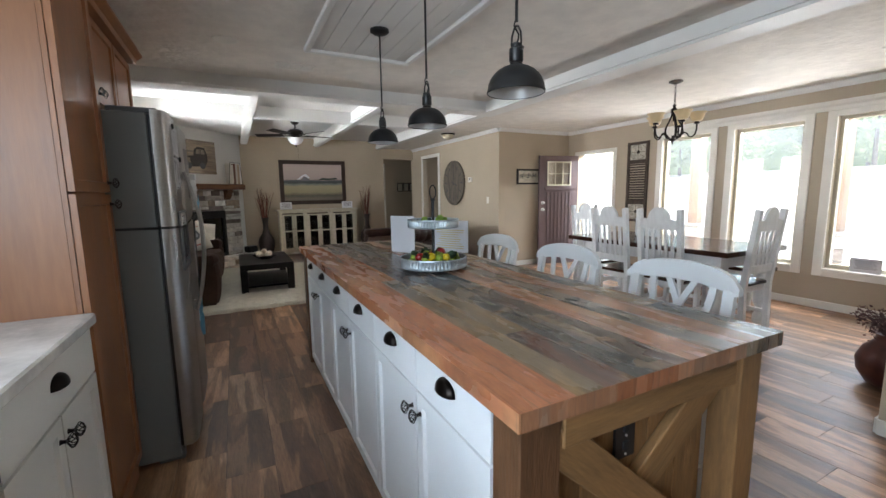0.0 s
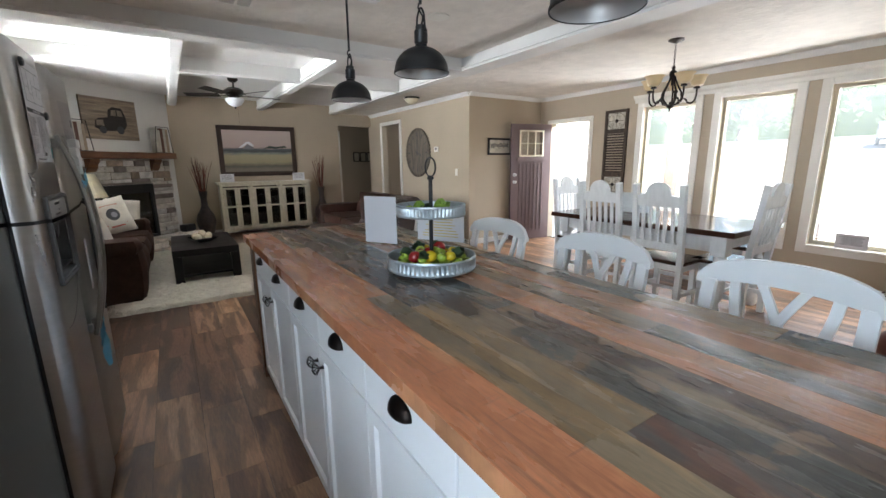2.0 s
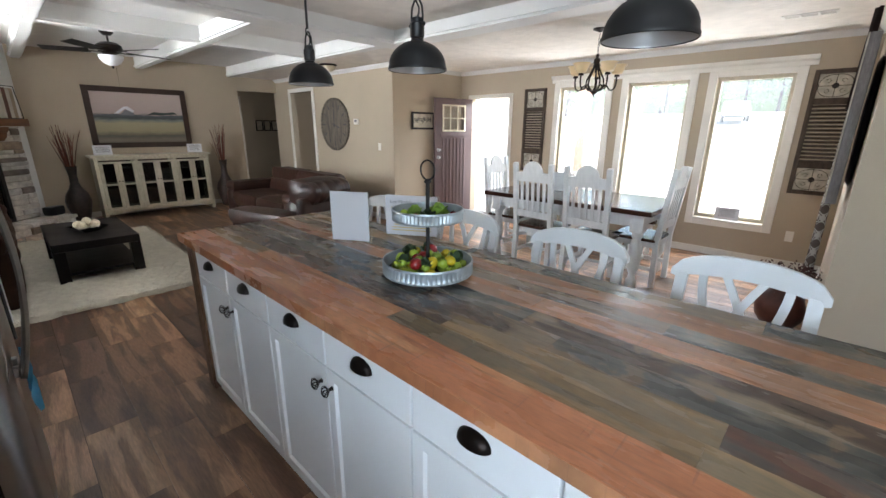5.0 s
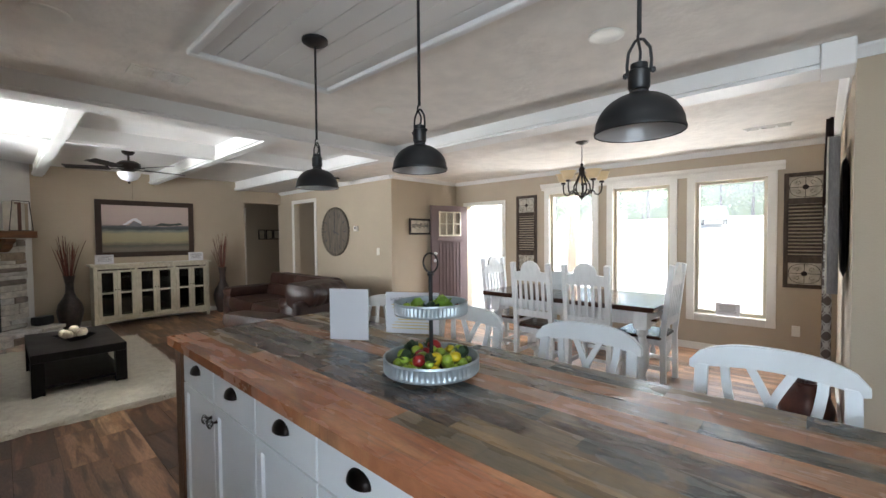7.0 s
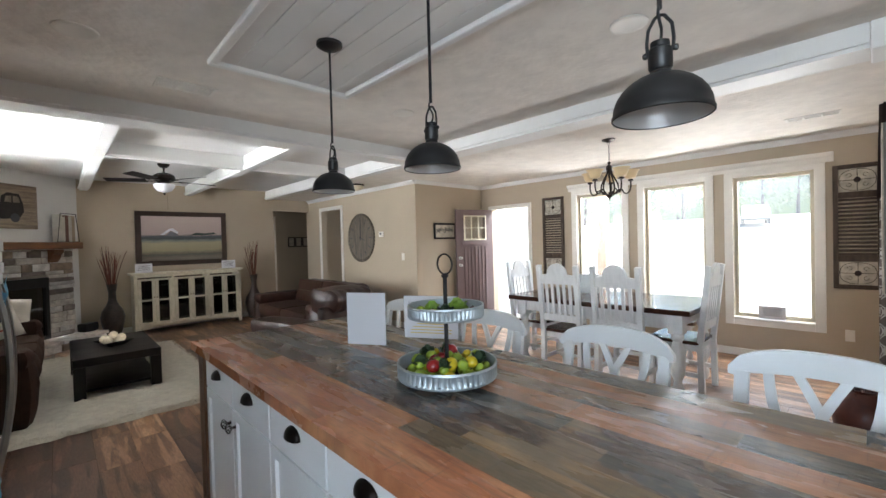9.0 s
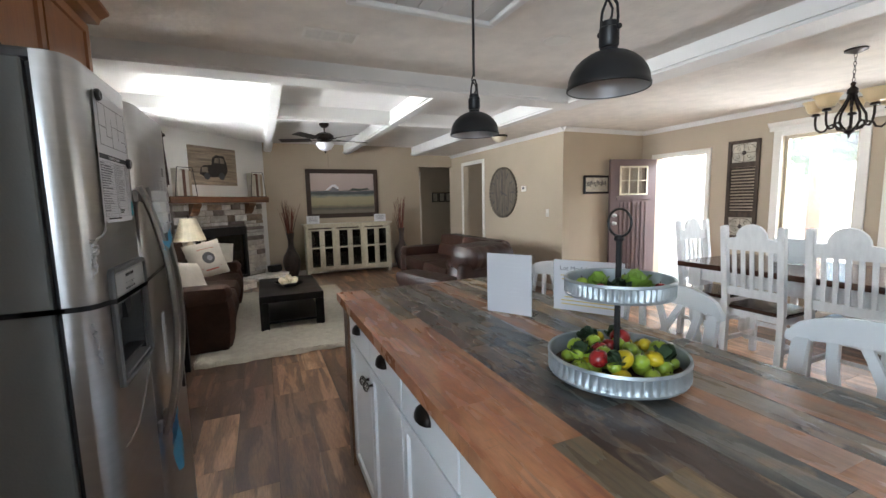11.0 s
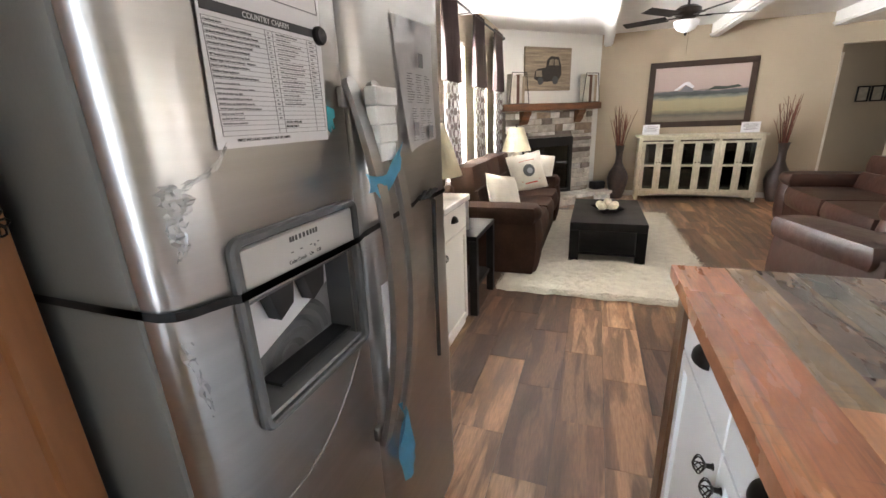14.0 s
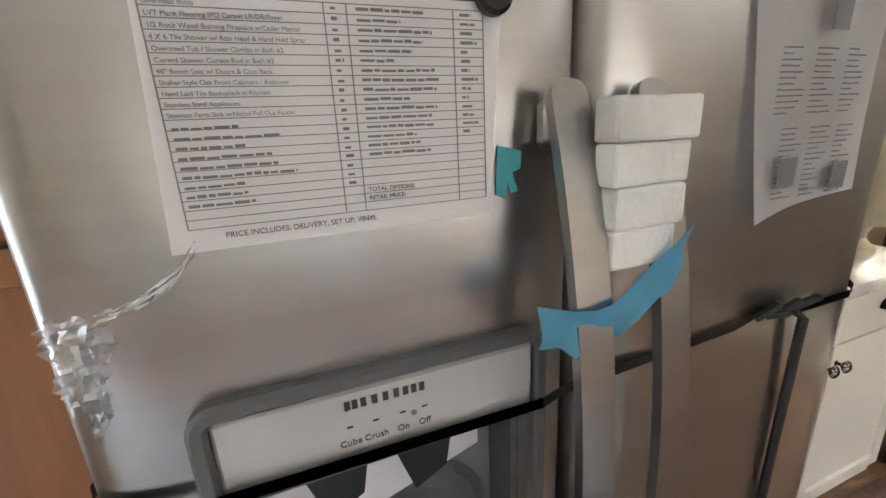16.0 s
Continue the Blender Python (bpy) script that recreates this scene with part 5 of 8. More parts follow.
def pendant(x, y, zb):
    th = thing("pendant_lamp", "matte black dome pendant lamp hanging over the island", "pendant lamp", (x, y, zb), group="pendants over the island")
    part("canopy", lathe([(0.062, H - 0.016 - zb), (0.062, H - 0.03 - zb), (0.04, H - 0.045 - zb), (0.01, H - 0.05 - zb)], 24), BLACKM, th, smooth=True)
    part("rod", tube([(0, 0, 0.237), (0, 0, H - 0.045 - zb)], 0.0055, 8), BLACKM, th)
    prof = [(0.120 * math.cos(a) + 0.002, 0.012 + 0.100 * math.sin(a)) for a in [radians(x) for x in (0, 12, 24, 36, 48, 60, 70, 78)]]
    prof = [(0.125, 0.0), (0.125, 0.008)] + prof + [(0.026, 0.118)]
    inner = [(r - 0.003, z - 0.002) for r, z in prof[::-1]]
    bm = bmesh.new()
    rings = []
    for r, z in prof + inner:
        rings.append([bm.verts.new((r * math.cos(2 * math.pi * i / 40), r * math.sin(2 * math.pi * i / 40), z)) for i in range(40)])
    for a, b in zip(rings, rings[1:] + rings[:1]):
        for i in range(40):
            bm.faces.new((a[i], a[(i + 1) % 40], b[(i + 1) % 40], b[i]))
    sh = part("shade", bm, BLACKM, th, "black dome shade", smooth=True)
    bm = bmesh.new()
    rings = []
    for r, z in [(max(r - 0.0045, 0.01), z - 0.003 + 0.004 * (k == 0)) for k, (r, z) in enumerate(prof)]:
        rings.append([bm.verts.new((r * math.cos(2 * math.pi * i / 40), r * math.sin(2 * math.pi * i / 40), z)) for i in range(40)])
    for a, b in zip(rings, rings[1:]):
        for i in range(40):
            bm.faces.new((a[i], a[(i + 1) % 40], b[(i + 1) % 40], b[i]))
    part("lining", bm, SILVERP, sh, "pale grey dome lining", smooth=True)
    part("socket_cup", lathe([(0.026, 0.122), (0.03, 0.128), (0.03, 0.175), (0.024, 0.18), (0.024, 0.195), (0.012, 0.20)], 20), BLACKM, th, smooth=True)
    bm = tube([(0.0, 0.032, 0.165), (0.0, 0.034, 0.20), (0, 0.030, 0.235), (0, 0.012, 0.262), (0, 0, 0.266), (0, -0.012, 0.262), (0, -0.030, 0.235), (0, -0.034, 0.20), (0, -0.032, 0.165)], 0.0045, 6)
    part("yoke", bm, BLACKM, th)
    part("hook", tube([(0, 0, 0.195), (0.010, 0, 0.215), (0.012, 0, 0.235), (0, 0, 0.25), (-0.012, 0, 0.265), (-0.008, 0, 0.28), (0, 0, 0.29)], 0.004, 6), BLACKM, th)
    for s in (-1, 1):
        part("knob", lathe([(0.007, 0), (0.009, 0.004), (0.007, 0.01)], 10, m=Matrix.Translation((0, s * 0.034, 0.17)) @ Matrix.Rotation(radians(-90 * s), 4, "X")), BLACKM, th)
    part("bulb_glass", lathe([(0.0, 0.045), (0.022, 0.055), (0.03, 0.075), (0.022, 0.10), (0.013, 0.12)], 16), GLASS, th, smooth=True)
    for o in th.children_recursive:
        if not o.name.startswith(("canopy", "rod")):
            o.data.transform(Matrix.Diagonal((0.82, 0.82, 0.84, 1)))


for x, y in ((4.44, 6.34), (4.43, 5.60), (4.42, 4.83)):
    pendant(x, y, 1.66)
CAN = mat("downlight_inner", (0.20, 0.19, 0.18), 0.3, 0.3)
for x, y in ((3.53, 6.985), (5.41, 7.0), (5.425, 5.30), (3.53, 4.4)):
    th = thing("recessed_light", "round white recessed ceiling light, unlit", "ceiling light", (x, y, H), group="recessed lights")
    part("trim_ring", lathe([(0.062, -0.001), (0.085, -0.001), (0.085, -0.006), (0.075, -0.010), (0.062, -0.006)], 28), TRIM, th, smooth=True)
    part("lamp_face", lathe([(0.061, -0.0035), (0.058, -0.0025), (0.03, -0.002), (0.028, -0.004)], 24), CAN, th, smooth=True)


def vent(x, y, w, d, turn, label):
    th = thing("ceiling_vent", label, "vent", (x, y, H), turn, "ceiling vents")
    bm = bmesh.new()
    bx(bm, -w / 2, w / 2, -d / 2, -d / 2 + 0.018, -0.008, -0.001)
    bx(bm, -w / 2, w / 2, d / 2 - 0.018, d / 2, -0.008, -0.001)
    bx(bm, -w / 2, -w / 2 + 0.018, -d / 2 + 0.018, d / 2 - 0.018, -0.008, -0.001)
    bx(bm, w / 2 - 0.018, w / 2, -d / 2 + 0.018, d / 2 - 0.018, -0.008, -0.001)
    part("frame", bm, TRIM, th)
    part("backing", box(-w / 2 + 0.018, w / 2 - 0.018, -d / 2 + 0.018, d / 2 - 0.018, -0.0025, -0.0015), INK, th)
    k = int((d - 0.04) / 0.016)
    for i in range(k):
        yy = -d / 2 + 0.026 + i * (d - 0.052) / max(1, k - 1)
        part("slat", box(-w / 2 + 0.019, w / 2 - 0.019, yy - 0.003, yy + 0.003, -0.0075, -0.004), TRIM, th)
    for xx in (-w / 6, w / 6):
        part("divider", box(xx - 0.008, xx + 0.008, -d / 2 + 0.019, d / 2 - 0.019, -0.009, -0.0076), TRIM, th)


vent(4.05, 7.43, 0.32, 0.17, 0, "white ceiling vent between panel and beam")
vent(8.2, 4.88, 0.36, 0.13, 90, "white ceiling vent over the dining windows")
th = thing("ceiling_vent", "white ceiling vent inside a coffer", "vent", (4.5, 8.6, HL), 0, "ceiling vents")
part("frame", box(-0.17, 0.17, -0.09, 0.09, -0.008, -0.001, bevel=0.003), TRIM, th)
for i in range(6):
    part("slat", box(-0.15, 0.15, -0.07 + i * 0.026, -0.058 + i * 0.026, -0.011, -0.0081), INK, th)
sc = thing("flush_light", "bronze flush ceiling light with amber glass bowl", "ceiling light", (7.1, 10.45, H))
part("base_plate", lathe([(0.09, -0.001), (0.13, -0.004), (0.13, -0.02), (0.115, -0.035)], 28), IRON, sc, smooth=True)
part("bowl", lathe([(0.12, -0.03), (0.11, -0.06), (0.07, -0.095), (0.02, -0.11), (0.0, -0.112)], 28), CERAM, sc, smooth=True)

# ---- ceiling fan ----
fan = thing("ceiling_fan", "dark bronze ceiling fan with frosted bowl light", "ceiling fan", (4.52, 11.1, HL))
part("canopy", lathe([(0.07, -0.001), (0.07, -0.03), (0.04, -0.06), (0.015, -0.065)], 24), IRON, fan, smooth=True)
part("downrod", tube([(0, 0, -0.06), (0, 0, -0.14)], 0.012, 10), IRON, fan)
part("motor", lathe([(0.03, -0.13), (0.08, -0.14), (0.125, -0.17), (0.13, -0.21), (0.10, -0.25), (0.06, -0.265), (0.06, -0.285)], 28), IRON, fan, smooth=True)
part("light_bowl", lathe([(0.125, -0.286), (0.12, -0.32), (0.085, -0.37), (0.03, -0.395), (0.0, -0.40)], 28), PAPER, fan, "frosted white glass bowl", smooth=True)
part("finial", lathe([(0.012, -0.398), (0.016, -0.41), (0.004, -0.43)], 10), IRON, fan)
for k in range(5):
    m = Matrix.Rotation(radians(12 + 72 * k), 4, "Z")
    o = part("blade", box(0.20, 0.66, -0.062, 0.062, -0.004, 0.004, bevel=0.003), ESPRESSO, fan)
    o.matrix_basis = Matrix.Translation((0, 0, -0.235)) @ m @ Matrix.Rotation(radians(12), 4, "X")
    o = part("blade_arm", box(0.09, 0.24, -0.018, 0.018, -0.012, -0.0045, bevel=0.002), IRON, fan)
    o.matrix_basis = Matrix.Translation((0, 0, -0.235)) @ m
part("pull_chain", tube([(0.03, 0, -0.30), (0.03, 0, -0.62)], 0.0015, 4), IRON, fan)

# ---- island things ----
before_tray = set(scene.collection.objects)
tr = thing("tiered_tray", "two-tier galvanised tray with ring handle", "tiered tray", (4.46, 5.59, 0.942))
part("foot", lathe([(0.10, -0.0125), (0.11, -0.009), (0.11, -0.001), (0.0, -0.001)], 30), GALV, tr)


def pan_bowl(r, z, h, parent):
    bm = bmesh.new()
    n = 216
    prof = [(r - 0.004, z), (r - 0.001, z + h * 0.12), (r - 0.004, z + h * 0.2), (r - 0.004, z + h * 0.8), (r, z + h * 0.86), (r - 0.002, z + h), (r - 0.008, z + h * 0.97), (r - 0.010, z + 0.004)]
    rings = []
    for k, (rr, zz) in enumerate(prof):
        ring = []
        for i in range(n):
            q = rr + (0.0028 * math.cos(math.pi * i / 2) if k in (2, 3) else 0)
            a = 2 * math.pi * i / n
            ring.append(bm.verts.new((q * math.cos(a), q * math.sin(a), zz)))
        rings.append(ring)
    for a, b in zip(rings, rings[1:]):
        for i in range(n):
            bm.faces.new((a[i], a[(i + 1) % n], b[(i + 1) % n], b[i]))
    bm.faces.new(rings[0][::-1])
    part("pan", bm, GALV, parent, "corrugated galvanised pan", smooth=True)
    part("pan_floor", lathe([(0.0, z + 0.0045), (r - 0.0105, z + 0.0045), (r - 0.0105, z + 0.006), (0.0, z + 0.006)], 40), RUSTY, parent, "rusty dark pan inside")


pan_bowl(0.182, 0.0, 0.058, tr)
pan_bowl(0.140, 0.222, 0.048, tr)
part("stem", tube([(0, 0, 0.006), (0, 0, 0.385)], 0.008, 10), BLACKM, tr)
part("ring_handle", tube([(0, 0.038 * math.cos(a), 0.42 + 0.038 * math.sin(a)) for a in [2 * math.pi * i / 24 for i in range(25)]], 0.0035, 8), BLACKM, tr)
part("collar", lathe([(0.012, 0.37), (0.014, 0.376), (0.009, 0.386)], 12), BLACKM, tr)
LIME = mat("fruit_lime", (0.34, 0.46, 0.05), 0.35, dark=0.7, scale=25, each=0.2)
YEL = mat("fruit_yellow", (0.62, 0.46, 0.02), 0.35, dark=0.8, scale=20)
REDF = mat("fruit_red", (0.34, 0.02, 0.02), 0.28, dark=0.6, scale=20)
PEACH = mat("fruit_peach", (0.50, 0.12, 0.07), 0.45, dark=0.6, scale=14)
ARTI = mat("leaf_green", (0.075, 0.13, 0.06), 0.6, dark=0.6, scale=20)
LETT = mat("lettuce", (0.36, 0.56, 0.08), 0.5, dark=0.6, scale=20)


def fruit(x, y, z, r, material, label, kind_, lump=0.08, seed=0, group="faux fruit"):
    th = thing("fruit_" + kind_, label, "fruit", (x, y, z), seed * 37.0, group)
    prof = []
    for k in range(9):
        a = math.pi * k / 8
        rr = r * math.sin(a)
        prof.append((max(rr, 0.0), r * (1 - math.cos(a)) * (1.15 if kind_ == "lemon" else 0.95) + (0.12 * r * (k in (0, 8)) * (-1 if k == 0 else 1) if kind_ == "lemon" else (0.12 * r if k in (0,) else -0.12 * r if k == 8 else 0))))
    bm = lathe(prof, 14)
    for v in bm.verts:
        v.co *= 1 + lump * noise.noise(v.co * 30 + Vector((seed, 0, 0)))
    if kind_ == "lemon":
        for v in bm.verts:
            v.co = Matrix.Rotation(radians(80), 3, "X") @ (v.co - Vector((0, 0, r))) + Vector((0, 0, r))
    part("skin", bm, material, th, smooth=True)
    part("stem", tube([(0, 0, 1.7 * r), (0.002, 0, 1.7 * r + 0.008)], 0.0012, 5), BARK, th)


rf_ = random.Random(17)
placed = []
specs = [(LIME, "lime green faux fruit in the lower tray", "lime"), (LIME, "lime green faux fruit in the lower tray", "lime"), (YEL, "yellow faux lemon in the lower tray", "lemon"), (REDF, "glossy red faux apple in the lower tray", "apple"), (LIME, "lime green faux fruit in the lower tray", "lime"), (YEL, "yellow faux lemon in the lower tray", "lemon"), (LIME, "lime green faux fruit in the lower tray", "lime"), (PEACH, "rosy faux peach in the lower tray", "peach")]
for tries in range(900):
    if len(placed) > 46:
        break
    a, q = rf_.uniform(0, 6.28), 0.158 * math.sqrt(rf_.random())
    r = rf_.uniform(0.017, 0.025)
    x, y = 4.46 + q * math.cos(a), 5.59 + q * math.sin(a)
    if q + r > 0.168 or q < 0.024:
        continue
    lay = 0 if len(placed) < 27 else 1
    z = 0.949 + lay * 0.032
    if all((x - p[0]) ** 2 + (y - p[1]) ** 2 + (z - p[2]) ** 2 > ((r + p[3]) * 0.86) ** 2 for p in placed) and not (lay and q + r > 0.14):
        placed.append((x, y, z, r))
        mt, lb, kd = specs[(0, 1, 4, 0, 1, 4, 2, 3, 0, 5)[rf_.randrange(10)]]
        fruit(x, y, z, r * (1.25 if kd in ("peach", "apple") else 1), mt, lb, kd, seed=len(placed))


def rosette(x, y, z, r, material, label, n=24, seed=0):
    th = thing("leafy_bunch", label, "faux vegetable", (x, y, z), 0, "faux greens")
    rr = random.Random(seed)
    for k in range(n):
        a, el = rr.uniform(0, 6.28), rr.uniform(0.1, 1.4)
        L = r * rr.uniform(0.7, 1.1)
        bm = bmesh.new()
        w = L * 0.45
        m = Matrix.Rotation(a, 4, "Z") @ Matrix.Rotation(-el, 4, "Y")
        g = []
        for i in range(5):
            u = i / 4
            ww = w * math.sin(math.pi * (0.12 + 0.78 * u)) + 0.001
            g.append([bm.verts.new(m @ Vector((L * u, s * ww, 0.18 * L * u * u + 0.12 * ww * abs(s) + 0.05 * L * math.sin(9 * u + s)))) for s in (-1, -0.5, 0, 0.5, 1)])
        for p, q in zip(g, g[1:]):
            for j in range(4):
                bm.faces.new((p[j], p[j + 1], q[j + 1], q[j]))
        bmesh.ops.solidify(bm, geom=bm.faces[:], thickness=0.0012)
        part("leaf", bm, material, th, smooth=True)


for i, (x, y, z, r, mt) in enumerate([(a_ + 0.07, b_ + 0.07, c_ + 0.03, d_, e_) for a_, b_, c_, d_, e_ in ((4.42, 5.49, 1.135, 0.062, LETT), (4.36, 5.56, 1.135, 0.055, LETT), (4.35, 5.48, 1.135, 0.05, ARTI), (4.31, 5.45, 0.965, 0.038, ARTI), (4.29, 5.55, 0.967, 0.04, ARTI), (4.45, 5.42, 0.965, 0.042, ARTI), (4.39, 5.63, 0.965, 0.04, ARTI), (4.47, 5.60, 0.965, 0.038, ARTI))]):
    rosette(x, y, z, r, mt, "bright green faux lettuce leaves in the upper tray" if i < 2 else "grey-green faux artichoke leaves in the tray", 22, i)
for i, (x, y) in enumerate(((4.31, 5.50), (4.46, 5.56), (4.44, 5.43), (4.33, 5.59))):
    fruit(x + 0.07, y + 0.07, 1.17, 0.018, REDF if i % 2 == 0 else LIME, "small faux fruit in the upper tray", "berry", seed=60 + i, group="faux fruit above")
TRAY_AT = Matrix.Translation((0, 0, 0.9165)) @ Matrix.Diagonal((0.97, 0.97, 0.93, 1)) @ Matrix.Translation((0, 0, -0.9295))
TRAY_AT = Matrix.Translation((4.43, 5.55, 0)) @ TRAY_AT @ Matrix.Translation((-4.46, -5.59, 0))
for o in [o for o in scene.collection.objects if o not in before_tray and o.parent is None]:
    o.matrix_basis = TRAY_AT @ o.matrix_basis
ACR = clear("acrylic", 0.08, 0.05, (0.96, 0.98, 0.98))


def sign(x, y, z, w, h, turn, label, lean=0, yellow=False, holder=True, group="counter signs"):
    th = thing("sign_holder", label, "sign", (x, y, z), turn, group)
    m = Matrix.Rotation(radians(-lean), 4, "X")
    if holder:
        bm = bmesh.new()
        bx(bm, w / 2 + 0.0005, w / 2 + 0.012, -0.0045, 0.0045, 0.003, h + 0.004, m=m)
        bx(bm, -w / 2 - 0.004, w / 2 + 0.0005, 0.0015, 0.003, 0.003, h + 0.004, m=m)
        part("acrylic_front", bm, ACR, th, "clear acrylic sheet")
        part("foot", box(-w / 2, w / 2, -0.01, 0.07, 0.0, 0.0025), ACR, th)
    bm = bmesh.new()
    bx(bm, -w / 2, w / 2, -0.001, 0.001, 0.004, h, m=m)
    sh = part("sheet", bm, PAPER, th, "white printed sheet")
    r = random.Random(int(x * 100))
    bm = bmesh.new()
    for i in range(9):
        zz = h * ((0.70 if yellow else 0.86) - 0.07 * i)
        ww = w * r.uniform(0.25, 0.4)
        bx(bm, -ww, ww, -0.0018, -0.0012, zz - (0.002 if yellow else 0.002), zz + 0.002, m=m)
    part("printed_text", bm, YELLOWI if yellow else INK if not holder else PAPER, th, "lines of print")
    return th


sign(4.50, 6.175, 0.915, 0.20, 0.25, -59.5, "blank-looking folded white sheet in an acrylic stand on the island")
s2 = sign(4.785, 6.035, 0.915, 0.28, 0.215, -59.5, "yellow and white notice in an acrylic stand on the island", yellow=True)
cu = bpy.data.curves.new("heading", "FONT")
cu.body, cu.size, cu.extrude, cu.align_x = "Lot Model", 0.027, 0.0002, "LEFT"
tmp = bpy.data.objects.new("heading", cu)
scene.collection.objects.link(tmp)
me = bpy.data.meshes.new_from_object(tmp)
bpy.data.objects.remove(tmp)
me.materials.clear()
me.materials.append(INK)
head = new("heading", me)
head.parent = s2
head.matrix_basis = Matrix.Translation((-0.115, -0.0022, 0.172)) @ Matrix.Rotation(radians(90), 4, "X")
tagged(head, "grey heading lettering")

# ---- counter stools ----
def stool(x, y, label):
    """A counter stool that faces the island (-x), with a bowed top rail and crossed splats."""
    th = thing("counter_stool", label, "bar stool", (x, y, 0), 0, "stools at the island")
    part("seat", box(-0.40, 0.0, -0.205, 0.205, 0.60, 0.64, bevel=0.015, seg=2), STOOLW, th)
    for sx_, sy in ((-0.37, -0.17), (-0.37, 0.17), (-0.03, -0.18), (-0.03, 0.18)):
        part("leg", tube([(sx_ * 1.03, sy * 1.1, 0), (sx_, sy, 0.60)], 0.017, 8, taper=0.021), STOOLW, th)
    for z, a, b in ((0.22, (-0.38, -0.18), (-0.38, 0.18)), (0.30, (-0.38, -0.18), (-0.03, -0.19)), (0.30, (-0.38, 0.18), (-0.03, 0.19)), (0.30, (-0.03, -0.19), (-0.03, 0.19))):
        part("stretcher", tube([(*a, z), (*b, z)], 0.011, 8), STOOLW, th)
    # stiles
    for s in (-1, 1):
        bm = bmesh.new()
        pts = bend((-0.015, s * 0.185, 0.62), (0.03, s * 0.20, 0.80), (0.055, s * 0.195, 0.97), 6)
        rr = []
        for p in pts:
            rr.append([bm.verts.new(p + Vector(c)) for c in ((-0.011, -0.02, 0), (0.011, -0.02, 0), (0.011, 0.02, 0), (-0.011, 0.02, 0))])
        for a, b in zip(rr, rr[1:]):
            for k in range(4):
                bm.faces.new((a[k], a[(k + 1) % 4], b[(k + 1) % 4], b[k]))
        bm.faces.new(rr[0]), bm.faces.new(rr[-1])
        part("stile", bm, STOOLW, th)
    bm = bmesh.new()
    rr = []
    for i in range(17):
        u = -1 + i / 8
        xx = 0.085 - 0.035 * u * u
        zt = 1.055 - 0.055 * abs(u) ** 3
        zb = 0.955 + 0.02 * (1 - u * u) - (0.012 if abs(u) > 0.8 else 0)
        w = 0.232
        if abs(u) > 0.99:
            zt, zb = zt - 0.018, zb + 0.014
        rr.append([bm.verts.new((xx + a, u * w, z)) for a, z in ((-0.012, zb), (0.012, zb), (0.014, (zt + zb) / 2), (0.010, zt), (-0.010, zt), (-0.014, (zt + zb) / 2))])
    for a, b in zip(rr, rr[1:]):
        for k in range(6):
            bm.faces.new((a[k], a[(k + 1) % 6], b[(k + 1) % 6], b[k]))
    bm.faces.new(rr[0]), bm.faces.new(rr[-1])
    part("top_rail", bm, STOOLW, th, "wide bowed white top rail", smooth=True)
    for c, (ya, yb, bow) in enumerate(((-0.13, -0.015, -0.05), (-0.055, 0.075, 0.03), (0.055, -0.075, -0.03), (0.13, 0.015, 0.05))):
        pts = bend((0.07 + 0.004 * c, ya, 0.975), (0.045 + 0.004 * c, (ya + yb) / 2 + bow, 0.80), (-0.01 + 0.003 * c, yb, 0.63), 8)
        bm = bmesh.new()
        rr = []
        for p in pts:
            rr.append([bm.verts.new(p + Vector(q)) for q in ((-0.006, -0.014, 0), (0.006, -0.014, 0), (0.006, 0.014, 0), (-0.006, 0.014, 0))])
        for a, b in zip(rr, rr[1:]):
            for k in range(4):
                bm.faces.new((a[k], a[(k + 1) % 4], b[(k + 1) % 4], b[k]))
        bm.faces.new(rr[0]), bm.faces.new(rr[-1])
        part("splat", bm, STOOLW, th)
    return th


for y in (4.64, 5.27, 5.93, 6.62):
    st_ = stool(5.03, y - 0.02, "white painted counter stool with crossed splats at the island")
    st_.matrix_basis = st_.matrix_basis @ Matrix.Diagonal((1, 1, 0.975, 1))

# ---- dining room ----
tab = thing("dining_table", "long dining table with dark plank top and distressed white turned legs", "dining table", (7.15, 5.55, 0.022))
TL, TW = 1.83, 0.98
for i in range(6):
    a, b = TW * i / 6, TW * (i + 1) / 6
    part("plank", box(a + 0.0004, b - 0.0004, 0, TL, 0.715, 0.76, bevel=0.0015), DARKTOP, tab)
for a in ((0.09, TW - 0.09, 0.10, 0.125), (0.09, TW - 0.09, TL - 0.125, TL - 0.10)):
    part("apron", box(*a, 0.60, 0.714), DISTRESS, tab)
for a in ((0.08, 0.105), (TW - 0.105, TW - 0.08)):
    part("apron", box(*a, 0.13, TL - 0.13, 0.60, 0.714), DISTRESS, tab)
for x in (0.12, TW - 0.12):
    for y in (0.13, TL - 0.13):
        lg = lathe([(0.035, -0.0215), (0.05, 0.0), (0.05, 0.07), (0.035, 0.10), (0.03, 0.14), (0.055, 0.20), (0.062, 0.30), (0.05, 0.42), (0.035, 0.48), (0.05, 0.50), (0.05, 0.53), (0.04, 0.545)], 18, m=Matrix.Translation((x, y, 0)))
        bx(lg, x - 0.058, x + 0.058, y - 0.058, y + 0.058, 0.545, 0.7135, 0.004)
        part("leg", lg, DISTRESS, tab, smooth=True)


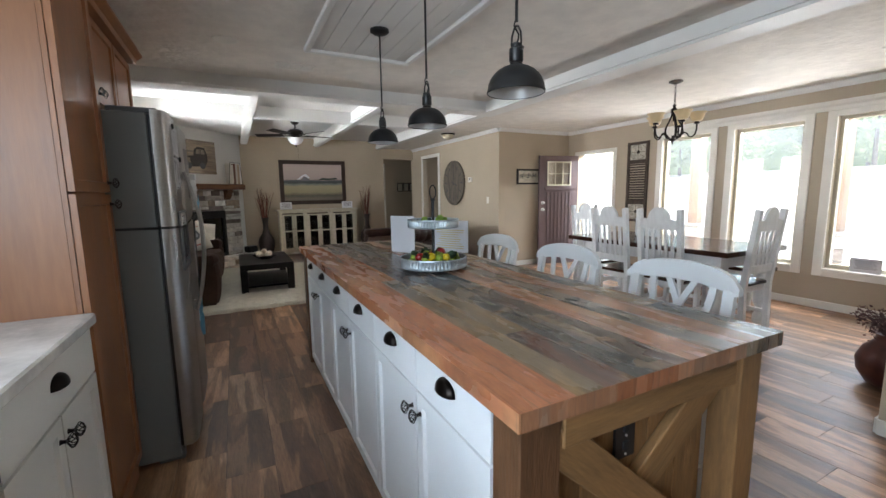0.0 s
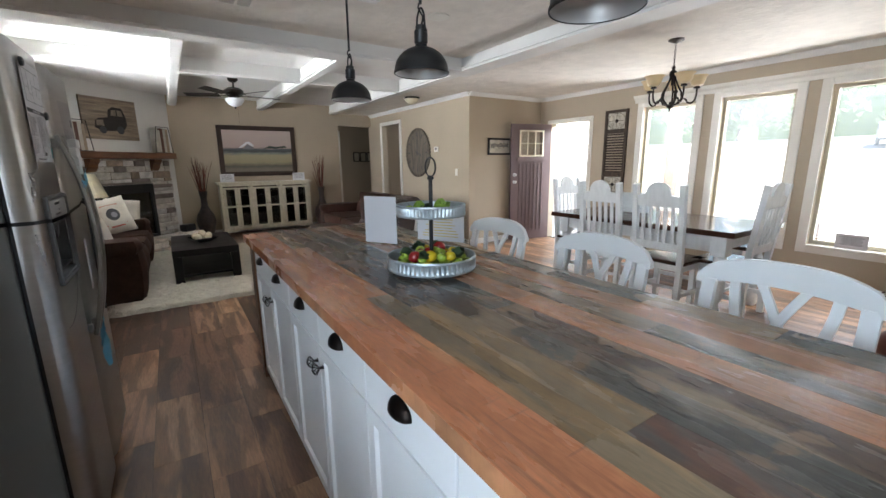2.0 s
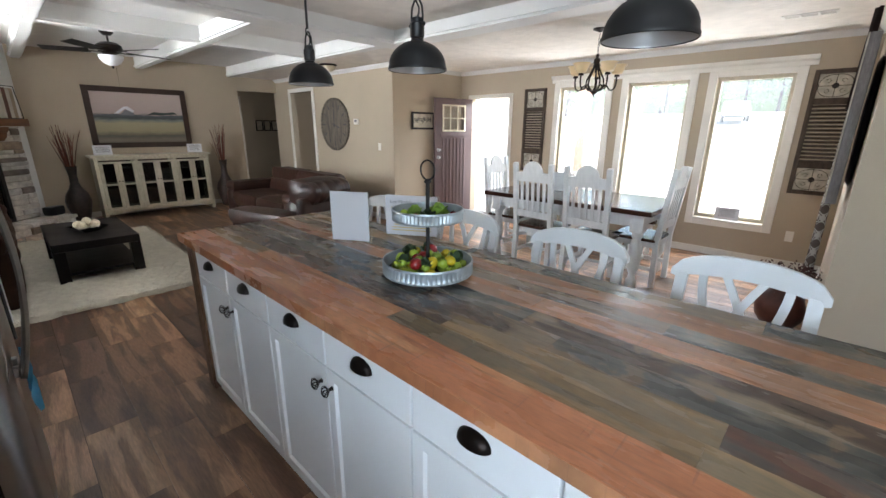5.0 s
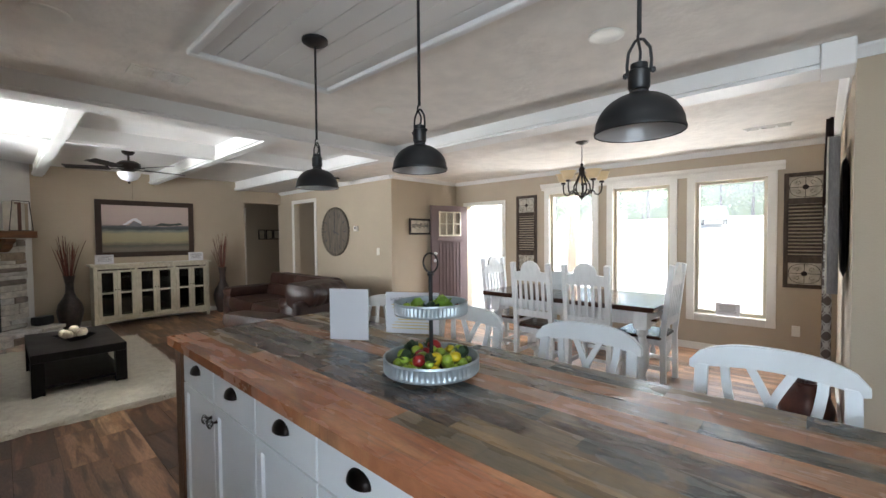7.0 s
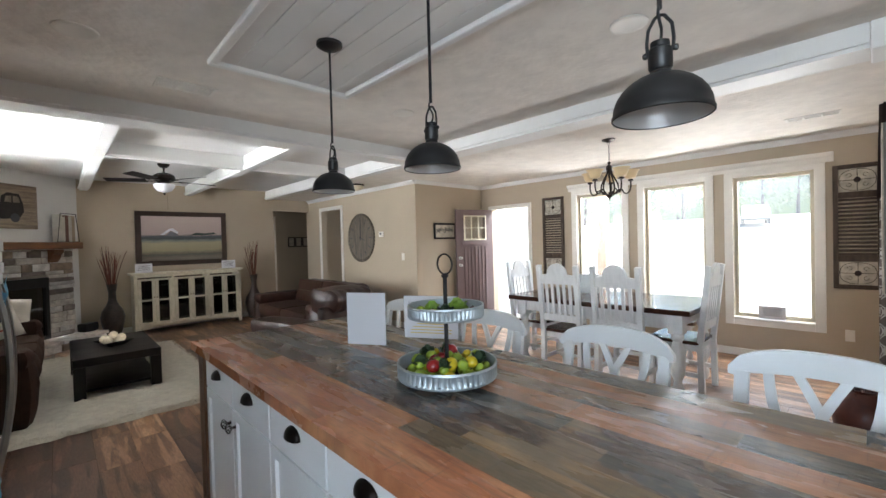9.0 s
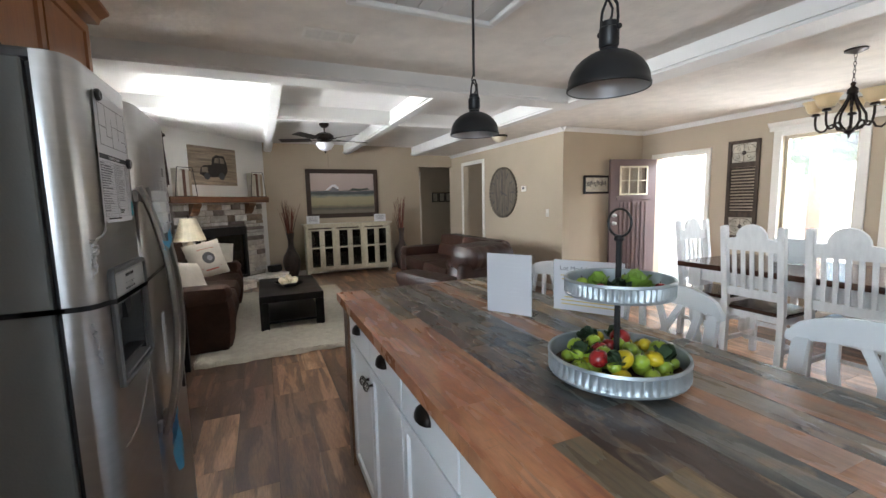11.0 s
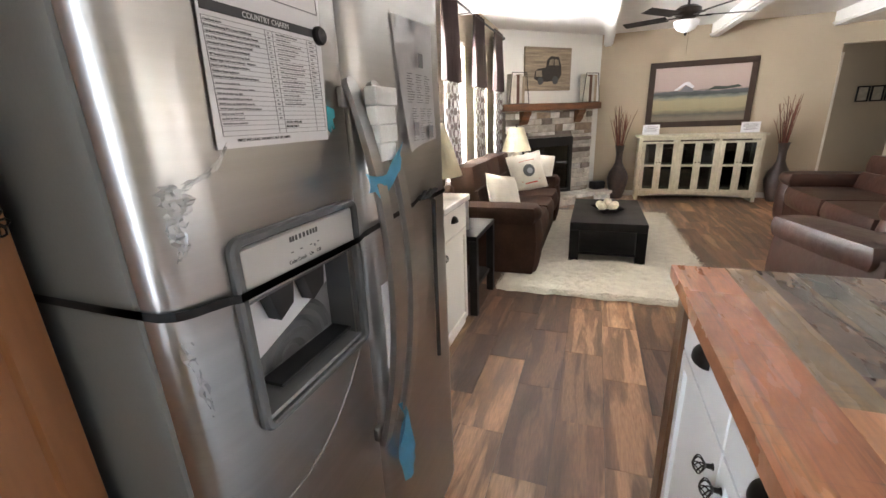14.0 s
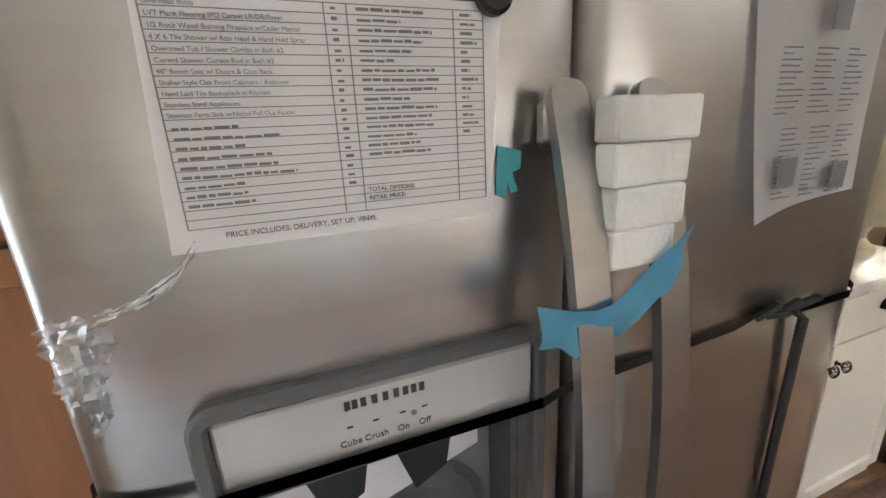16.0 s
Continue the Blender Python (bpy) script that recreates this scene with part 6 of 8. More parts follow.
def dining_chair(x, y, turn, label):
    """Its back is at local +x; it faces -x."""
    th = thing("dining_chair", label, "chair", (x, y, 0), turn, "chairs at the dining table")
    part("seat", box(-0.23, 0.20, -0.23, 0.23, 0.445, 0.475, bevel=0.008), DARKTOP, th, "dark seat")
    part("seat_frame", box(-0.21, 0.185, -0.21, 0.21, 0.39, 0.444), DISTRESS, th)
    for s in (-1, 1):
        part("leg", box(-0.22, -0.175, s * 0.20 - 0.0225, s * 0.20 + 0.0225, 0, 0.444, bevel=0.004), DISTRESS, th)
        bm = bmesh.new()
        slab([(0.19, 0), (0.235, 0), (0.225, 0.45), (0.30, 1.13), (0.255, 1.14), (0.18, 0.45)], s * 0.205 - 0.022, s * 0.205 + 0.022, "y", bm)
        part("stile", bm, DISTRESS, th)
        part("stretcher", box(-0.175, 0.19, s * 0.20 - 0.012, s * 0.20 + 0.012, 0.16, 0.195), DISTRESS, th)
    part("stretcher", box(-0.21, -0.19, -0.178, 0.178, 0.24, 0.275), DISTRESS, th)
    part("stretcher", box(-0.02, 0.0, -0.188, 0.188, 0.165, 0.19), DISTRESS, th)
    lean = Matrix.Translation((0.205, 0, 0.45)) @ Matrix.Rotation(radians(6.3), 4, "Y")
    crest = [(-0.182, 0.50), (0.182, 0.50), (0.182, 0.59)] + [(0.11 * math.cos(a), 0.60 + 0.11 * math.sin(a)) for a in [math.pi * i / 10 for i in range(11)]] + [(-0.182, 0.59)]
    part("crest_rail", slab(crest, -0.012, 0.012, "x", m=lean), DISTRESS, th, "arched crest rail")
    part("lower_rail", slab([(-0.182, 0.12), (0.182, 0.12), (0.182, 0.19), (-0.182, 0.19)], -0.011, 0.011, "x", m=lean), DISTRESS, th)
    for i in range(5):
        yy = -0.13 + 0.065 * i
        part("slat", slab([(yy - 0.014, 0.19), (yy + 0.014, 0.19), (yy + 0.014, 0.50), (yy - 0.014, 0.50)], -0.007, 0.007, "x", m=lean), DISTRESS, th)
    return th


dining_chair(7.33, 6.70, 180, "distressed white dining chair with arched slat back and dark seat")
dining_chair(7.33, 6.12, 180, "distressed white dining chair with arched slat back and dark seat")
dining_chair(7.66, 5.76, -90, "distressed white dining chair pulled up to the table end")
dining_chair(7.62, 7.30, 90, "distressed white dining chair at the far table end")
bn = thing("dining_bench", "distressed white bench with dark seat under the windows", "bench", (8.35, 5.85, 0))
part("seat", box(0, 0.34, 0, 1.4, 0.43, 0.47, bevel=0.005), DARKTOP, bn)
part("apron", box(0.03, 0.31, 0.08, 1.32, 0.36, 0.429), DISTRESS, bn)
for x in (0.06, 0.28):
    for y in (0.12, 1.28):
        part("leg", lathe([(0.025, 0), (0.035, 0.03), (0.02, 0.08), (0.035, 0.16), (0.035, 0.25), (0.025, 0.36)], 14, m=Matrix.Translation((x, y, 0))), DISTRESS, bn, smooth=True)
sign(7.75, 6.75, 0.7825, 0.28, 0.215, 100, "white notice standing on the dining table")

AMBER = mat("amber_cream_glass", (0.80, 0.62, 0.36), 0.35, dark=0.9)
ch = thing("chandelier", "bronze five-arm chandelier with cream bell shades", "chandelier", (7.56, 6.375, H))
part("canopy", lathe([(0.065, -0.001), (0.065, -0.012), (0.02, -0.03), (0.008, -0.035)], 24), IRON, ch, smooth=True)
bm = bmesh.new()
for i in range(7):
    z = -0.045 - i * 0.0275
    pts = [(0.008 * math.cos(a) * (i % 2), 0.008 * math.cos(a) * (1 - i % 2), z + 0.017 * math.sin(a)) for a in [2 * math.pi * k / 10 for k in range(11)]]
    tube(pts, 0.002, 5, bm)
part("chain", bm, IRON, ch)
part("column", lathe([(0.006, -0.19), (0.018, -0.20), (0.010, -0.22), (0.030, -0.24), (0.032, -0.27), (0.012, -0.29), (0.010, -0.36)], 16), IRON, ch, smooth=True)
part("bottom_finial", lathe([(0.010, -0.56), (0.028, -0.55), (0.034, -0.535), (0.012, -0.52), (0.010, -0.50)][::-1] + [(0.004, -0.59)], 14), IRON, ch, smooth=True)
for k in range(5):
    m = Matrix.Rotation(radians(72 * k + 20), 4, "Z")
    arm = [m @ Vector(p) for p in [(0.016, 0, -0.255), (0.026, 0, -0.31), (0.05, 0, -0.36), (0.082, 0, -0.42), (0.088, 0, -0.47), (0.066, 0, -0.52), (0.03, 0, -0.535), (0.07, 0, -0.50), (0.10, 0, -0.475), (0.125, 0, -0.485), (0.14, 0, -0.515), (0.17, 0, -0.522), (0.197, 0, -0.495), (0.206, 0, -0.45), (0.205, 0, -0.39)]]
    a_ = part("arm", tube(arm, 0.0078, 7), IRON, ch, "curled bronze arm", smooth=True)
    c = m @ Vector((0.205, 0, 0))
    part("cup", lathe([(0.010, -0.40), (0.028, -0.395), (0.02, -0.375)], 14, m=Matrix.Translation(c)), IRON, a_)
    part("shade", lathe([(0.022, -0.378), (0.046, -0.368), (0.060, -0.34), (0.067, -0.312), (0.086, -0.288), (0.083, -0.287), (0.064, -0.312), (0.056, -0.337), (0.042, -0.364), (0.018, -0.372)], 22, m=Matrix.Translation(c)), AMBER, a_, "cream glass bell shade", smooth=True)
for o in ch.children_recursive:
    if not o.name.startswith(("canopy", "chain")):
        o.data.transform(Matrix.Translation((0, 0, -0.035)))


def shutter(y0, y1, label):
    th = thing("shutter", label, "wall decoration", (EX - 0.001, y0, 0.83), group="shutters beside the windows")
    w, h = y1 - y0, 1.23
    for a in ((0, 0.04, 0, h), (w - 0.04, w, 0, h)):
        part("stile", box(-0.032, -0.001, *a, bevel=0.002), SHUT, th)
    for z0, z1 in ((0, 0.04), (0.27, 0.33), (h - 0.33, h - 0.27), (h - 0.04, h)):
        part("rail", box(-0.031, -0.001, 0.041, w - 0.041, z0, z1, bevel=0.002), SHUT, th)
    for k in range(15):
        z = 0.345 + k * (h - 0.69) / 14
        o = part("slat", box(-0.022, 0.010, 0.041, w - 0.041, -0.003, 0.003), SHUT, th)
        o.matrix_basis = Matrix.Translation((-0.014, 0, z)) @ Matrix.Rotation(radians(-35), 4, "Y")
    for z in (0.155, h - 0.155):
        part("panel", box(-0.012, -0.006, 0.041, w - 0.041, z - 0.114, z + 0.114), SHUTW, th, "cream painted panel")
        bm = bmesh.new()
        cy = w / 2
        lathe([(0.0, 0), (0.026, 0.001), (0.02, 0.008), (0.0, 0.009)], 14, bm, Matrix.Translation((-0.013, cy, z)) @ Matrix.Rotation(radians(-90), 4, "Y"))
        hw, hh = w / 2 - 0.045, 0.105
        for sy in (-1, 1):
            tube([(-0.017, cy + sy * 0.02, z), (-0.017, cy + sy * hw, z)], 0.0028, 5, bm)
            tube([(-0.017, cy, z + sy * 0.02), (-0.017, cy, z + sy * hh)], 0.0028, 5, bm)
            for sz in (-1, 1):
                tube(bend((-0.017, cy + sy * hw, z), (-0.017, cy + sy * hw, z + sz * hh), (-0.017, cy, z + sz * hh), 8), 0.0025, 5, bm)
                tube([(-0.018, cy + sy * 0.018 * math.cos(a) + sy * hw * 0.45, z + sz * (hh * 0.45 + 0.018 * math.sin(a))) for a in [2 * math.pi * i / 9 for i in range(8)]], 0.0022, 5, bm)
        part("scrollwork", bm, IRON, th, "dark wrought scrollwork")


shutter(7.83, 8.20, "weathered wood shutter with iron scrollwork between door and windows")
shutter(4.46, 4.81, "weathered wood shutter with iron scrollwork in the dining corner")
sign(EX - 0.045, 5.30, WZ0 - 0.0005, 0.24, 0.15, -90, "white notice standing in the dining window", holder=False)
sign(EX - 0.045, 6.15, WZ0 - 0.0005, 0.20, 0.13, -90, "white notice standing in the dining window", holder=False)
solid("outlet", box(EX - 0.008, EX - 0.0005, 4.66, 4.73, 0.30, 0.415, bevel=0.002), TRIM, "white wall outlet below the shutter", "outlet")
curt2 = curtain(7.66, 4.47, 0.42, "plum and geometric grey curtain panel in the dining room", top=2.25, turn=90, group="dining curtains")
wp = thing("wall_plaque", "large round dark wood wall decoration on the dining wall", "wall decoration", (7.2, 4.382, 1.52))
part("disc", lathe([(0.0, 0.0), (0.36, 0.0), (0.40, 0.012), (0.36, 0.03), (0.0, 0.035)], 40, m=Matrix.Rotation(radians(-90), 4, "X")), IRON, wp)
GREYW = mat("weathered_grey", (0.23, 0.215, 0.21), 0.8, dark=0.6, scale=7, bump=0.3, stretch=(3, 3, 0.6), fine=0.15)
wf = thing("framed_picture", "thin silver-edged picture frame seen edge-on", "picture frame", (6.86, 4.382, 1.52))
part("frame", box(-0.05, 0.45, 0.045, 0.095, -0.48, 0.48, bevel=0.004), GREYW, wf, "weathered grey board")
part("edge_trim", box(-0.052, 0.45, 0.0955, 0.103, -0.48, 0.48, bevel=0.002), SHUTW, wf, "rubbed cream edge")
vs_ = thing("floor_vase", "round dark red floor vase with dried pink stems", "vase", (7.26, 4.57, 0))
part("body", lathe([(0.06, 0), (0.10, 0.02), (0.15, 0.10), (0.16, 0.18), (0.13, 0.26), (0.08, 0.31), (0.07, 0.34), (0.085, 0.36), (0.06, 0.35)], 26), mat("vase_red", (0.12, 0.035, 0.025), 0.35, dark=0.5, scale=9), vs_, "glazed dark red body", smooth=True)
DRIED = mat("dried_stems", (0.18, 0.09, 0.09), 0.9, dark=0.5, scale=9, each=0.3)
rv = random.Random(6)
bm = bmesh.new()
for k in range(70):
    a, q = rv.uniform(0, 6.28), rv.uniform(0.05, 0.18)
    p0 = Vector((0.03 * math.cos(a), 0.03 * math.sin(a), 0.33))
    p2 = Vector((q * math.cos(a), q * math.sin(a), rv.uniform(0.38, 0.50)))
    p1 = (p0 + p2) / 2 + Vector((0, 0, 0.08))
    tube(bend(p0, p1, p2, 4), 0.0025, 4, bm)
    for _ in range(5):
        c = p2 + Vector((rv.gauss(0, .02), rv.gauss(0, .02), rv.gauss(0, .02)))
        u = Vector((rv.gauss(0, 1), rv.gauss(0, 1), rv.gauss(0, 1))).normalized() * 0.014
        w = u.orthogonal().normalized() * 0.008
        bm.faces.new([bm.verts.new(c + u), bm.verts.new(c + w), bm.verts.new(c - u), bm.verts.new(c - w)])
part("dried_flowers", bm, DRIED, vs_, "dried pink flower stems")

# ---- pictures, clock, thermostat ----
def frame_on(name, m, w, h, fw, label, face, material=ESPRESSO, depth=0.03):
    """A framed picture: local x across, z up, y out of the wall (towards -y)."""
    th = thing(name, label, "picture")
    th.matrix_world = m
    for a in ((-w / 2, w / 2, h - fw, h), (-w / 2, w / 2, 0, fw), (-w / 2, -w / 2 + fw, fw, h - fw), (w / 2 - fw, w / 2, fw, h - fw)):
        part("frame", box(a[0], a[1], -depth, -0.001, a[2], a[3], bevel=0.004), material, th)
    part("picture", box(-w / 2 + fw, w / 2 - fw, -0.014, -0.002, fw, h - fw), face, th)
    return th


def scene_paint(name, bands, w, h, ridge):
    """A painted landscape: colour bands by height with brushy edges."""
    m = bpy.data.materials.new(name)
    m.use_nodes = True
    nt = m.node_tree
    b = nt.nodes["Principled BSDF"]
    b.inputs["Roughness"].default_value = 0.55
    co = nt.nodes.new("ShaderNodeTexCoord")
    sp = nt.nodes.new("ShaderNodeSeparateXYZ")
    nt.links.new(co.outputs["Object"], sp.inputs[0])
    mp = nt.nodes.new("ShaderNodeMapping")
    mp.inputs["Scale"].default_value = (2.2, 1, 9)
    nt.links.new(co.outputs["Object"], mp.inputs[0])
    nz = nt.nodes.new("ShaderNodeTexNoise")
    nz.inputs["Scale"].default_value, nz.inputs["Detail"].default_value = 2.6, 9
    nt.links.new(mp.outputs[0], nz.inputs[0])
    md = nt.nodes.new("ShaderNodeMath")
    md.operation = "MULTIPLY_ADD"
    md.inputs[1].default_value, md.inputs[2].default_value = ridge, -ridge / 2
    nt.links.new(nz.outputs[0], md.inputs[0])
    dv = nt.nodes.new("ShaderNodeMath")
    dv.operation = "DIVIDE"
    dv.inputs[1].default_value = h
    nt.links.new(sp.outputs["Z"], dv.inputs[0])
    ad = nt.nodes.new("ShaderNodeMath")
    nt.links.new(dv.outputs[0], ad.inputs[0])
    nt.links.new(md.outputs[0], ad.inputs[1])
    rp = nt.nodes.new("ShaderNodeValToRGB")
    while len(rp.color_ramp.elements) < len(bands):
        rp.color_ramp.elements.new(0.5)
    for e, (p, c) in zip(rp.color_ramp.elements, bands):
        e.position, e.color = p, (*c, 1)
    nt.links.new(ad.outputs[0], rp.inputs[0])
    nt.links.new(rp.outputs[0], b.inputs["Base Color"])
    return m


FARM = scene_paint("farm_painting", [(0.0, (0.10, 0.085, 0.07)), (0.16, (0.20, 0.17, 0.13)), (0.24, (0.11, 0.10, 0.08)), (0.34, (0.33, 0.29, 0.17)), (0.50, (0.38, 0.33, 0.20)), (0.56, (0.20, 0.22, 0.19)), (0.60, (0.06, 0.075, 0.075)), (0.66, (0.10, 0.11, 0.12)), (0.69, (0.46, 0.36, 0.33)), (1.0, (0.52, 0.42, 0.38))], 1.5, 0.8, 0.11)
FRAMEB = mat("dark_brown_frame", (0.05, 0.026, 0.017), 0.45, dark=0.7, scale=6)
pt = frame_on("painting", pose(5.148, FARY, 1.11), 1.44, 0.97, 0.085, "large farm landscape painting in a dark wood frame above the sideboard", FARM, FRAMEB)
PALE = mat("paint_pale", (0.80, 0.80, 0.84), 0.6, dark=0.8, scale=10)
part("painted_barn", slab([(-0.36, 0.55), (-0.22, 0.66), (-0.16, 0.67), (-0.08, 0.60), (-0.10, 0.57), (-0.20, 0.63), (-0.30, 0.55)], -0.0152, -0.0142, "y"), PALE, pt, "pale painted barn roof")
part("painted_wall", slab([(-0.28, 0.53), (-0.20, 0.62), (-0.09, 0.565), (-0.09, 0.52)], -0.0149, -0.0141, "y"), INK, pt)
part("painted_hedge", slab([(0.10, 0.54), (0.2, 0.59), (0.35, 0.575), (0.5, 0.595), (0.55, 0.56), (0.3, 0.535)], -0.0149, -0.0141, "y"), mat("paint_hedge", (0.05, 0.065, 0.055), 0.6), pt)
TRUCKP = mat("sepia_planks", (0.36, 0.28, 0.20), 0.7, dark=0.5, scale=3, stretch=(0.8, 1, 9), fine=0.15)
TM = DIAG @ Matrix.Translation((0.88, 0, 1.735))
tk = thing("truck_picture", "sepia plank print of an old truck above the mantel", "picture")
tk.matrix_world = TM
for i in range(5):
    part("plank", box(-0.435, 0.435, -0.03, -0.001, i * 0.122 + 0.0008, i * 0.122 + 0.1212), TRUCKP, tk)
DK = mat("paint_dark", (0.03, 0.022, 0.018), 0.7, dark=0.6, scale=20)
part("painted_truck", slab([(-0.27, 0.17), (-0.25, 0.27), (-0.20, 0.31), (-0.05, 0.33), (-0.03, 0.44), (0.04, 0.49), (0.19, 0.48), (0.24, 0.36), (0.25, 0.24), (0.20, 0.16), (0.0, 0.13), (-0.18, 0.13)], -0.0325, -0.0302, "y"), DK, tk, "dark painted truck body")
GREYPT = mat("paint_mid", (0.25, 0.20, 0.15), 0.7, dark=0.6, scale=20)
for a in ([(0.0, 0.36), (0.02, 0.44), (0.09, 0.45), (0.09, 0.36)], [(0.11, 0.36), (0.11, 0.45), (0.18, 0.44), (0.20, 0.36)], [(-0.24, 0.20), (-0.23, 0.28), (-0.13, 0.29), (-0.12, 0.20)]):
    part("painted_detail", slab(a, -0.0336, -0.0326, "y"), GREYPT, tk)
for cx, cz, r in ((-0.15, 0.14, 0.055), (0.13, 0.15, 0.06)):
    part("painted_wheel", lathe([(0.0, 0.0), (r, 0.0), (r, 0.001), (0.0, 0.001)], 18, m=Matrix.Translation((cx, -0.0336, cz)) @ Matrix.Rotation(radians(90), 4, "X")), INKD, tk)
WPAP = mat("aged_print", (0.58, 0.52, 0.42), 0.7, dark=0.7, scale=14)
pc = frame_on("picture", pose(8.22, NY, 1.45), 0.50, 0.27, 0.03, "small framed script print beside the front door", WPAP)
bm = bmesh.new()
rp_ = random.Random(4)
for k in range(14):
    x = -0.19 + 0.027 * k
    bx(bm, x, x + 0.016, -0.0152, -0.0142, 0.10 + 0.04 * rp_.random(), 0.17 + 0.03 * rp_.random())
part("script_bars", bm, INKD, pc, "dark unreadable script")
for k in range(3):
    pc = frame_on("picture", pose(7.72 + 0.185 * k, 14.59, 1.38), 0.165, 0.24, 0.02, "small dark framed print in the hall", WPAP)
    tagged(pc, group="hall prints")
for k in range(2):
    pc = frame_on("picture", pose(8.6, 14.99, 1.3 + 0.22 * k), 0.3, 0.2, 0.03, "small dark framed print beyond the doorway", WPAP)
    tagged(pc, group="room prints")
CLK = mat("grey_barn_wood", (0.17, 0.14, 0.11), 0.8, dark=0.55, scale=5, bump=0.3, bscale=20, stretch=(1, 6, 0.7), fine=0.15)
ck = thing("wall_clock", "large oval-looking round plank wall clock with ribbed rim", "clock", (7.599, 11.12, 1.52))
for i in range(6):
    r = 0.42
    y0, y1 = -r + i * r / 3, -r + (i + 1) * r / 3
    pts = []
    for j in range(7):
        y = y0 + 0.001 + (y1 - y0 - 0.002) * j / 6
        pts.append((y, math.sqrt(max(0.0, r * r - y * y))))
    out = pts + [(y, -z) for y, z in pts[::-1]]
    part("plank", slab([p for k_, p in enumerate(out) if k_ == 0 or (abs(p[0] - out[k_ - 1][0]) + abs(p[1] - out[k_ - 1][1])) > 1e-4], -0.03, -0.008, "x"), CLK, ck)
for i in range(44):
    a = 2 * math.pi * i / 44
    o = part("rib", box(-0.038, -0.006, -0.022, 0.022, 0.40, 0.45, bevel=0.002), CLK, ck) if i == 0 else new("rib", rib0)
    if i == 0:
        rib0 = o.data
    o.parent = ck
    o.matrix_basis = Matrix.Rotation(a, 4, "X")
for i in range(12):
    o = part("numeral_bar", box(-0.0325, -0.0302, -0.008, 0.008, 0.29, 0.37), INKD, ck)
    o.matrix_basis = Matrix.Rotation(2 * math.pi * i / 12, 4, "X")
part("hand_bar", box(-0.036, -0.033, -0.007, 0.007, -0.05, 0.25), INKD, ck)
o = part("hand_bar", box(-0.039, -0.0365, -0.008, 0.008, -0.05, 0.17), INKD, ck)
o.matrix_basis = Matrix.Rotation(radians(110), 4, "X")
th = solid("thermostat", box(7.575, 7.5995, 10.42, 10.54, 1.52, 1.61, bevel=0.004), TRIM, "white thermostat on the tan wall", "thermostat")
part("screen", box(7.5735, 7.5748, 10.45, 10.51, 1.555, 1.595), INK, th)
solid("light_switch", box(7.592, 7.5995, 9.84, 9.91, 1.12, 1.235, bevel=0.002), TRIM, "white switch plate on the tan wall", "switch")

# ---- living room ----
RX0, RX1, RY0, RY1 = 2.98, 4.66, 8.70, 11.78
bm = bmesh.new()
nx, ny = 90, 160
noise_g = []
for j in range(ny + 1):
    row = []
    for i in range(nx + 1):
        x, y = RX0 + (RX1 - RX0) * i / nx, RY0 + (RY1 - RY0) * j / ny
        e = min(i, nx - i, j, ny - j)
        wob = 0.03 if e == 0 else 0
        z = 0.006 + (0.034 + 0.012 * noise.noise(Vector((x * 22, y * 22, 0))) + 0.007 * noise.noise(Vector((x * 60, y * 60, 3)))) * min(1, e / 2)
        row.append(bm.verts.new((x + wob * noise.noise(Vector((x * 9, y * 9, 5))), y + wob * noise.noise(Vector((x * 9, y * 9, 9))), z)))
    noise_g.append(row)
for a, b in zip(noise_g, noise_g[1:]):
    for i in range(nx):
        bm.faces.new((a[i], a[i + 1], b[i + 1], b[i]))
rug = solid("area_rug", bm, RUG, "cream shaggy sheepskin-like area rug", "rug", smooth=True)
verts, faces = [], []
rg = random.Random(14)
for _ in range(26000):
    x, y = rg.uniform(RX0 - 0.005, RX1 + 0.005), rg.uniform(RY0 - 0.005, RY1 + 0.005)
    a = rg.uniform(0, 6.28)
    L, w = rg.uniform(0.02, 0.045), 0.004
    dx, dy = math.cos(a), math.sin(a)
    z = 0.036
    k = len(verts)
    verts += [(x - dy * w, y + dx * w, z - 0.01), (x + dy * w, y - dx * w, z - 0.01), (x + dx * L, y + dy * L, z + rg.uniform(0.0, 0.016))]
    faces.append((k, k + 1, k + 2))
me = bpy.data.meshes.new("pile")
me.from_pydata(verts, [], faces)
me.materials.append(RUG)
o = new("pile", me)
o.parent = rug
tagged(o, "long cream wool tufts", kind="stuff")


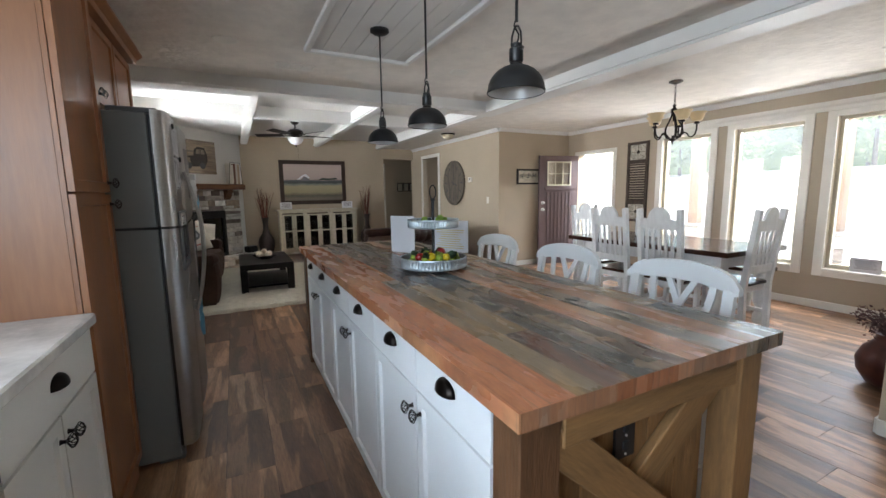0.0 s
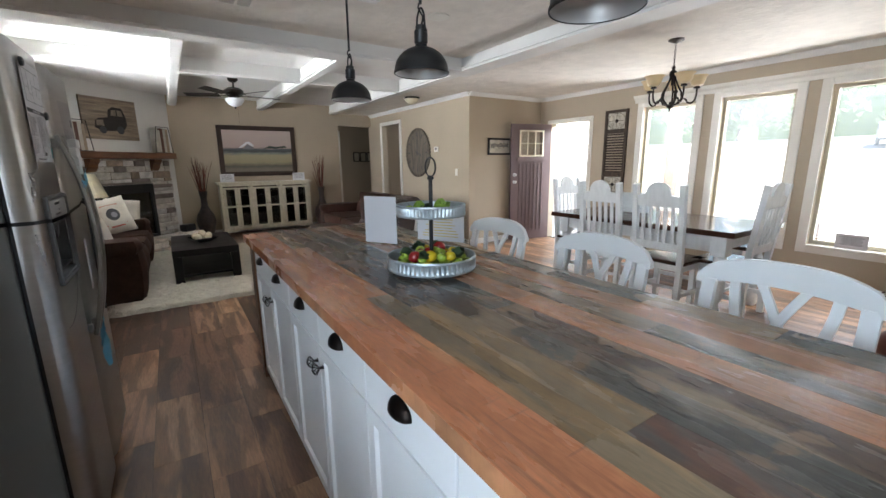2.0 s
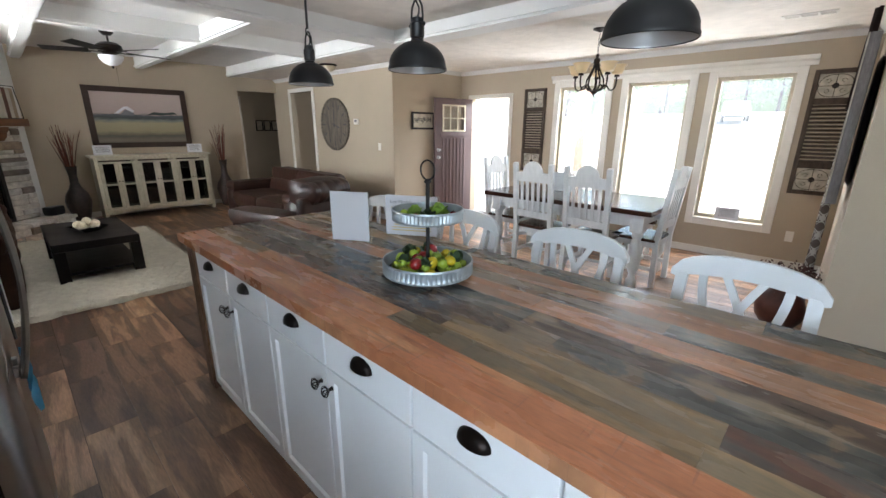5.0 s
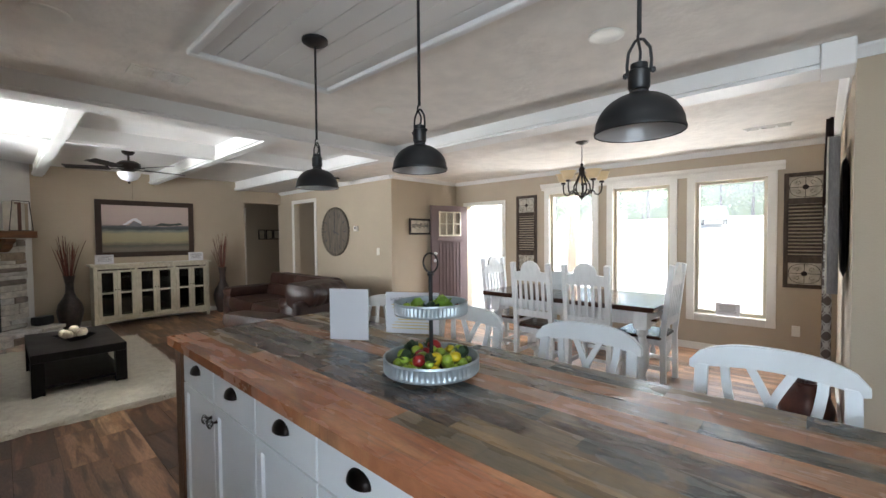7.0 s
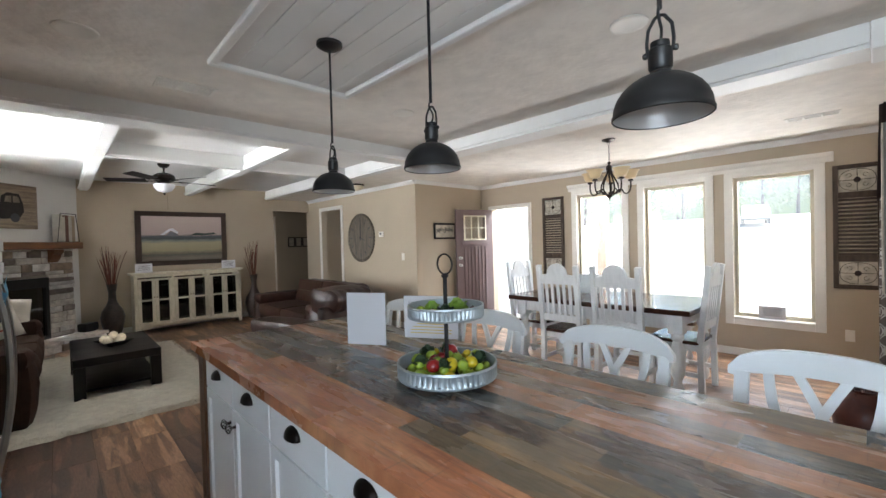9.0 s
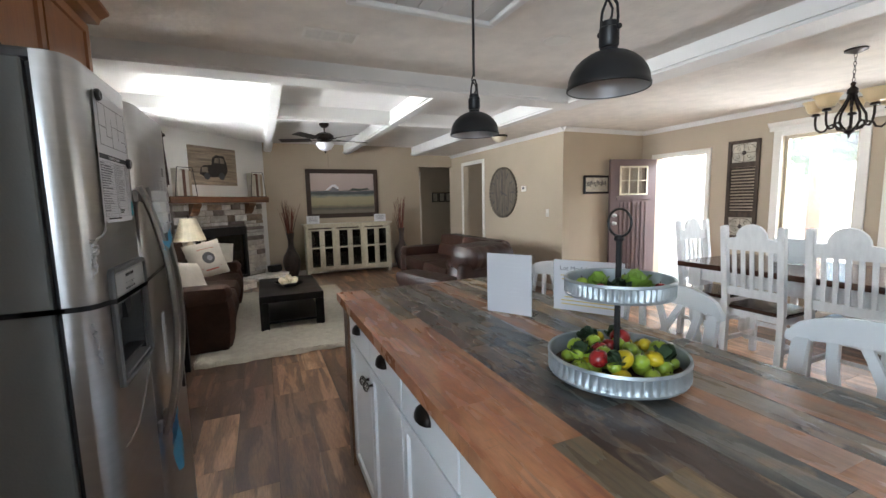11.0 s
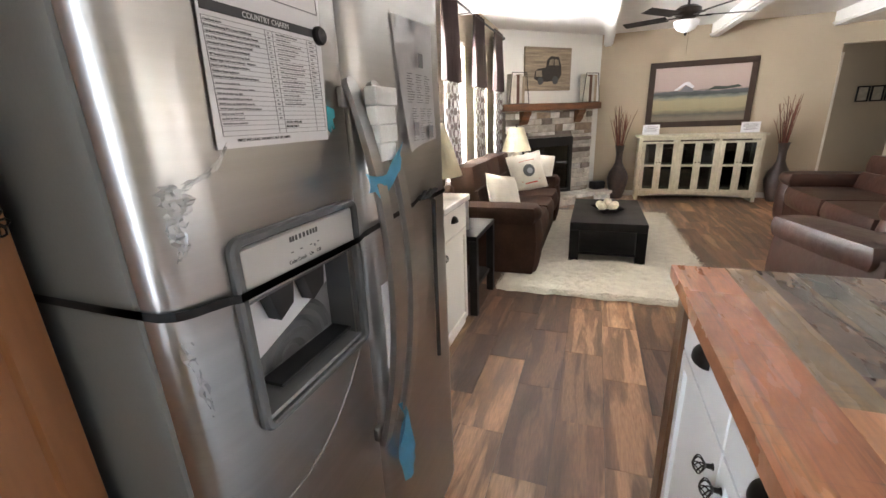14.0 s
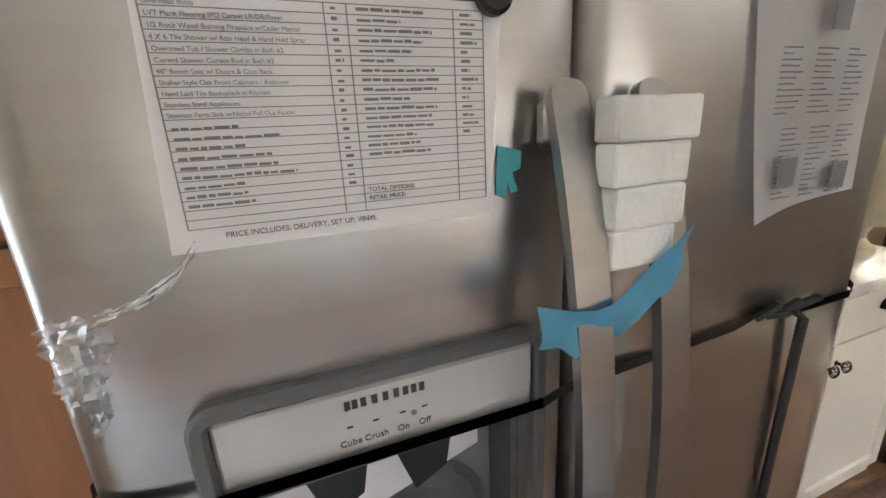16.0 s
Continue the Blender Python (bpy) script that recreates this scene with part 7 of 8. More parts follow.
def cushion(bm_sz, at, material, parent, name, puff=0.03, label="", rot=None, seed=0, cuts=6):
    """A padded block, x y z sizes, swollen in the middle of every face."""
    sx_, sy, sz = bm_sz
    bm = bmesh.new()
    bmesh.ops.create_cube(bm, size=1.0)
    bmesh.ops.subdivide_edges(bm, edges=bm.edges[:], cuts=cuts, use_grid_fill=True)
    for v in bm.verts:
        p = v.co * 2
        q = Vector((p.x, p.y, p.z))
        l = max(abs(p.x), abs(p.y), abs(p.z))
        rnd_ = Vector((p.x * math.sqrt(1 - p.y ** 2 / 2 - p.z ** 2 / 2 + p.y ** 2 * p.z ** 2 / 3), p.y * math.sqrt(1 - p.z ** 2 / 2 - p.x ** 2 / 2 + p.z ** 2 * p.x ** 2 / 3), p.z * math.sqrt(1 - p.x ** 2 / 2 - p.y ** 2 / 2 + p.x ** 2 * p.y ** 2 / 3)))
        k = 0.32
        f = q.lerp(rnd_ * 1.12, k)
        v.co = Vector((f.x * sx_ / 2, f.y * sy / 2, f.z * sz / 2))
        v.co += v.co.normalized() * 0.35 * puff * noise.noise(v.co * 7 + Vector((seed * 3.1, 0, 0)))
    o = part(name, bm, material, parent, label, smooth=True)
    m = Matrix.Translation(at)
    if rot:
        m = m @ Euler([radians(a) for a in rot]).to_matrix().to_4x4()
    o.matrix_basis = m
    return o


def pleated_roll(w, ry, rz, pleats, at, material, parent, seed=0):
    """A stuffed head roll along x, gathered by stitched pleats, with rounded ends."""
    bm = bmesh.new()
    rings = []
    n = pleats * 10
    for i in range(n + 1):
        u = i / n
        e = min(1.0, math.sin(math.pi * min(max(u, 0.004), 0.996)) * 4.5) ** 0.5
        k = e * (0.965 + 0.035 * abs(math.sin(math.pi * pleats * u)) ** 0.5)
        ring = []
        for j in range(20):
            q = 2 * math.pi * j / 20
            wr = 1 + 0.05 * noise.noise(Vector((u * 9, math.cos(q) * 2, math.sin(q) * 2 + seed * 3.7)))
            ring.append(bm.verts.new(((u - 0.5) * w, ry * k * wr * math.cos(q), rz * k * wr * math.sin(q) + 0.02 * math.cos(q))))
        rings.append(ring)
    for p, q in zip(rings, rings[1:]):
        for j in range(20):
            bm.faces.new((p[j], p[(j + 1) % 20], q[(j + 1) % 20], q[j]))
    bm.faces.new(rings[0][::-1])
    bm.faces.new(rings[-1])
    o = part("top_roll", bm, material, parent, "stuffed pleated head roll", smooth=True)
    o.matrix_basis = Matrix.Translation(at)
    return o


def sofa(x, y, turn, w, d, h, seats, material, label, arm=0.24, group="brown sofas", armh=0.62, puffy=False):
    """Local: width along x, front towards -y, back at y = d."""
    th = thing("sofa", label, "sofa", (x, y, 0), turn, group)
    part("base", box(0.02, w - 0.02, 0.06, d - 0.04, 0.04, 0.30, bevel=0.02, seg=2), material, th)
    for xx in (arm / 2, w - arm / 2):
        o = cushion((arm, d - 0.06, armh - 0.05), (xx, d / 2 - 0.02, (armh + 0.02) / 2), material, th, "arm", label="padded rolled arm", seed=xx)
        cushion((arm + 0.05, d - 0.14, 0.15), (xx, d / 2 - 0.05, armh - 0.05), material, th, "arm_pad", seed=xx + 1)
    sw = (w - 2 * arm) / seats
    for i in range(seats):
        cx = arm + sw * (i + 0.5)
        cushion((sw * 1.03, d - 0.26, 0.22), (cx, (d - 0.26) / 2 + 0.0, 0.40), material, th, "seat_cushion", seed=i)
        cushion((sw * 1.03, 0.24, (h - 0.42) * 0.62), (cx, d - 0.26, 0.42 + (h - 0.42) * 0.30), material, th, "back_cushion", rot=(-10, 0, 0), seed=i + 5)
        cushion((sw * 1.04, 0.30, (h - 0.42) * 0.52), (cx, d - 0.17, h - (h - 0.42) * 0.22), material, th, "head_cushion", rot=(-6, 0, 0), seed=i + 9)
    if puffy:
        for i in range(seats):
            pleated_roll(sw * 1.02, 0.155, 0.125, 5 if seats == 1 else 4, (arm + sw * (i + 0.5), d - 0.10, h - 0.115), material, th, i)
    part("back_frame", box(arm * 0.6, w - arm * 0.6, d - 0.12, d - 0.02, 0.08, h - 0.14, bevel=0.04, seg=3), material, th)
    return th


sofa(3.30, 8.98, 90, 2.15, 0.95, 0.93, 3, LEATHER, "dark brown suede three-seat sofa with rolled arms under the windows")
sofa(5.72, 11.50, -90, 2.15, 1.0, 0.82, 2, LEATHER2, "dark brown leather reclining loveseat against the tan wall", puffy=True)
sofa(5.92, 9.34, 195, 1.06, 0.98, 0.93, 1, LEATHER2, "dark brown leather recliner with pleated head roll, back to the kitchen", puffy=True)


def pillow(x, y, z, rot, s, label, badge=False):
    th = thing("throw_pillow", label, "pillow", (x, y, z), 0, "throw pillows")
    th.matrix_world = pose(x, y, z, *rot)
    bm = bmesh.new()
    n = 12
    for side in (-1, 1):
        g = []
        for j in range(n + 1):
            row = []
            for i in range(n + 1):
                u, v = -1 + 2 * i / n, -1 + 2 * j / n
                k = (1 - u ** 4) * (1 - v ** 4)
                pin = 1 - 0.06 * (u * u * v * v) + 0.03 * 0
                row.append(bm.verts.new((u * s / 2 * (1 - 0.07 * (1 - v * v) * 0 - 0.05 * (1 - abs(v)) * abs(u)), side * (0.065 * k ** 0.6 + 0.002), v * s / 2 * (1 - 0.05 * (1 - abs(u)) * abs(v)))))
            g.append(row)
        for a, b in zip(g, g[1:]):
            for i in range(n):
                bm.faces.new((a[i], a[i + 1], b[i + 1], b[i]))
    bmesh.ops.remove_doubles(bm, verts=bm.verts, dist=0.005)
    part("cover", bm, mat("pillow_cloth", (0.58, 0.53, 0.45), 0.9, dark=0.85, scale=8, bump=0.3, bscale=120), th, smooth=True)
    if badge:
        part("printed_disc", lathe([(0.0, 0), (0.075, 0.0), (0.075, 0.004), (0.0, 0.004)], 24, m=Matrix.Translation((0, -0.0665, 0.01)) @ Matrix.Rotation(radians(90), 4, "X")), INKD, th, "dark printed disc")
        part("printed_motif", lathe([(0.0, 0), (0.035, 0.0), (0.035, 0.004), (0.0, 0.004)], 16, m=Matrix.Translation((0.01, -0.0708, 0.005)) @ Matrix.Rotation(radians(90), 4, "X")), INK, th)
        bm = bmesh.new()
        for z, w in ((0.125, 0.10), (-0.11, 0.12), (-0.14, 0.08)):
            bx(bm, -w, w, -0.062, -0.058, z - 0.009, z + 0.009)
        part("printed_words", bm, mat("print_red", (0.42, 0.08, 0.06), 0.8), th, "faded red print")


pillow(2.90, 9.42, 0.66, (-25, 12, 60), 0.42, "plain cream throw pillow leaning on the sofa arm")
pillow(2.92, 10.70, 0.72, (-18, -8, 35), 0.46, "cream throw pillow with a dark round emblem", True)
pillow(3.02, 10.95, 0.72, (-18, 10, 20), 0.40, "cream printed throw pillow behind the emblem pillow")

et = thing("end_table", "black open end table between cabinet and sofa", "side table", (2.42, 8.19, 0), group="end tables")
part("top", box(0, 0.54, 0, 0.55, 0.565, 0.60, bevel=0.003), ESPRESSO, et)
part("shelf", box(0.03, 0.51, 0.03, 0.52, 0.17, 0.195), ESPRESSO, et)
for x in (0.0, 0.485):
    for y in (0.0, 0.495):
        part("leg", box(x + 0.0, x + 0.055, y, y + 0.055, 0, 0.564, bevel=0.002), ESPRESSO, et)
part("back_rail", box(0.056, 0.484, 0.005, 0.03, 0.50, 0.564), ESPRESSO, et)
part("front_rail", box(0.056, 0.484, 0.52, 0.545, 0.50, 0.564), ESPRESSO, et)
hs = thing("sign_holder", "empty clear acrylic sign holder on the end table", "sign", (2.80, 8.40, 0.60), -35, "counter signs")
part("acrylic_front", slab([(-0.07, 0), (0.07, 0), (0.07, 0.22), (-0.07, 0.22)], -0.002, 0.002, "y"), PAPER, hs)
part("foot", box(-0.07, 0.07, -0.05, 0.05, 0.0, 0.003), ACR, hs)
et2 = thing("end_table", "black end table at the far end of the sofa", "side table", (2.40, 11.20, 0), group="end tables")
part("top", box(0, 0.5, 0, 0.5, 0.545, 0.58, bevel=0.003), ESPRESSO, et2)
for x in (0.0, 0.45):
    for y in (0.0, 0.45):
        part("leg", box(x, x + 0.05, y, y + 0.05, 0, 0.544), ESPRESSO, et2)
table_lamp(2.66, 11.42, 0.58, "unlit cream table lamp on the far end table", 0.68)

ct = thing("coffee_table", "square-edged black coffee table with lower shelf on the rug", "coffee table", (3.51, 9.50, 0.035))
CL, CW, CH = 1.18, 0.67, 0.375
part("top", box(0, CW, 0, CL, CH - 0.075, CH, bevel=0.003), ESPRESSO, ct)
part("shelf", box(0.02, CW - 0.02, 0.02, CL - 0.02, 0.06, 0.085), ESPRESSO, ct)
for x in (0, CW - 0.09):
    for y in (0, CL - 0.09):
        part("leg", box(x + 0.001, x + 0.089, y + 0.001, y + 0.089, 0, CH - 0.0755), ESPRESSO, ct)
bw = thing("decor_bowl", "square dark bowl of cream woven balls", "bowl", (3.84, 9.98, 0.411), 20)
bm = bmesh.new()
v0 = [bm.verts.new((s * 0.06, t * 0.06, 0.001)) for s, t in ((-1, -1), (1, -1), (1, 1), (-1, 1))]
v1 = [bm.verts.new((s * 0.13, t * 0.13, 0.055)) for s, t in ((-1, -1), (1, -1), (1, 1), (-1, 1))]
bm.faces.new(v0)
for i in range(4):
    bm.faces.new((v0[i], v0[(i + 1) % 4], v1[(i + 1) % 4], v1[i]))
bmesh.ops.solidify(bm, geom=bm.faces[:], thickness=0.006)
part("bowl", bm, ESPRESSO, bw)
BALL = mat("cream_ball", (0.72, 0.62, 0.46), 0.8, dark=0.7, scale=30, bump=0.8, bscale=60)
for i, (x, y, z) in enumerate(((-0.05, -0.045, 0.06), (0.05, -0.05, 0.06), (0.0, 0.05, 0.06), (0.07, 0.05, 0.062), (-0.07, 0.055, 0.062), (0.0, 0.0, 0.10))):
    th = thing("decor_ball", "cream woven decorative ball in the square bowl", "ornament", (3.84 + x, 9.98 + y, 0.411 + z - 0.035), 0, "balls in the bowl")
    bm = bmesh.new()
    bmesh.ops.create_icosphere(bm, subdivisions=3, radius=0.042)
    for v in bm.verts:
        v.co *= 1 + 0.05 * noise.noise(v.co * 80)
        v.co.z += 0.04
    part("ball", bm, BALL, th, smooth=True)

# fireplace across the corner, in the wall's own axes: x along it, -y out
def at_corner(name, label, category, u=0.0, z=0.0, off=0.0):
    th = thing(name, label, category)
    th.matrix_world = DIAG @ Matrix.Translation((u, off, z))
    return th


fp = at_corner("fireplace", "stacked pale stone fireplace with black firebox", "fireplace")
FU0, FU1, FB0, FB1, FT = 0.05, 1.74, 0.36, 1.33, 1.04
part("backing", box(FU0 + 0.01, FB0, -0.10, -0.001, 0, 1.44), MORTAR, fp)
part("backing", box(FB1, FU1 - 0.01, -0.10, -0.001, 0, 1.44), MORTAR, fp)
part("backing", box(FB0, FB1, -0.10, -0.001, FT, 1.44), MORTAR, fp)
rs = random.Random(31)
z = 0.152
while z < 1.43:
    hh = min(rs.choice((0.055, 0.075, 0.09, 0.11)), 1.44 - z)
    spans = [(FU0, FB0 - 0.005), (FB1 + 0.005, FU1)] if z + 0.02 < FT else [(FU0, FU1)]
    for a, b in spans:
        u = a
        while u < b - 0.03:
            L = rs.uniform(0.14, 0.42)
            e = min(b, u + L)
            if b - e < 0.08:
                e = b
            out = -0.115 - rs.uniform(0, 0.03)
            part("stone", box(u + 0.004, e - 0.004, out, -0.1005, z + 0.003, z + hh - 0.003, bevel=0.006), STONES[rs.choice((0, 0, 0, 1, 1, 2, 3))], fp)
            u = e
    z += hh
bm = bmesh.new()
bx(bm, FB0 + 0.001, FB0 + 0.05, -0.145, -0.10, 0.152, FT - 0.001)
bx(bm, FB1 - 0.05, FB1 - 0.001, -0.145, -0.10, 0.152, FT - 0.001)
bx(bm, FB0 + 0.05, FB1 - 0.05, -0.145, -0.10, FT - 0.14, FT - 0.001)
bx(bm, FB0 + 0.05, FB1 - 0.05, -0.145, -0.10, 0.152, 0.20)
part("firebox_frame", bm, BLACKM, fp, "black metal firebox surround")
part("firebox_back", box(FB0 + 0.05, FB1 - 0.05, -0.012, -0.003, 0.20, FT - 0.14), SOOT, fp)
part("firebox_screen", box(FB0 + 0.06, FB1 - 0.06, -0.118, -0.112, 0.20, FT - 0.14), clear("smoked_glass", 0.08, 0.05, (0.2, 0.2, 0.2)), fp)
he = at_corner("hearth", "raised pale stone hearth slab before the fireplace", "hearth")
for i in range(5):
    a, b = 0.0 + 0.38 * i, 0.38 * (i + 1)
    part("slab", box(a + 0.004, min(b, 1.9) - 0.004, -0.52, -0.148, 0.10, 0.15, bevel=0.008), STONES[(0, 1, 0, 1, 0)[i]], he)
    part("stone", box(a + 0.012, min(b, 1.88) - 0.004, -0.50, -0.15, 0.0, 0.097, bevel=0.01), STONES[(1, 3, 0, 2, 1)[i]], he)
mt = at_corner("mantel", "stained cedar mantel shelf with curved brackets", "mantel")
part("shelf", box(-0.08, 1.77, -0.27, -0.001, 1.445, 1.545, bevel=0.006), CEDAR, mt)
for u in (0.28, 1.33):
    br = [(-0.14, 1.44), (-0.25, 1.44), (-0.245, 1.39), (-0.21, 1.36), (-0.19, 1.30), (-0.14, 1.25)]
    part("bracket", slab([(a, b) for a, b in br], u, u + 0.14, "x"), CEDAR, mt)
BK = [mat("book_cream", (0.62, 0.58, 0.50), 0.7), mat("book_brown", (0.14, 0.06, 0.04), 0.6), mat("book_tan", (0.42, 0.33, 0.24), 0.7)]
for u0, seed in ((0.08, 1), (1.46, 2)):
    r = random.Random(seed)
    hold = at_corner("book_rack", "dark slanted metal rack holding tall books on the mantel", "book stand", u0, 1.545, -0.12)
    tagged(hold, group="book racks")
    part("rod", tube([(-0.02, -0.07, 0.003), (0.035, -0.07, 0.43)], 0.006, 6), BLACKM, hold)
    part("rod", tube([(0.33, -0.07, 0.003), (0.28, -0.07, 0.43)], 0.006, 6), BLACKM, hold)
    part("bar", tube([(-0.02, -0.07, 0.006), (0.33, -0.07, 0.006)], 0.005, 6), BLACKM, hold)
    part("bar", tube([(0.035, -0.07, 0.43), (0.28, -0.07, 0.43)], 0.005, 6), BLACKM, hold)
    u = u0 + 0.03
    for k in range(5):
        w = r.uniform(0.04, 0.058)
        bk = at_corner("book", "tall cream book standing on the mantel" if k != 2 else "tall brown book standing on the mantel", "book", u, 1.5455, -0.12)
        tagged(bk, group="mantel books")
        part("cover", box(0.001, w - 0.001, -0.05, 0.06, 0, r.uniform(0.38, 0.42), bevel=0.003), BK[(0, 0, 1, 0, 2)[k]], bk)
        u += w
bl = at_corner("black_bag", "small black bundle on the hearth", "ornament", 1.80, 0.152, -0.26)
cushion((0.22, 0.16, 0.13), (0, 0, 0.065), BLACKP, bl, "body", seed=3)

# sideboard
SBX0, SBX1, SBY, SBH = 4.34, 5.99, 12.88, 1.01
sb = thing("sideboard", "distressed cream sideboard with six glazed doors", "sideboard", (SBX0, SBY, 0))
SW = SBX1 - SBX0
part("top", box(-0.04, SW + 0.04, -0.03, 0.40, SBH - 0.035, SBH, bevel=0.006), CREAMW, sb)
part("back", box(0.02, SW - 0.02, 0.36, 0.38, 0.16, SBH - 0.04), SHUT, sb)
part("bottom", box(0.02, SW - 0.02, 0.02, 0.355, 0.15, 0.175), CREAMW, sb)
part("shelf", box(0.03, SW - 0.03, 0.04, 0.355, 0.54, 0.555), CREAMW, sb)
for x in (0.0, SW - 0.05):
    part("side_post", box(x, x + 0.05, 0.0, 0.38, 0.0, SBH - 0.036, bevel=0.003), CREAMW, sb)
for x in (SW / 3, 2 * SW / 3):
    part("divider", box(x - 0.02, x + 0.02, 0.0, 0.355, 0.14, SBH - 0.036), CREAMW, sb)
part("upper_rail", box(0.051, SW - 0.051, 0.0, 0.03, SBH - 0.075, SBH - 0.036), CREAMW, sb)
part("lower_rail", slab([(0.051, 0.15), (0.051, 0.07), (0.15, 0.06), (0.25, 0.10), (SW - 0.25, 0.10), (SW - 0.15, 0.06), (SW - 0.051, 0.07), (SW - 0.051, 0.15)], 0.0, 0.03, "y"), CREAMW, sb)
SMOK = clear("cabinet_glass", 0.10, 0.03, (0.45, 0.48, 0.46))
for k in range(3):
    for h_ in range(2):
        a = (0.052 if k == 0 else k * SW / 3 + 0.021)
        b = ((k + 1) * SW / 3 - 0.021 if k < 2 else SW - 0.052)
        mid = (a + b) / 2
        x0, x1 = (a, mid - 0.002) if h_ == 0 else (mid + 0.002, b)
        d_ = part("door", None or slab([(x0, 0.155), (x1, 0.155), (x1, 0.185), (x0, 0.185)], -0.012, 0.010, "y"), CREAMW, sb)
        for q in ((x0, x0 + 0.045, 0.186, 0.91), (x1 - 0.045, x1, 0.186, 0.91)):
            part("door_stile", box(q[0], q[1], -0.012, 0.010, q[2], q[3], bevel=0.002), CREAMW, d_)
        part("door_rail", box(x0 + 0.0455, x1 - 0.0455, -0.012, 0.010, 0.88, 0.91, bevel=0.002), CREAMW, d_)
        part("muntin", box(x0 + 0.0455, x1 - 0.0455, -0.011, 0.006, 0.535, 0.565), CREAMW, d_)
        part("pane", box(x0 + 0.0455, x1 - 0.0455, 0.000, 0.003, 0.1855, 0.5345), SMOK, d_)
        part("pane", box(x0 + 0.0455, x1 - 0.0455, 0.000, 0.003, 0.5655, 0.8795), SMOK, d_)
        kx = x1 - 0.02 if h_ == 0 else x0 + 0.02
        part("knob", lathe([(0.004, 0), (0.004, 0.01), (0.011, 0.014), (0.009, 0.022), (0.0, 0.024)], 10, m=Matrix.Translation((kx, -0.012, 0.60)) @ Matrix.Rotation(radians(90), 4, "X")), IRON, d_)
for x in (4.50, 5.82):
    sign(x, 13.02, SBH, 0.24, 0.155, 0, "small white notice standing on the sideboard", holder=False)


def tall_vase(x, y, label, seed):
    th = thing("floor_vase", label, "vase", (x, y, 0), 0, "tall floor vases")
    part("body", lathe([(0.085, 0), (0.10, 0.02), (0.12, 0.10), (0.155, 0.24), (0.165, 0.33), (0.14, 0.43), (0.085, 0.52), (0.055, 0.60), (0.05, 0.72), (0.07, 0.84), (0.082, 0.86), (0.06, 0.85), (0.042, 0.75)], 28), mat("vase_%d" % seed, (0.045, 0.026, 0.02), 0.4, dark=0.5, scale=20, bump=0.5, bscale=30), th, "dark ribbed ceramic body", smooth=True)
    r = random.Random(seed)
    for k in range(28):
        a, q = r.uniform(0, 6.28), r.uniform(0.03, 0.22)
        p0 = Vector((0.02 * math.cos(a), 0.02 * math.sin(a), 0.70))
        p2 = Vector((q * math.cos(a), min(q * math.sin(a), 0.15), r.uniform(1.15, 1.52)))
        p1 = (p0 + p2) / 2 + Vector((r.uniform(-.03, .03), r.uniform(-.03, .03), 0.1))
        bm = tube(bend(p0, p1, p2, 6), 0.0075, 5, taper=0.003)
        if k % 2:
            d = Vector((r.uniform(-.08, .08), r.uniform(-.06, .06), 0.16))
            tube([p1.lerp(p2, 0.4), p1.lerp(p2, 0.4) + d], 0.003, 4, bm, taper=0.0012)
        part("twig", bm, TWIG, th, "reddish dried twig" if k < 14 else "thin tan dried twig", smooth=True)


TWIG = mat("dried_twig", (0.16, 0.05, 0.032), 0.8, dark=0.5, scale=9, each=0.5)
tall_vase(4.07, 13.02, "tall dark vase of dried red twigs beside the fireplace", 71)
tall_vase(6.27, 13.02, "tall dark vase of dried twigs beside the hall opening", 72)


# ---- floor planks ----
pw, pl = 0.215, 0.62
rf = random.Random(3)
near, far = [], []
i = 0
x = WX
while x < EX - 0.01:
    x1 = min(x + pw, EX)
    y = SY - pl * ((i * 0.37) % 1.0)
    while y < 15.0:
        a, b = max(y, SY), min(y + pl, 15.0)
        if b - a > 0.02 and not (x > 6.6 and b < 4.3) and not (x > 7.55 and a > 9.6 and x > 7.7 and False):
            cx, cy = (x + x1) / 2, (a + b) / 2
            under = 4.0 < cx < 4.85 and 4.3 < cy < 7.0
            d = abs(cx - 3.5) * 0.9 + abs(cy - 7.2) * 0.55 + (6 if under else 0)
            (near if True else far).append((d, x, x1, a, b))
        y += pl
    x, i = x1, i + 1
near.sort()
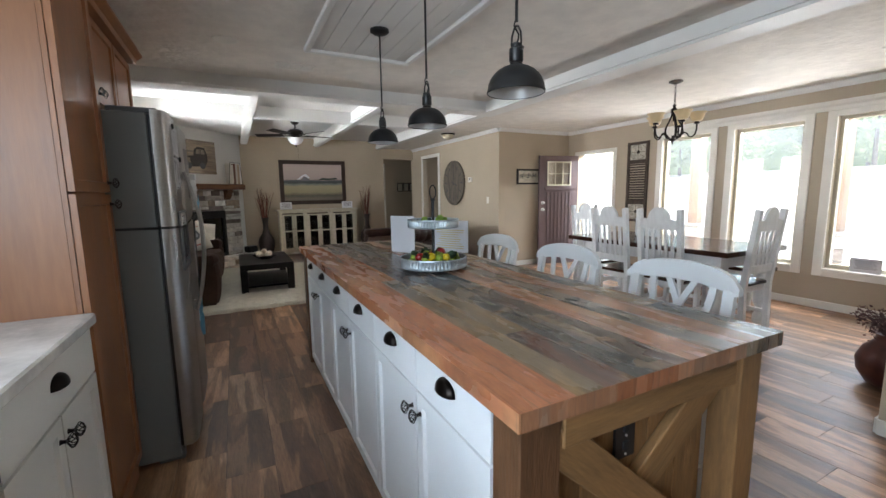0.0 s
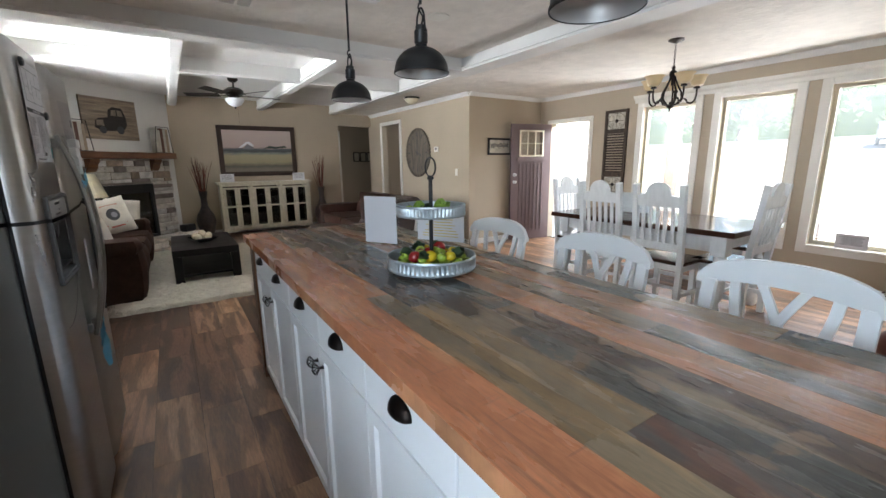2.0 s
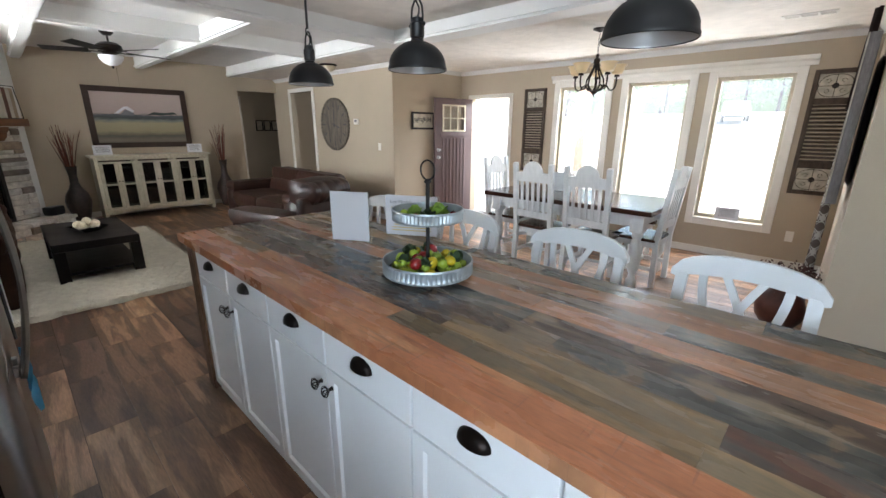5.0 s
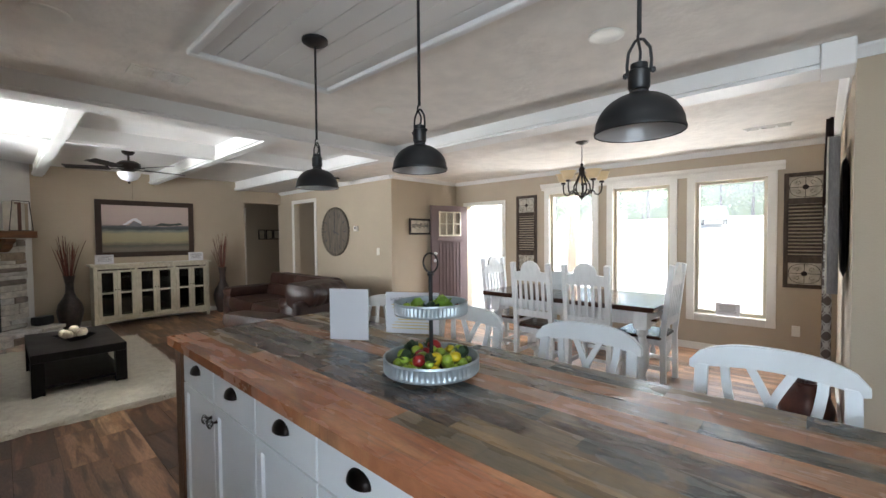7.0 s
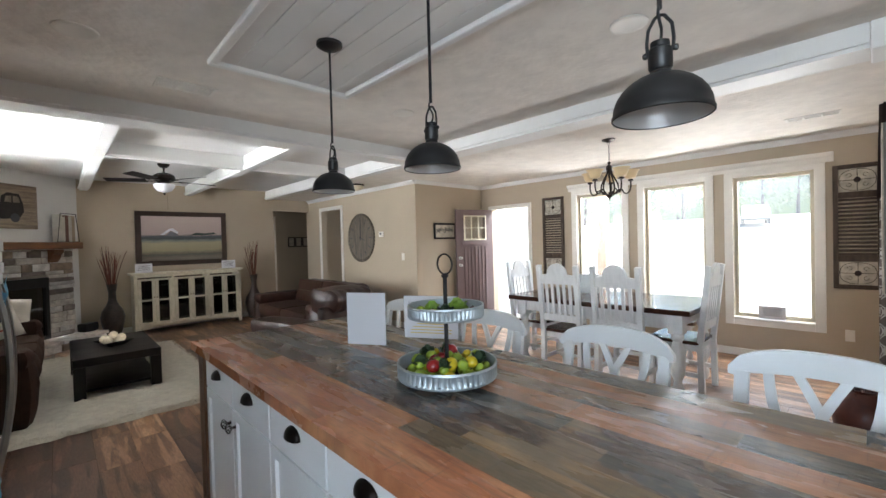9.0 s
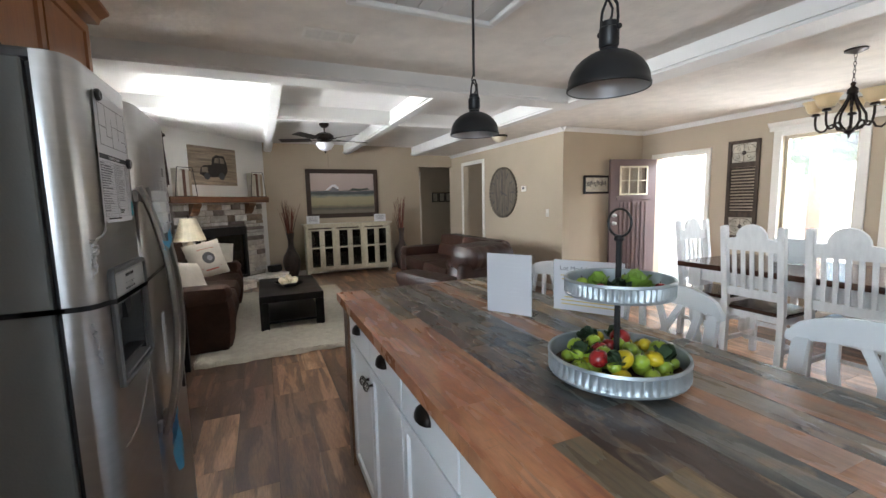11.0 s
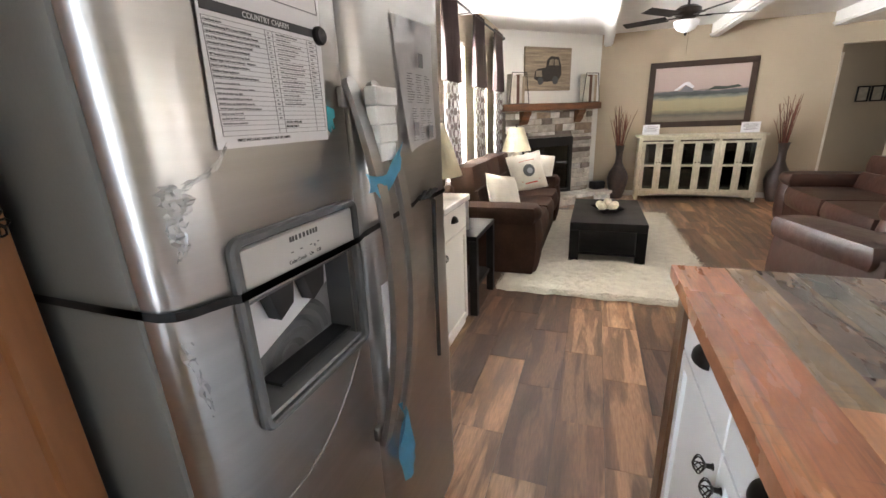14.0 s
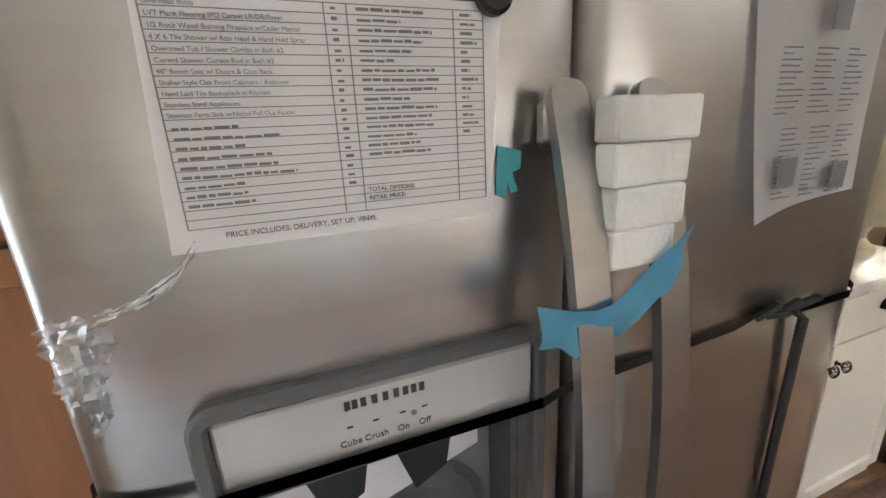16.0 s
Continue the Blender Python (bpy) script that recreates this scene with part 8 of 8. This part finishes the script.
pick, rest = near[:290], near[290:]
floor = new("floor")
tagged(floor, "wood-look plank tile floor in mixed umber and honey browns", "floor", kind=STRUCT)
shared = {}
weights = [0, 0, 1, 1, 1, 2, 2, 3, 3, 0]
for d, x0, x1, a, b in pick:
    k = rf.choice(weights)
    key = (round(x1 - x0, 3), round(b - a, 3), k)
    if key not in shared:
        bm = box(0.001, x1 - x0 - 0.001, 0.001, b - a - 0.001, -0.008, 0.0)
        me = bpy.data.meshes.new("plank")
        bm.to_mesh(me)
        bm.free()
        me.materials.append(PLANKS[k])
        shared[key] = me
    o = new("plank", shared[key])
    o.parent = floor
    o.location = (x0, a, 0)
PLANKMIX = PLANKS[3].copy()
PLANKMIX.name = "plank_mixed"
nt = PLANKMIX.node_tree
for n in nt.nodes:
    if n.type == "OBJECT_INFO":
        g = nt.nodes.new("ShaderNodeNewGeometry")
        for l in list(nt.links):
            if l.from_node == n:
                nt.links.new(g.outputs["Random Per Island"], l.to_socket)
for n in nt.nodes:
    if n.type == "MAP_RANGE" and abs(n.inputs["To Max"].default_value - 1.3) < 0.01:
        n.inputs["To Min"].default_value, n.inputs["To Max"].default_value = 0.5, 1.6
verts, faces = [], []
for d, x0, x1, a, b in rest:
    k = len(verts)
    verts += [(x0 + 0.001, a + 0.001, 0), (x1 - 0.001, a + 0.001, 0), (x1 - 0.001, b - 0.001, 0), (x0 + 0.001, b - 0.001, 0), (x0 + 0.001, a + 0.001, -0.008), (x1 - 0.001, a + 0.001, -0.008), (x1 - 0.001, b - 0.001, -0.008), (x0 + 0.001, b - 0.001, -0.008)]
    faces += [(k, k + 1, k + 2, k + 3), (k, k + 4, k + 5, k + 1), (k + 1, k + 5, k + 6, k + 2), (k + 2, k + 6, k + 7, k + 3), (k + 3, k + 7, k + 4, k)]
me = bpy.data.meshes.new("floor_planks")
me.from_pydata(verts, [], faces)
me.materials.append(PLANKMIX)
o = new("floor_planks", me)
o.parent = floor
tagged(o, "further plank tiles of the same floor", kind="stuff")
